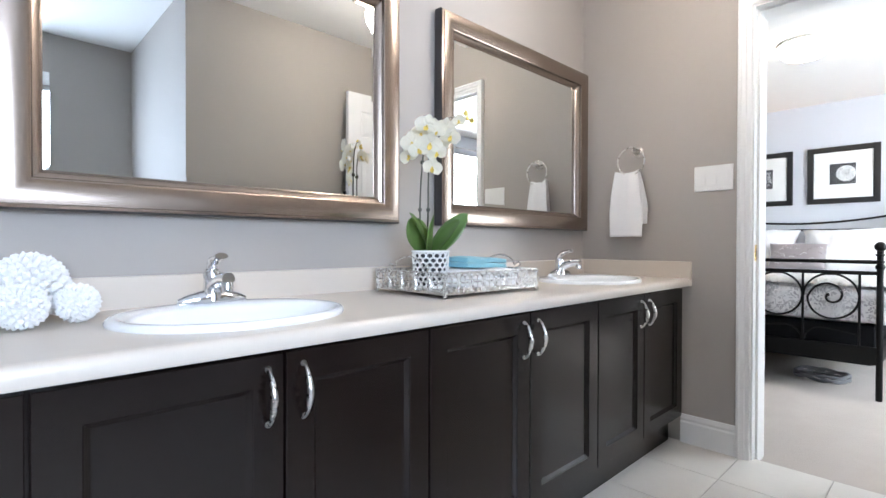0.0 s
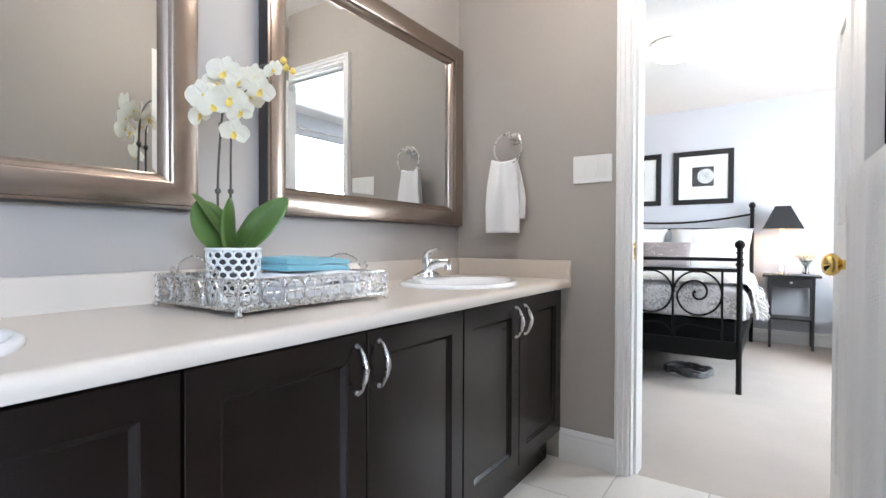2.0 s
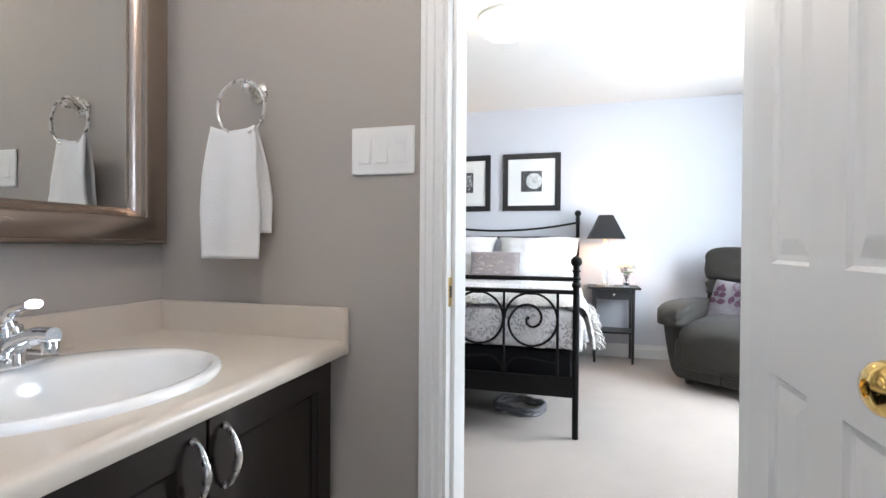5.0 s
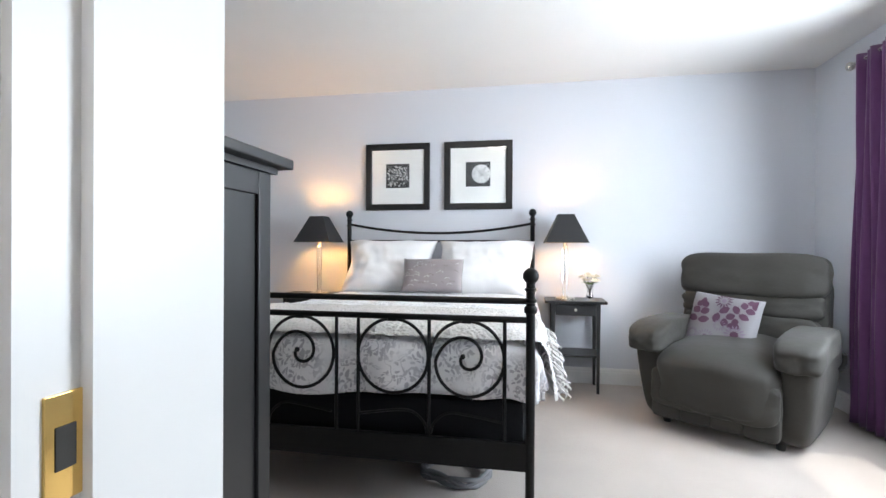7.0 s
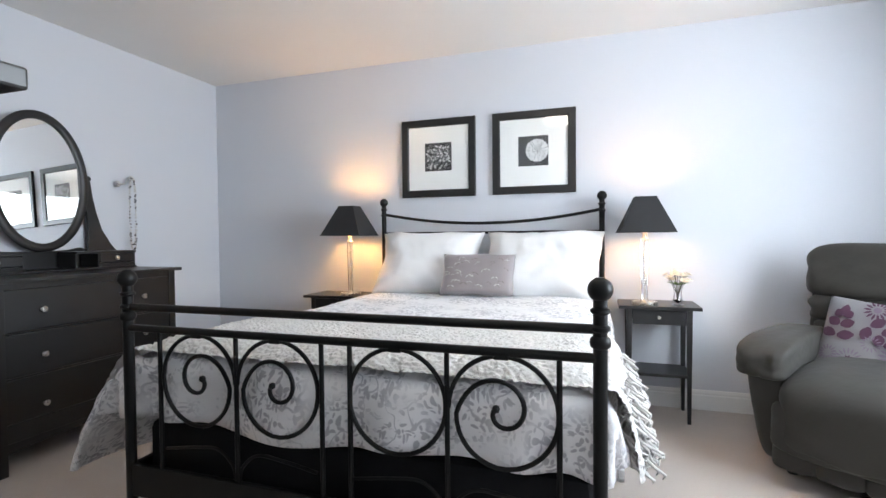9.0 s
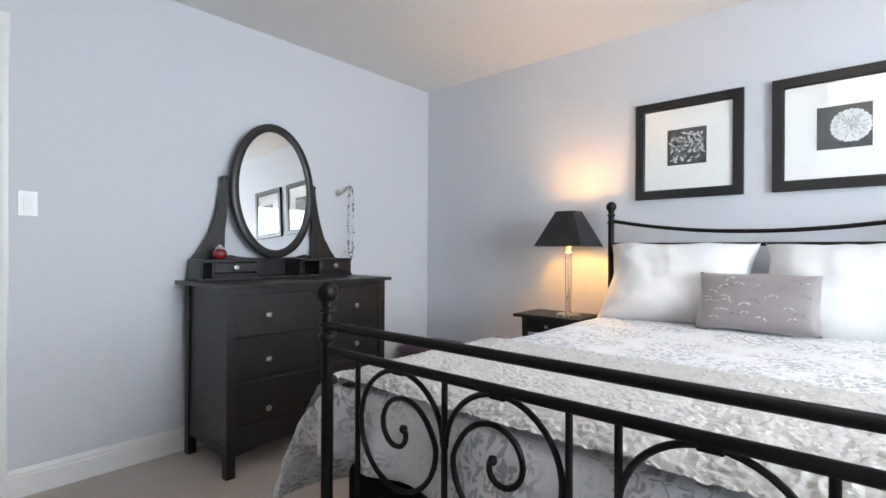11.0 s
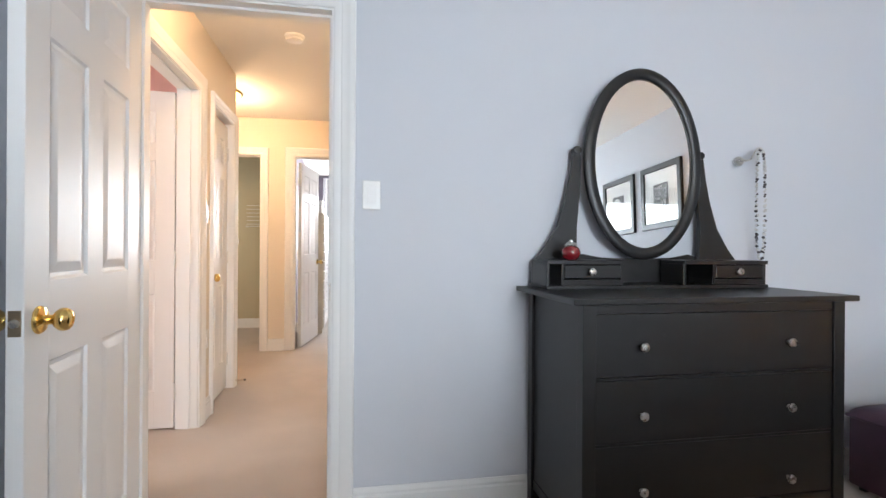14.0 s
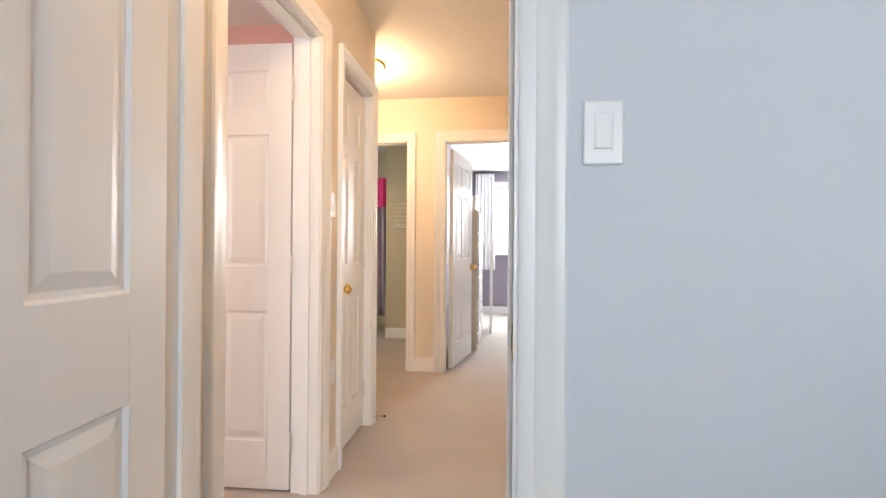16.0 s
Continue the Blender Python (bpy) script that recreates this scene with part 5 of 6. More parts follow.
bed_pillow(pose(6.295, 1.65, 0.925, 0, -60, 2) @ pose(0, 0, 0, 0, 0, 90), 0.75, 0.50, 0.29, M_SHEET, "plump white pillow against the headboard", 1.0)
bed_pillow(pose(6.295, 0.885, 0.925, 0, -58, -3) @ pose(0, 0, 0, 0, 0, 90), 0.77, 0.50, 0.29, M_SHEET, "plump white pillow against the headboard", 7.3)
cu = thing("cushion", pose(6.085, 1.252, 0.872, 0, -66, 0) @ pose(0, 0, 0, 0, 0, 90), "lilac satin cushion printed with silver birds", "cushion")
part("cover", cushion(0.47, 0.275, 0.12, 30, 20, 4.0, 0.006, 0.45, 0.035), M_LILAC, cu, smooth="all")
rnd = random.Random(21)
for i in range(34):
    a, b = rnd.uniform(-0.85, 0.85), rnd.uniform(-0.75, 0.75)
    k = max(0.0, (1 - a ** 4) * (1 - b ** 4)) ** 0.45
    s = rnd.uniform(0.016, 0.027)
    t = rnd.uniform(-0.5, 0.5)
    bm = bmesh.new()
    for sg in (-1, 1):
        p0, p1, p2 = Vector((0, 0, 0)), Vector((sg * s, s * 0.55, 0)), Vector((sg * s * 0.5, s * 0.05, 0))
        bm.faces.new([bm.verts.new(p0), bm.verts.new(p1), bm.verts.new(p2)])
    part("bird_print", bm, M_FOIL if rnd.random() < 0.5 else M_FOIL_DARK, cu, m=pose(a * 0.22, b * 0.125, 0.06 * k + 0.006, 0, 0, math.degrees(t)))


# nightstands and lamps
def nightstand(y0, y1, label):
    n = thing("nightstand", pose(0, 0, 0), label, "nightstand", "nightstands")
    x0, x1, zt = 6.215, 6.54, 0.69
    part("top", boxes((x0, x1, y0, y1, zt - 0.02, zt), bevel=0.003), M_BLACKWOOD, n)
    a0, a1, b0, b1 = x0 + 0.035, x1 - 0.015, y0 + 0.045, y1 - 0.045
    for sx, sy in ((a0, b0), (a0, b1 - 0.032), (a1 - 0.032, b0), (a1 - 0.032, b1 - 0.032)):
        bm = boxes((sx, sx + 0.032, sy, sy + 0.032, 0.0, zt - 0.02), bevel=0.002)
        for v in bm.verts:
            if v.co.z < 0.4:
                v.co.x = sx + 0.016 + (v.co.x - sx - 0.016) * 0.62
                v.co.y = sy + 0.016 + (v.co.y - sy - 0.016) * 0.62
        part("leg", bm, M_BLACKWOOD, n)
    part("apron", boxes((a0 + 0.006, a1 - 0.006, b0 + 0.006, b0 + 0.022, zt - 0.12, zt - 0.02), (a0 + 0.006, a1 - 0.006, b1 - 0.022, b1 - 0.006, zt - 0.12, zt - 0.02), (a1 - 0.022, a1 - 0.006, b0 + 0.022, b1 - 0.022, zt - 0.12, zt - 0.02)), M_BLACKWOOD, n)
    d = part("drawer", boxes((a0 + 0.003, a0 + 0.018, b0 + 0.034, b1 - 0.034, zt - 0.112, zt - 0.026), bevel=0.002), M_BLACKWOOD, n)
    part("knob", lathe(bmesh.new(), [(0.006, 0), (0.006, 0.008), (0.011, 0.013), (0.010, 0.019), (0, 0.021)], 14, m=pose(a0 + 0.003, (b0 + b1) / 2, zt - 0.068, 0, -90, 0)), M_STEEL, d, "small nickel knob", smooth=True)
    part("shelf", boxes((a0 + 0.004, a1 - 0.004, b0 + 0.004, b1 - 0.004, 0.268, 0.285), bevel=0.002), M_BLACKWOOD, n)
    return n


nightstand(-0.03, 0.42, "small black-brown nightstand with a drawer and low shelf")
nightstand(2.155, 2.61, "small black-brown nightstand with a drawer beside the bed")


def table_lamp(x, y, turn, label, watts):
    z0 = 0.69
    l = thing("table_lamp", pose(x, y, z0, 0, 0, turn), label, "lamp", "bedside lamps")
    part("base", lathe(bmesh.new(), [(0.072, 0.0), (0.074, 0.004), (0.074, 0.012), (0.070, 0.017), (0.030, 0.019), (0.024, 0.026), (0.020, 0.034)], 32), M_STEEL, l, "polished round metal base", smooth=True)
    bm = bmesh.new()
    lathe(bm, [(0.015, 0.034), (0.017, 0.05), (0.023, 0.375), (0.021, 0.385), (0.013, 0.388)], 8)
    part("column", bm, M_CRYSTAL, l, "faceted crystal column")
    part("rod", bar((0, 0, 0.03), (0, 0, 0.45), 0.0045), M_STEEL, l, smooth=True)
    part("socket", lathe(bmesh.new(), [(0.024, 0.385), (0.026, 0.393), (0.017, 0.402), (0.015, 0.448), (0.012, 0.456)], 20), M_STEEL, l, smooth=True)
    part("bulb", lathe(bmesh.new(), [(0.010, 0.452), (0.012, 0.478), (0.020, 0.508), (0.022, 0.528), (0.016, 0.546), (0.0, 0.553)], 16), M_BULB, l, "lit warm bulb", smooth=True)
    zb, zt2, hb, ht2, th = 0.436, 0.648, 0.155, 0.060, 0.003
    bm = bmesh.new()
    o0 = [bm.verts.new((sx * hb, sy * hb, zb)) for sx, sy in ((-1, -1), (1, -1), (1, 1), (-1, 1))]
    o1 = [bm.verts.new((sx * ht2, sy * ht2, zt2)) for sx, sy in ((-1, -1), (1, -1), (1, 1), (-1, 1))]
    for i in range(4):
        bm.faces.new((o0[i], o0[(i + 1) % 4], o1[(i + 1) % 4], o1[i]))
    sh = part("shade", bm, M_SHADE, l, "black tapered square shade")
    bm = bmesh.new()
    i0 = [bm.verts.new((sx * (hb - th), sy * (hb - th), zb)) for sx, sy in ((-1, -1), (1, -1), (1, 1), (-1, 1))]
    i1 = [bm.verts.new((sx * (ht2 - th), sy * (ht2 - th), zt2)) for sx, sy in ((-1, -1), (1, -1), (1, 1), (-1, 1))]
    for i in range(4):
        bm.faces.new((i0[i], i1[i], i1[(i + 1) % 4], i0[(i + 1) % 4]))
    part("lining", bm, M_SHADE_IN, sh, "pale shade lining")
    for z, h in ((zb, hb), (zt2, ht2)):
        part("shade_wire", tube(bmesh.new(), [(-h, -h, z), (h, -h, z), (h, h, z), (-h, h, z)], 0.0022, 6, closed=True), M_SHADE, sh)
    lamp("lamp_light", "POINT", watts, (1.0, 0.53, 0.18), pose(x, y, z0 + 0.592), size=0.03)
    return l


table_lamp(6.33, 2.278, 0, "lit crystal table lamp with a black tapered shade", 12.0)
table_lamp(6.33, 0.268, 3, "lit crystal table lamp with a black shade beside flowers", 5.5)

# little vase of white flowers
vase = thing("flower_vase", pose(6.33, 0.085, 0.69), "small clear glass vase with white flowers", "vase")
part("glass", lathe(bmesh.new(), [(0.030, 0.0), (0.031, 0.004), (0.026, 0.03), (0.020, 0.065), (0.024, 0.095), (0.034, 0.122), (0.032, 0.122), (0.022, 0.094), (0.017, 0.066), (0.022, 0.03), (0.0, 0.008)], 24), M_CRYSTAL, vase, smooth=True)
rnd = random.Random(9)
for i in range(13):
    a = 2 * math.pi * i * 0.382 + rnd.uniform(-0.2, 0.2)
    r, h = 0.012 + 0.058 * math.sqrt(i / 13), rnd.uniform(0.150, 0.205) - 0.02 * i / 13
    tip = (r * math.cos(a), r * math.sin(a), h)
    part("stem", tube(bmesh.new(), bend_path([(0, 0, 0.02), (0.25 * tip[0], 0.25 * tip[1], 0.09), tip], 4), 0.0016, 5), M_STEM, vase)
    bm = bmesh.new()
    c, up = Vector(tip), Vector((tip[0] * 6, tip[1] * 6, 1)).normalized()
    q = up.to_track_quat("Z", "Y").to_matrix()
    for ring_r, tilt_z, n in ((0.030, 0.25, 7), (0.020, 0.8, 5)):
        for k in range(n):
            t = 2 * math.pi * (k + 0.5 * (n == 5)) / n
            e = Vector((math.cos(t), math.sin(t), tilt_z)) * ring_r
            w = Vector((-math.sin(t), math.cos(t), 0)) * ring_r * 0.42
            bm.faces.new([bm.verts.new(c + q @ p) for p in (Vector((0, 0, 0)), e * 0.6 + w, e, e * 0.6 - w)])
    part("blossom", bm, M_PETAL, vase)
for i in range(6):
    a = 1.05 * i + 0.3
    part("leaf", leaf_mesh(0.055, 0.022, 0.03, 0.3), M_LEAF, vase, smooth="all", m=pose(0.012 * math.cos(a), 0.012 * math.sin(a), 0.118, 0, 0, math.degrees(a)))


# framed photographs on the headboard wall
def picture(y0, y1, z0, z1, bloom, label):
    p = thing("framed_picture", pose(EX, y1, z0, 0, 0, -90), label, "picture", "framed pictures")
    w, h = y1 - y0, z1 - z0
    part("frame", framed_loops(w, h, [(0.0, 0.001), (0.0, 0.024), (0.004, 0.028), (0.046, 0.026), (0.052, 0.020), (0.054, 0.012)]), M_BLACKWOOD, p, smooth=True)
    part("mat", boxes((0.05, w - 0.05, -0.012, -0.008, 0.05, h - 0.05)), M_MAT, p, "ivory mat board")
    cx, cz, s = w * 0.5, h * 0.515, 0.103
    ph = part("photo", boxes((cx - s, cx + s, -0.0135, -0.0122, cz - s, cz + s)), M_PHOTO, p, "black and white flower photograph")
    rnd = random.Random(bloom + 3)
    bm = bmesh.new()
    if bloom:
        bx, bz = cx + 0.026, cz + 0.002
        hub = bm.verts.new((bx, -0.0143, bz))
        rim = []
        for k in range(96):
            t = 2 * math.pi * k / 96
            r = 0.074 + 0.006 * abs(math.sin(t * 11)) + 0.002 * rnd.uniform(-1, 1)
            rim.append(bm.verts.new((min(bx + r * math.cos(t), cx + s), -0.0143, bz + r * math.sin(t))))
        for k in range(96):
            bm.faces.new((hub, rim[k], rim[(k + 1) % 96]))
        for ring_i in range(6):
            n = 10 + 5 * ring_i
            for k in range(n):
                t = 2 * math.pi * (k + 0.5 * (ring_i % 2)) / n
                r0, r1 = 0.010 * ring_i, 0.010 * ring_i + 0.020
                e, q = Vector((math.cos(t), 0, math.sin(t))), Vector((-math.sin(t), 0, math.cos(t)))
                c = Vector((bx, -0.0145 - 0.0001 * (7 - ring_i), bz))
                pts = [c + e * r0, c + e * (r0 + r1) / 2 + q * 0.0016, c + e * r1, c + e * (r0 + r1) / 2 - q * 0.0016]
                pts = [Vector((min(max(v.x, cx - s), cx + s), v.y, min(max(v.z, cz - s), cz + s))) for v in pts]
                bm.faces.new([bm.verts.new(v) for v in pts])
        for f in bm.faces:
            f.material_index = 1 if len(f.verts) == 4 and rnd.random() < 0.5 else 0
        part("bloom_print", bm, (M_PHOTO_PALE, M_PHOTO_MID), ph)
    else:
        for k in range(130):
            t = rnd.uniform(0, 6.28)
            ln, wd = rnd.uniform(0.015, 0.045), rnd.uniform(0.003, 0.008)
            c = Vector((cx + rnd.uniform(-0.085, 0.085), -0.0145 - 0.00003 * k, cz + rnd.uniform(-0.085, 0.085)))
            e, q = Vector((math.cos(t), 0, math.sin(t))), Vector((-math.sin(t), 0, math.cos(t)))
            pts = [c - e * ln / 2, c + q * wd, c + e * ln / 2, c - q * wd]
            pts = [Vector((min(max(v.x, cx - s), cx + s), v.y, min(max(v.z, cz - s), cz + s))) for v in pts]
            bm.faces.new([bm.verts.new(v) for v in pts])
        for f in bm.faces:
            f.material_index = 1 if rnd.random() < 0.45 else 0
        part("petal_print", bm, (M_PHOTO_PALE, M_PHOTO_MID), ph)
    g = part("glass", boxes((0.052, w - 0.052, -0.020, -0.018, 0.052, h - 0.052)), M_GLASS, p)
    g.visible_shadow = False
    return p


picture(1.377, 1.944, 1.404, 1.975, 0, "black framed photograph of petals in a wide ivory mat")
picture(0.680, 1.252, 1.404, 1.975, 1, "black framed photograph of a round bloom in a wide ivory mat")


# dresser with an oval mirror stand
def drawer_front(parent, x0, x1, z0, z1, y, knobs, kz=None):
    d = part("drawer", boxes((x0, x1, y, y + 0.018, z0, z1), bevel=0.0025), M_BLACKWOOD, parent)
    for kx in knobs:
        part("knob", lathe(bmesh.new(), [(0.007, 0), (0.007, 0.010), (0.0145, 0.016), (0.0155, 0.021), (0.012, 0.026), (0, 0.028)], 18, m=pose(kx, y, kz or (z0 + z1) / 2, 90, 0, 0)), M_STEEL, d, "round nickel knob", smooth=True)
    return d


dr = thing("dresser", pose(0, 0, 0), "black-brown wooden dresser with three wide drawers", "dresser")
X0, X1, Y0, Y1, ZT = 4.600, 5.596, 3.155, 3.645, 0.927
part("top", boxes((4.560, 5.636, 3.136, 3.684, ZT - 0.02, ZT), bevel=0.003), M_BLACKWOOD, dr)
for lx, ly in ((X0, Y0), (X1 - 0.045, Y0), (X0, Y1 - 0.045), (X1 - 0.045, Y1 - 0.045)):
    bm = boxes((lx, lx + 0.045, ly, ly + 0.045, 0.0, ZT - 0.02), bevel=0.002)
    part("leg", bm, M_BLACKWOOD, dr)
for sx in (X0 + 0.012, X1 - 0.027):
    part("side_panel", boxes((sx, sx + 0.015, Y0 + 0.045, Y1 - 0.045, 0.115, ZT - 0.02)), M_BLACKWOOD, dr)
    part("side_rail", boxes((sx - 0.004, sx + 0.018, Y0 + 0.045, Y1 - 0.045, 0.105, 0.145), bevel=0.002), M_BLACKWOOD, dr)
part("back_panel", boxes((X0 + 0.045, X1 - 0.045, Y1 - 0.02, Y1 - 0.008, 0.11, ZT - 0.02)), M_BLACKWOOD, dr)
for a, b in ((0.876, 0.915), (0.660, 0.668), (0.446, 0.454), (0.120, 0.236)):
    part("rail", boxes((X0 + 0.045, X1 - 0.045, Y0 + 0.008, Y0 + 0.03, a, b)), M_BLACKWOOD, dr)
part("bottom_apron", prism(bmesh.new(), [(X0 + 0.045, 0.15)] + [(X0 + 0.045 + 0.906 * i / 16, 0.10 + 0.03 * math.sin(math.pi * i / 16)) for i in range(17)] + [(X1 - 0.045, 0.15)], Y0 + 0.004, Y0 + 0.02), M_BLACKWOOD, dr)
for a, b, kz in ((0.670, 0.874, 0.768), (0.456, 0.658, 0.545), (0.240, 0.444, 0.30)):
    drawer_front(dr, X0 + 0.047, X1 - 0.047, a, b, Y0 + 0.006, (4.808, 5.366), kz)
# dark sheet painting the shade in the gaps round the drawers
part("inner_back", boxes((X0 + 0.03, X1 - 0.03, Y0 + 0.026, Y0 + 0.03, 0.15, ZT - 0.02)), M_GAP_SHADE_AND_TIP, dr)

MX, MY = 5.098, 3.622
st = thing("mirror_stand", pose(0, 0, ZT), "black-brown dresser mirror stand with two small drawers", "dresser mirror")
part("shelf_board", boxes((4.612, 5.594, 3.478, 3.672, 0.0, 0.014), bevel=0.002), M_BLACKWOOD, st)
bm = bmesh.new()
outline = [(4.622, 0.014), (5.586, 0.014), (5.586, 0.108), (5.42, 0.112), (5.35, 0.136), (5.28, 0.122), (5.20, 0.118), (5.098, 0.118), (4.996, 0.118), (4.92, 0.122), (4.846, 0.136), (4.78, 0.112), (4.622, 0.108)]
prism(bm, outline, 3.652, 3.669)
part("back_board", bm, M_BLACKWOOD, st)
for sg in (-1, 1):
    px = MX + sg * 0.292
    o = [(px - sg * 0.012, 0.565), (px - sg * 0.016, 0.545), (px - sg * 0.014, 0.40), (px, 0.25), (px, 0.13), (px - sg * 0.02, 0.10)]
    outer = [(px + sg * 0.190, 0.10), (px + sg * 0.140, 0.16), (px + sg * 0.085, 0.25), (px + sg * 0.050, 0.36), (px + sg * 0.028, 0.46), (px + sg * 0.016, 0.545), (px + sg * 0.012, 0.565)]
    part("upright", prism(bmesh.new(), o + outer, 3.630, 3.652), M_BLACKWOOD, st, "flared mirror upright")
    part("pivot", lathe(bmesh.new(), [(0, -0.02), (0.016, -0.018), (0.019, 0), (0.016, 0.018), (0, 0.02)], 14, m=pose(px, 3.641, 0.572, 90, 0, 0)), M_BLACKWOOD, st, smooth=True)
for x0, x1, xd, kx in ((4.614, 4.938, 4.676, 4.796), (5.205, 5.592, 5.340, 5.452)):
    # an open pigeonhole beside a small drawer over three ribs
    b = part("drawer_box", boxes((x0, x1, 3.478, 3.640, 0.098, 0.113), (x0, x0 + 0.012, 3.490, 3.640, 0.014, 0.098), (x1 - 0.012, x1, 3.490, 3.640, 0.014, 0.098), (xd, x1 - 0.012, 3.492, 3.640, 0.014, 0.038), bevel=0.0012), M_BLACKWOOD, st)
    drawer_front(b, xd + 0.014, x1 - 0.014, 0.042, 0.095, 3.487, (kx,))
    part("divider", boxes((xd, xd + 0.012, 3.490, 3.640, 0.038, 0.098)), M_BLACKWOOD, b)
    for k in range(3):
        part("ribbing", boxes((xd + 0.002, x1 - 0.010, 3.483, 3.492, 0.015 + k * 0.0085, 0.0205 + k * 0.0085), bevel=0.001), M_BLACKWOOD, b)


def oval(a, b, prof, n=64):
    """An oval ring from (outward offset, depth) pairs, in x and z facing -y."""
    bm = bmesh.new()
    rows = [[bm.verts.new(((a + o) * math.cos(2 * math.pi * i / n), -d, (b + o) * math.sin(2 * math.pi * i / n))) for i in range(n)] for o, d in prof]
    for r0, r1 in zip(rows, rows[1:] + rows[:1]):
        for i in range(n):
            bm.faces.new((r0[i], r0[(i + 1) % n], r1[(i + 1) % n], r1[i]))
    return bm


tilt = pose(MX + 0.006, MY, 0.525, -1.9, 0, 0)
fr_o = part("oval_frame", oval(0.226, 0.362, [(0.0, 0.0), (0.0, 0.010), (0.006, 0.016), (0.020, 0.020), (0.038, 0.018), (0.048, 0.012), (0.050, 0.0), (0.044, -0.008), (0.006, -0.008)]), M_BLACKWOOD, st, "oval wooden mirror frame", smooth=True, m=tilt)
bm = bmesh.new()
c = bm.verts.new((0, -0.004, 0))
rim_v = [bm.verts.new((0.230 * math.cos(2 * math.pi * i / 64), -0.004, 0.366 * math.sin(2 * math.pi * i / 64))) for i in range(64)]
for i in range(64):
    bm.faces.new((c, rim_v[i], rim_v[(i + 1) % 64]))
part("glass", bm, M_MIRROR, fr_o, "clear oval mirror glass")

# red glass pot and a necklace on its hook
M_RED = material("dark red glaze", (0.20, 0.006, 0.012), 0.10, vary=0.2, coat=0.8)
pot2 = thing("glass_jar", pose(4.735, 3.535, ZT + 0.113), "small red glass jar with a silver lid", "jar")
part("body", lathe(bmesh.new(), [(0.0, 0.0), (0.022, 0.001), (0.034, 0.012), (0.039, 0.028), (0.034, 0.045), (0.022, 0.055)], 24), M_RED, pot2, smooth=True)
part("lid", lathe(bmesh.new(), [(0.023, 0.054), (0.026, 0.058), (0.020, 0.068), (0.009, 0.072), (0.009, 0.078), (0.0, 0.081)], 20), M_STEEL, pot2, "polished silver lid", smooth=True)
hook = thing("wall_hook", pose(5.622, NY, 1.492), "polished metal wall hook holding necklaces", "hook")
part("ball", lathe(bmesh.new(), [(0, 0.0), (0.014, 0.002), (0.022, 0.014), (0.022, 0.022), (0.014, 0.034), (0, 0.037)], 20, m=pose(0, 0, 0, 90, 0, 0)), M_STEEL, hook, smooth=True)
part("arm", tube(bmesh.new(), bend_path([(0.0, -0.03, 0.0), (0.035, -0.045, 0.005), (0.055, -0.055, 0.045), (0.075, -0.06, 0.055), (0.092, -0.06, 0.035), (0.094, -0.06, 0.012)], 6), 0.004, 8), M_STEEL, hook, smooth=True)
M_BEAD = material("pearly beads", (0.62, 0.60, 0.58), 0.2, vary=0.3, scale=120, coat=0.5)
M_BEAD_DARK = material("dark beads", (0.08, 0.07, 0.07), 0.25, vary=0.3, scale=120, coat=0.5)
for k, (off, drop) in enumerate(((0.006, 0.49), (-0.006, 0.46))):
    nk = thing("necklace", pose(5.687 + off, NY - 0.06, 1.535), "long beaded necklace hanging from a wall hook", "necklace", "necklaces")
    rnd = random.Random(40 + k)
    for i in range(64):
        t = i / 64 * 2 * math.pi
        x = 0.022 * math.copysign(abs(math.sin(t)) ** 0.45, math.sin(t)) + 0.01
        z = -drop / 2 + drop / 2 * math.cos(t)
        r = 0.0050 if rnd.random() < 0.7 else 0.0072
        part("bead", lathe(bmesh.new(), [(0, -r), (r * 0.8, -r * 0.6), (r, 0), (r * 0.8, r * 0.6), (0, r)], 7, at=(x, rnd.uniform(-0.002, 0.002) - 0.008 * k, z)), M_BEAD_DARK if rnd.random() < 0.4 else M_BEAD, nk, smooth=True)

# purple ottoman
M_PLUM = material("plum leather", (0.055, 0.018, 0.042), 0.45, vary=0.25, scale=14, bump=0.2, bump_scale=130)
ot = thing("ottoman", pose(6.325, 3.37, 0), "plum leather cube ottoman in the corner", "ottoman")
part("box", boxes((-0.20, 0.20, -0.21, 0.21, 0.02, 0.33), bevel=0.012), M_PLUM, ot, smooth=True)
bm = bmesh.new()
surf(bm, lambda u, v: Vector(((u - 0.5) * 0.42, (v - 0.5) * 0.44, 0.335 + 0.055 * max(0, (1 - (2 * u - 1) ** 6) * (1 - (2 * v - 1) ** 6)) ** 0.5 - 0.015 * sum(math.exp(-(((u - a) ** 2 + (v - b) ** 2) / 0.004)) for a in (0.3, 0.7) for b in (0.3, 0.7)))), 24, 24)
box(bm, -0.21, 0.21, -0.22, 0.22, 0.325, 0.34, bevel=0.005)
part("lid", bm, M_PLUM, ot, "tufted plum lid", smooth=True)
for sx in (-0.16, 0.16):
    for sy in (-0.17, 0.17):
        part("foot", bar((sx, sy, 0), (sx, sy, 0.03), 0.018), M_BLACKWOOD, ot)

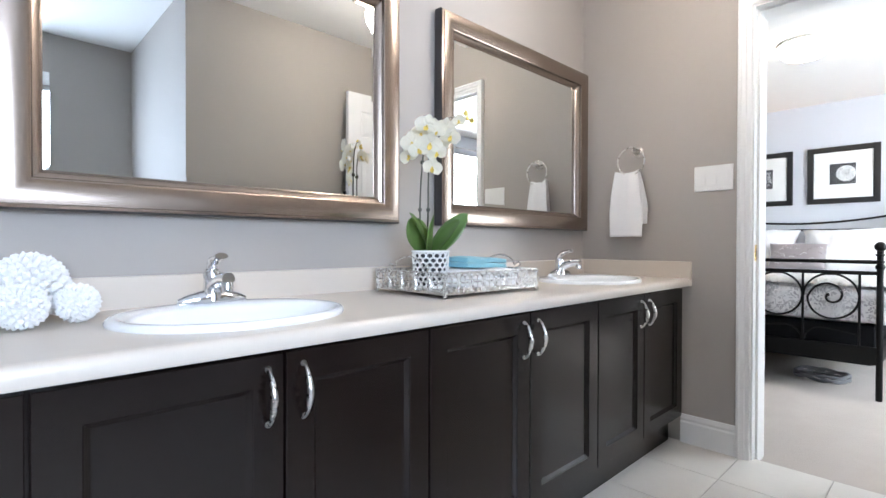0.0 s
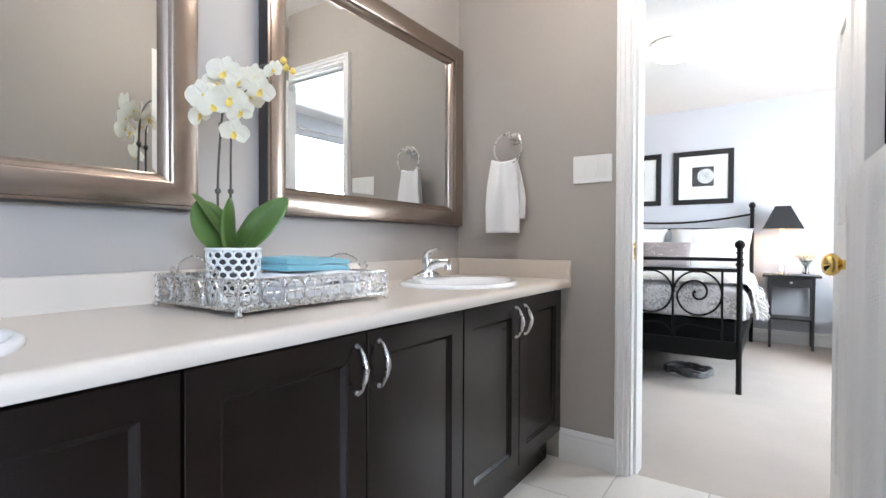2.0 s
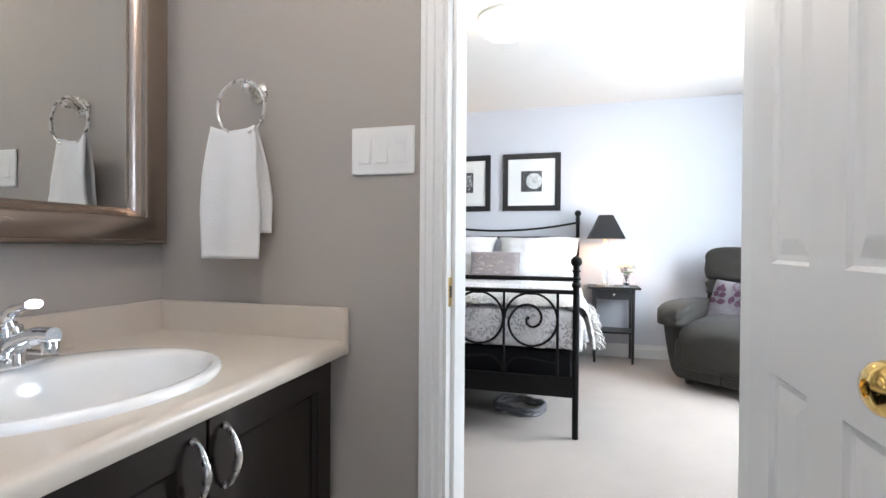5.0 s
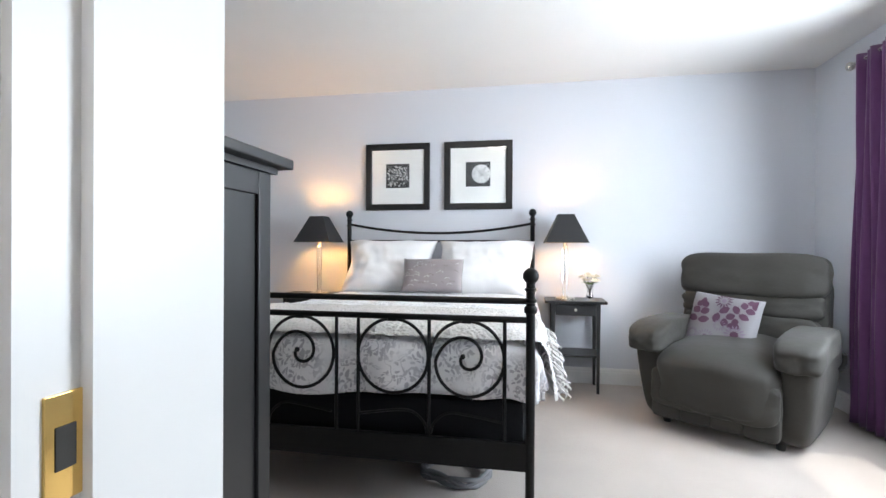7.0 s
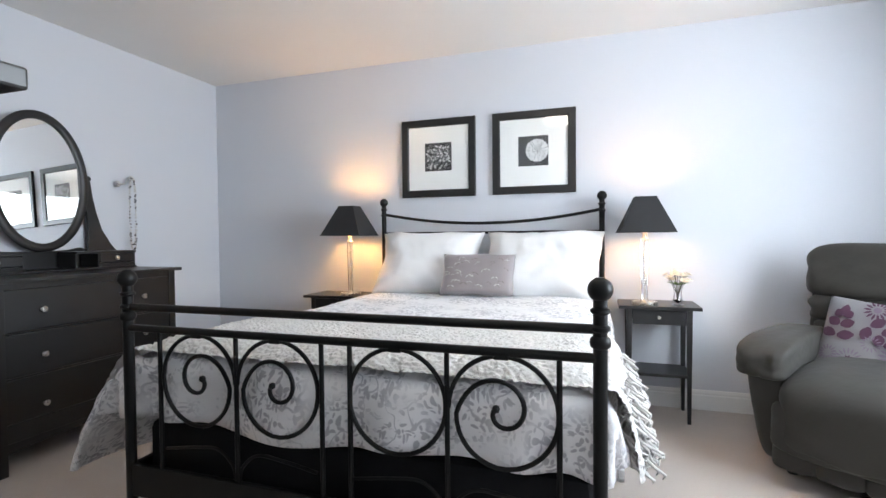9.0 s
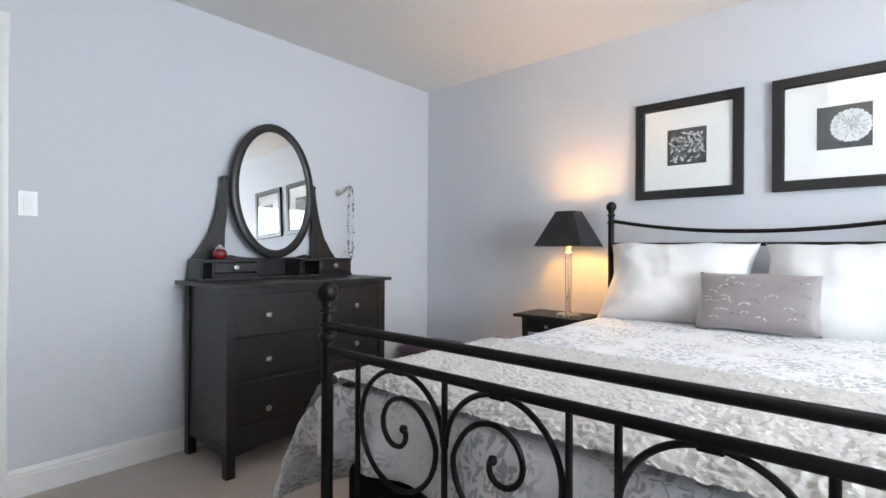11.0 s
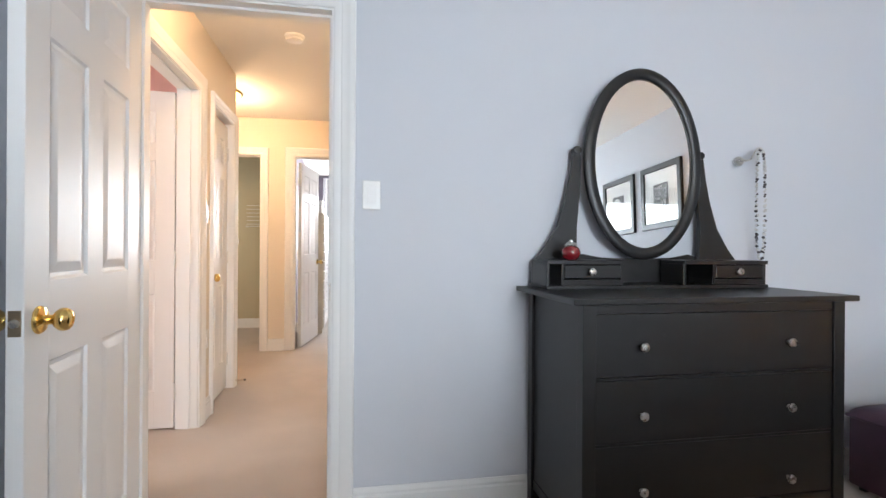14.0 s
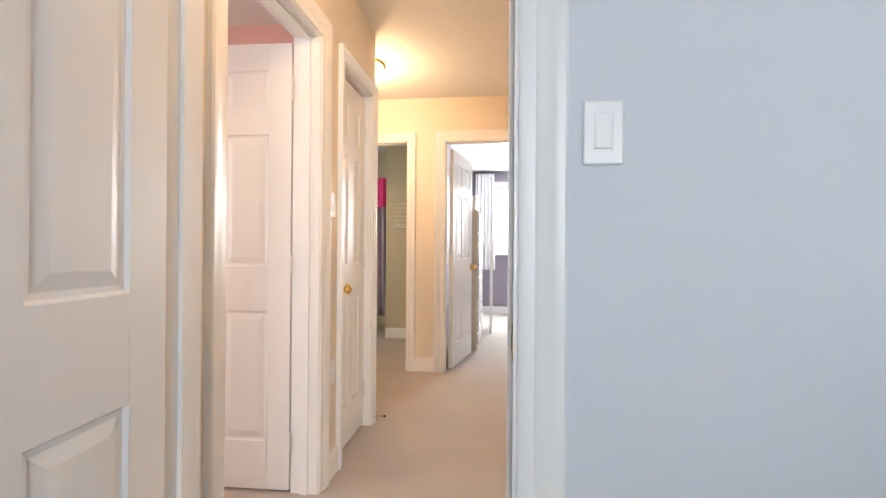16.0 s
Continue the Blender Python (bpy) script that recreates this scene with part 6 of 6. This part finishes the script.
# tall chest of drawers by the bathroom door
ch = thing("chest_of_drawers", pose(0, 0, 0), "tall black-brown chest of drawers by the bathroom door", "chest of drawers")
CX0, CX1, CY0, CY1, CZ = 2.956, 3.408, 1.03, 2.06, 1.262
part("top", boxes((CX0 - 0.01, 3.447, 1.000, 2.09, CZ - 0.021, CZ), bevel=0.003), M_BLACKWOOD, ch)
part("cornice", boxes((CX0, CX1 + 0.012, CY0 - 0.008, CY1 + 0.008, CZ - 0.034, CZ - 0.0215)), M_BLACKWOOD, ch)
for lx in (CX0, CX1 - 0.042):
    for ly in (CY0, CY1 - 0.042):
        part("leg", boxes((lx, lx + 0.042, ly, ly + 0.042, 0, CZ - 0.034), bevel=0.002), M_BLACKWOOD, ch)
for y in (CY0 + 0.008, CY1 - 0.022):
    part("side_panel", boxes((CX0 + 0.042, CX1 - 0.042, y, y + 0.014, 0.11, CZ - 0.08)), M_BLACKWOOD, ch)
    part("side_rail", boxes((CX0 + 0.042, CX1 - 0.042, y - 0.007, y + 0.016, CZ - 0.080, CZ - 0.034), bevel=0.002), M_BLACKWOOD, ch)
# dark strip and block painting shade in the groove and drawer gaps
part("side_groove", boxes((CX1 - 0.047, CX1 - 0.042, CY0 + 0.0085, CY0 + 0.02, 0.11, CZ - 0.08)), M_GAP_SHADE_AND_TIP, ch)
part("core", boxes((CX0 + 0.02, CX1 - 0.02, CY0 + 0.023, CY1 - 0.023, 0.10, CZ - 0.034)), M_GAP_SHADE_AND_TIP, ch)
zs = [0.12, 0.385, 0.645, 0.90, 1.06, 1.225]
for a, b in zip(zs[:-1], zs[1:]):
    for y0, y1 in (((CY0 + 0.044, CY1 - 0.044),) if b < 1.0 else ((CY0 + 0.044, 1.547), (1.553, CY1 - 0.044))):
        d = part("drawer", boxes((CX1 - 0.02, CX1 - 0.002, y0, y1, a + 0.003, b - 0.003), bevel=0.0025), M_BLACKWOOD, ch)
        for ky in ((y0 + 0.22, y1 - 0.22) if y1 - y0 > 0.6 else ((y0 + y1) / 2,)):
            part("knob", lathe(bmesh.new(), [(0.007, 0), (0.007, 0.010), (0.0145, 0.016), (0.0155, 0.021), (0.012, 0.026), (0, 0.028)], 16, m=pose(CX1 - 0.002, ky, (a + b) / 2, 0, 90, 0)), M_STEEL, d, "round nickel knob", smooth=True)

# ceiling light
cl = thing("ceiling_light", pose(4.55, 0.94, CEIL), "lit frosted glass dome ceiling light", "ceiling light")
part("pan", lathe(bmesh.new(), [(0.165, -0.001), (0.165, -0.02), (0.155, -0.025)], 36), M_TRIM, cl, smooth=True)
part("dome", lathe(bmesh.new(), [(0.160, -0.022), (0.160, -0.050), (0.148, -0.082), (0.115, -0.108), (0.06, -0.124), (0.0, -0.128)], 36), glowing("frosted lit glass", (1.0, 0.88, 0.74), 14.0), cl, "frosted glowing dome", smooth=True)

# curtains and rod
M_PURPLE = material("purple curtain cloth", (0.105, 0.032, 0.115), 0.85, vary=0.15, scale=8, bump=0.2, bump_scale=220, sheen=0.3)
rod = thing("curtain_rod", pose(0, SY + 0.09, 2.24), "brushed metal curtain rod with ball finials", "curtain rod")
part("rod", bar((3.28, 0, 0), (5.985, 0, 0), 0.011, 12), M_STEEL, rod, smooth=True)
for fx in (3.26, 6.0):
    part("finial", lathe(bmesh.new(), [(0, -0.03), (0.02, -0.02), (0.027, 0), (0.02, 0.02), (0, 0.03)], 16, at=(fx, 0, 0)), M_STEEL, rod, smooth=True)
for bx in (3.40, 5.86):
    part("bracket", boxes((bx - 0.008, bx + 0.008, -0.09, 0.0, -0.012, 0.012), bevel=0.002), M_STEEL, rod)


def curtain(name, x0, x1, y, z1, mat, label, folds=7, depth=0.035, z0=0.02):
    bm = bmesh.new()
    def f(u, v):
        spread = 0.85 + 0.15 * v
        x = (x0 + x1) / 2 + (u - 0.5) * (x1 - x0) * spread
        yy = y + depth * (0.75 + 0.4 * v) * math.sin(u * folds * 2 * math.pi + 0.5 * math.sin(v * 3)) + 0.012 * math.sin(u * 23 + v * 5)
        return Vector((x, yy, z1 + (z0 - z1) * v))
    surf(bm, f, folds * 14, 24)
    c = part(name, bm, mat, None, smooth="all")
    s2 = c.modifiers.new("thick", "SOLIDIFY")
    s2.thickness = 0.003
    return tagged(c, label, "curtain", "curtains")


curtain("curtain", 5.44, 5.96, SY + 0.09, 2.27, M_PURPLE, "full-length purple curtain gathered beside the armchair")
curtain("curtain", 3.50, 4.04, SY + 0.09, 2.27, M_PURPLE, "full-length purple curtain gathered beside the window")


# recliner armchair, built facing -y
M_RECL = material("grey-green microfibre", (0.028, 0.0255, 0.021), 0.7, vary=0.16, scale=6, grain=0.18, grain_scale=180, bump=0.75, bump_scale=17, sheen=0.06)


def puff(w, d, h, seed=0.0, lump=0.006, pw=0.32, nu=26, nv=20, seams=(), fold=0.0):
    """A stuffed upholstery block, centred, bulging on every side, with pulled seams across x."""
    bm = bmesh.new()
    bmesh.ops.create_cube(bm, size=2.0)
    bmesh.ops.subdivide_edges(bm, edges=bm.edges, cuts=14, use_grid_fill=True)
    for v in bm.verts:
        p = v.co.copy()
        L = (abs(p.x) ** 6 + abs(p.y) ** 6 + abs(p.z) ** 6) ** (1 / 6)
        p = p / L
        n1 = noise.noise(Vector((p.x * 2 + seed, p.y * 2, p.z * 2)))
        cr = fold * math.sin(p.x * 9 + 3 * noise.noise(p * 2.3 + Vector((seed, 0, 0)))) * (1 - abs(p.z)) 
        k = 1.0 + lump * 4 * n1
        v.co = Vector((p.x * w / 2 * k, p.y * d / 2 * k + cr, p.z * h / 2 * k))
        for s in seams:
            g = math.exp(-((v.co.z - s) / 0.016) ** 2)
            v.co.y *= 1 - 0.16 * g
    return bm


RC = pose(5.83, -0.745, 0, 0, 0, -126)
rc = thing("recliner", RC, "plump grey-green recliner armchair with a flowered cushion", "armchair")
part("base", boxes((-0.36, 0.36, -0.30, 0.40, 0.05, 0.20), bevel=0.02), M_RECL, rc, smooth=True)
for sx in (-1, 1):
    # side panel: full at the top, drawn in towards the floor
    bm = puff(0.185, 0.84, 0.57, seed=sx * 3.0, lump=0.003)
    for v in bm.verts:
        t = max(0.0, (0.285 - v.co.z) / 0.57)
        v.co.y *= 1 - 0.12 * t
        v.co.x -= sx * 0.055 * t ** 1.6
        v.co.y += 0.02 * t
    part("arm", bm, M_RECL, rc, "padded side panel", smooth="all", m=pose(sx * 0.392, 0.0, 0.300))
    # rolled pad with gathers over its round front
    bm = puff(0.215, 0.64, 0.15, seed=sx * 5.0 + 1, lump=0.010, fold=0.003)
    for v in bm.verts:
        f = max(0.0, -v.co.y / 0.32)
        v.co.z -= 0.060 * f ** 2.2
        v.co.x *= 1 + 0.10 * f
        g = max(0.0, f - 0.55) / 0.45
        k = 1 + 0.010 * g * math.sin(v.co.x * 150 + sx)
        v.co.y *= k
    part("arm_pad", bm, M_RECL, rc, "padded armrest gathered at the front", smooth="all", m=pose(sx * 0.392, -0.13, 0.558))
# seat and folded footrest run over in one waterfall
bm = puff(0.645, 0.82, 0.30, seed=2.2, lump=0.008, fold=0.004)
for v in bm.verts:
    f = max(0.0, (-v.co.y - 0.10) / 0.30)
    v.co.z += 0.035 * (1 - (v.co.x / 0.32) ** 2) * (v.co.z > 0) - 0.05 * f ** 2
    v.co.z += 0.002 * math.sin(v.co.x * 26 + 2.0 * noise.noise(v.co * 6)) * f
part("seat", bm, M_RECL, rc, "deep stuffed seat", smooth="all", m=pose(0, -0.12, 0.350, 3, 0, 0))
bm = puff(0.655, 0.13, 0.24, seed=4.7, lump=0.006, fold=0.003)
for v in bm.verts:
    v.co.y += 0.007 * math.sin(v.co.x * 30 + 3.0 * noise.noise(v.co * 5)) * (v.co.z / 0.15)
part("footrest", bm, M_RECL, rc, "padded footrest, folded in", smooth="all", m=pose(0, -0.435, 0.262, -4, 0, 0))
for k in range(4):
    part("footrest_apron", puff(0.168, 0.085, 0.15, seed=6.1 + k, lump=0.006), M_RECL, rc, "seamed lower apron", smooth="all", m=pose(-0.243 + 0.162 * k, -0.432, 0.145, -6, 0, 0))
back = part("backrest", puff(0.84, 0.24, 0.64, seed=8.8, lump=0.005), M_RECL, rc, "channelled backrest", smooth="all", m=pose(0, 0.36, 0.66, -12, 0, 0))
for z, h, d, w in ((0.225, 0.29, 0.18, 0.85), (0.035, 0.165, 0.16, 0.81), (-0.110, 0.165, 0.16, 0.77)):
    bm = puff(w, d, h, seed=z * 30, lump=0.010, fold=0.004)
    for v in bm.verts:
        low = max(0.0, 0.5 - v.co.z / h)
        v.co.y += 0.008 * low * math.sin(v.co.x * 34 + 4.0 * noise.noise(Vector((v.co.x * 5, z * 9, 0.4)))) * (v.co.y < 0)
    part("channel", bm, M_RECL, back, "stuffed channel with gathers", smooth="all", m=pose(0, -0.10 - 0.02 * (z > 0.2), z))
part("lever", tube(bmesh.new(), bend_path([(0.495, 0.10, 0.40), (0.515, 0.09, 0.44), (0.52, 0.06, 0.50)], 5), 0.012, 8), M_BLACKWOOD, rc, "black recline lever", smooth=True)
for sx in (-0.3, 0.3):
    for sy in (-0.30, 0.36):
        part("foot", lathe(bmesh.new(), [(0.022, 0), (0.026, 0.03), (0.026, 0.06)], 12, at=(sx, sy, 0)), M_BLACKWOOD, rc)

M_CUSH = material("pale linen", (0.20, 0.19, 0.20), 0.85, vary=0.04, scale=10, bump=0.3, bump_scale=260)
M_INK = material("plum flower print", (0.065, 0.022, 0.048), 0.85, vary=0.2, scale=25, bump=0.3, bump_scale=260)
M_INK2 = material("lilac grey flower print", (0.17, 0.13, 0.175), 0.85, vary=0.2, scale=25, bump=0.3, bump_scale=260)
CM = RC @ pose(-0.095, 0.040, 0.588, 66, 0, 0) @ pose(0, 0, 0, 0, 0, -6)
fc = thing("cushion", CM, "pale linen cushion printed with plum flowers", "cushion")
part("cover", cushion(0.42, 0.41, 0.14, 30, 30, 2.5, 0.006, 0.42, 0.04), M_CUSH, fc, smooth="all")


def cush_z(x, y):
    a, b = x / 0.20, y / 0.20
    return 0.07 * max(0.0, (1 - min(1, abs(a)) ** 4) * (1 - min(1, abs(b)) ** 4)) ** 0.42


def printed(cx, cy, n, r0, r1, wd, mat, turn=0.0):
    bm = bmesh.new()
    for k in range(n):
        t = 2 * math.pi * k / n + turn
        e, q = Vector((math.cos(t), math.sin(t))), Vector((-math.sin(t), math.cos(t)))
        prev = None
        for i in range(5):
            s = i / 4
            w = wd * math.sin(math.pi * (0.08 + 0.86 * s)) 
            c = Vector((cx, cy)) + e * (r0 + (r1 - r0) * s)
            pair = []
            for sg in (-1, 1):
                p = c + q * w * sg
                p = Vector((min(0.183, max(-0.183, p.x)), min(0.183, max(-0.183, p.y))))
                pair.append(bm.verts.new((p.x, p.y, cush_z(p.x, p.y) + 0.0075)))
            if prev:
                bm.faces.new((prev[0], prev[1], pair[1], pair[0]))
            prev = pair
    part("flower_print", bm, mat, fc)


def leaf_spray(cx, cy, turn, size):
    """A dark lobed leaf: pairs of round lobes along a spine and one at its tip."""
    d = Vector((math.cos(turn), math.sin(turn)))
    for k, (at, ln) in enumerate(((0.0, 0.050), (0.038, 0.042), (0.070, 0.032))):
        for sg in (-1, 1):
            printed(cx + d.x * at * size, cy + d.y * at * size, 1, 0.004, ln * size, 0.017 * size, M_INK, turn + sg * (1.25 - 0.2 * k))
    printed(cx + d.x * 0.075 * size, cy + d.y * 0.075 * size, 1, 0.0, 0.040 * size, 0.014 * size, M_INK, turn)


for spray in ((-0.125, -0.01, 1.5, 1.4), (-0.01, 0.06, -0.55, 1.35), (0.10, 0.07, 0.9, 1.25), (0.11, -0.155, 0.3, 1.0)):
    leaf_spray(*spray)
for cx, cy, n, r0, r1, wd, mat in ((0.105, -0.065, 16, 0.030, 0.060, 0.006, M_INK2), (0.105, -0.065, 10, 0.0, 0.026, 0.008, M_INK), (0.0, 0.145, 14, 0.022, 0.052, 0.005, M_INK), (0.0, 0.145, 9, 0.0, 0.016, 0.006, M_INK2),
                                   (-0.055, -0.115, 18, 0.030, 0.056, 0.0035, M_INK2), (-0.055, -0.115, 10, 0.008, 0.022, 0.004, M_INK), (-0.14, -0.10, 14, 0.016, 0.040, 0.004, M_INK2), (0.01, -0.02, 14, 0.020, 0.040, 0.003, M_INK2)):
    printed(cx, cy, n, r0, r1, wd, mat, cx * 7)

# bundled cable under the bed
cb = part("cable", tube(bmesh.new(), [(4.78 + 0.13 * math.cos(t) + 0.02 * math.sin(3 * t), 0.86 + 0.16 * math.sin(t), 0.03 + 0.02 * math.sin(2.3 * t)) for t in [0.35 * i for i in range(60)]], 0.011, 7), material("grey cable", (0.16, 0.16, 0.17), 0.6, vary=0.3, scale=30), None, smooth="all")
tagged(cb, "coiled grey cable on the carpet under the bed", "cable")


# ---- hall and rooms beyond ----
sd = thing("smoke_detector", pose(3.505, 4.947, CEIL), "round white smoke detector on the hall ceiling", "smoke detector")
part("body", lathe(bmesh.new(), [(0.062, 0.0), (0.062, -0.012), (0.052, -0.020), (0.050, -0.032), (0.030, -0.036), (0, -0.036)], 28), M_TRIM, sd, smooth=True)
hl = thing("ceiling_light", pose(2.77, 6.22, CEIL), "lit frosted hall ceiling light giving warm light", "ceiling light")
part("pan", lathe(bmesh.new(), [(0.15, -0.001), (0.15, -0.018), (0.14, -0.02)], 30), M_BRASS, hl, smooth=True)
part("dome", lathe(bmesh.new(), [(0.14, -0.02), (0.13, -0.05), (0.09, -0.075), (0.0, -0.085)], 30), glowing("warm lit glass", (1.0, 0.72, 0.36), 4.0), hl, "frosted warm dome", smooth=True)

# unseen fixture added at the near hall fill
hn = thing("ceiling_light", pose(3.46, 4.06, CEIL), "unseen ceiling light added to brighten the near hall", "ceiling light")
part("pan", lathe(bmesh.new(), [(0.13, -0.001), (0.13, -0.018), (0.12, -0.02)], 30), M_BRASS, hn, smooth=True)
part("dome", lathe(bmesh.new(), [(0.12, -0.02), (0.11, -0.04), (0.08, -0.058), (0.0, -0.065)], 30), glowing("added near hall fill glass", (1.0, 0.74, 0.42), 3.0), hn, "frosted warm dome", smooth=True)

M_WHITE_WOOD = material("white painted wood", (0.74, 0.73, 0.71), 0.45, vary=0.03)
M_CREAM_SIDE = material("cream laminate", (0.66, 0.60, 0.50), 0.5, vary=0.04)
tc = thing("tall_chest", pose(3.378, 8.01, 0), "tall white chest of drawers with many narrow drawers", "chest of drawers")
part("body", boxes((0.0, 0.135, 0, 0.95, 0.06, 1.52), bevel=0.004), M_CREAM_SIDE, tc)
part("plinth", boxes((0.005, 0.128, 0.01, 0.94, 0.0, 0.06)), M_CREAM_SIDE, tc)
for k in range(12):
    d = part("drawer", boxes((0.135, 0.155, 0.01, 0.94, 0.075 + k * 0.12, 0.182 + k * 0.12), bevel=0.003), M_WHITE_WOOD, tc)
    part("pull", boxes((0.155, 0.166, 0.38, 0.57, 0.125 + k * 0.12, 0.135 + k * 0.12), bevel=0.002), M_STEEL, d)
for i, (y, h, w) in enumerate(((0.10, 0.10, 0.05), (0.26, 0.16, 0.045), (0.45, 0.08, 0.06))):
    jb = thing("storage_box", pose(3.388, 8.01 + y, 1.52), "small white box on the tall chest", "box", "boxes on the chest")
    part("box", boxes((0, 0.10, 0, 2 * w, 0, h), bevel=0.004), M_WHITE_WOOD, jb)
    part("lid", boxes((-0.003, 0.103, -0.003, 2 * w + 0.003, h - 0.001, h + 0.02), bevel=0.003), M_STEEL if i == 1 else M_WHITE_WOOD, jb)
rack = thing("drying_rack", pose(3.62, 9.15, 0), "white slatted rack standing by the wall", "rack")
for y in (0, 0.5):
    part("upright", boxes((0, 0.03, y, y + 0.03, 0, 1.5), bevel=0.003), M_WHITE_WOOD, rack)
for k in range(14):
    part("slat", boxes((0.004, 0.022, 0.03, 0.5, 0.10 + k * 0.10, 0.135 + k * 0.10), bevel=0.002), M_WHITE_WOOD, rack)
M_SHEER = material("white sheer cloth", (0.80, 0.80, 0.80), 0.9, vary=0.03)
curtain("curtain", 3.30, 3.66, 11.05, 2.38, M_SHEER, "white curtain beside the far window", folds=5, depth=0.025, z0=0.75)
wall_plate("wall_outlet", pose(3.93, 11.149, 0.43), 1, "dark wall outlet below the far window")
# wire shelf, towel and a hanging cloth in the olive room
ws = thing("wire_shelf", pose(2.70, 8.616, 1.36, 0, 0, 90), "white wire shelf on the olive wall", "shelf")
for k in range(3):
    part("wire", bar((-0.02 - 0.045 * k, -0.22, 0.0), (-0.02 - 0.045 * k, 0.22, 0.0), 0.004, 6), M_WHITE_WOOD, ws)
for y in (-0.20, 0.0, 0.20):
    part("bracket", boxes((-0.13, -0.004, y - 0.006, y + 0.006, -0.012, -0.004)), M_WHITE_WOOD, ws)
for k in range(6):
    part("rail", bar((-0.02, -0.22, 0.03 + 0.05 * k), (-0.02, 0.22, 0.03 + 0.05 * k), 0.004, 6), M_WHITE_WOOD, ws)
M_MAGENTA = material("magenta cloth", (0.55, 0.03, 0.16), 0.9, vary=0.2, scale=12)
M_GREY_CLOTH = material("grey violet cloth", (0.30, 0.27, 0.33), 0.9, vary=0.15, scale=12)
curtain("shower_curtain", 1.90, 2.34, 8.78, 1.95, M_GREY_CLOTH, "grey violet hanging cloth in the far room", folds=5, depth=0.03, z0=0.25)
hk = thing("hanging_towel", pose(2.20, 8.70, 1.97), "magenta cloth hanging on the far wall", "towel")
part("cloth", surf(bmesh.new(), lambda u, v: Vector(((u - 0.5) * 0.36, 0.03 * math.sin(u * 14), -0.36 * v)), 20, 10), M_MAGENTA, hk, smooth="all")
crod = thing("curtain_rod", pose(1.90, 8.78, 1.96), "thin metal rod holding the grey cloth", "rod")
part("rod", bar((-0.88, 0, 0), (0.456, 0, 0), 0.01, 10), M_STEEL, crod, smooth=True)
part("cover", lathe(bmesh.new(), [(0.02, 0), (0.02, 0.01)], 12, m=pose(0.446, 0, 0, 0, -90, 0)), M_STEEL, crod)

# wall outlet on the hall wall
wall_plate("wall_outlet", pose(LX + 0.001, 5.01, 0.50, 0, 0, 90), 1, "white wall outlet on the hall wall")
# door stop at the hall corner
ds = thing("door_stop", pose(LX, 5.74, 0.045), "springy door stop on the baseboard", "door stop")
part("spring", tube(bmesh.new(), [(0.014 + 0.0016 * i, 0.006 * math.cos(i * 0.9), 0.006 * math.sin(i * 0.9)) for i in range(40)], 0.0015, 5), M_BRONZE, ds)
part("tip", lathe(bmesh.new(), [(0.007, 0), (0.008, 0.008), (0.005, 0.014), (0, 0.015)], 10, m=pose(0.078, 0, 0, 0, 90, 0)), M_GAP_SHADE_AND_TIP, ds)

# ---- bathroom floor tiles, each a piece of its own ----
tile_bm = bmesh.new()
S, G = 0.325, 0.004
box(tile_bm, G / 2, S - G / 2, G / 2, S - G / 2, -0.004, 0.0, bevel=0.0012, seg=1)
tile_me = bpy.data.meshes.new("tile")
bmesh.ops.recalc_face_normals(tile_bm, faces=tile_bm.faces)
tile_bm.to_mesh(tile_me)
tile_bm.free()
tile_me.materials.append(M_TILE)
ix = 0
for i in range(13):
    for j in range(10):
        x, y = BX + 0.03 - S * (i + 1), 1.175 - S * (j + 1)
        if x < -1.35 or y < -1.4 or (x > 1.14 and y < 0.0):
            continue
        t = new("tile", tile_me)
        t.parent = bath_floor
        t.location = (x, y, TZ)
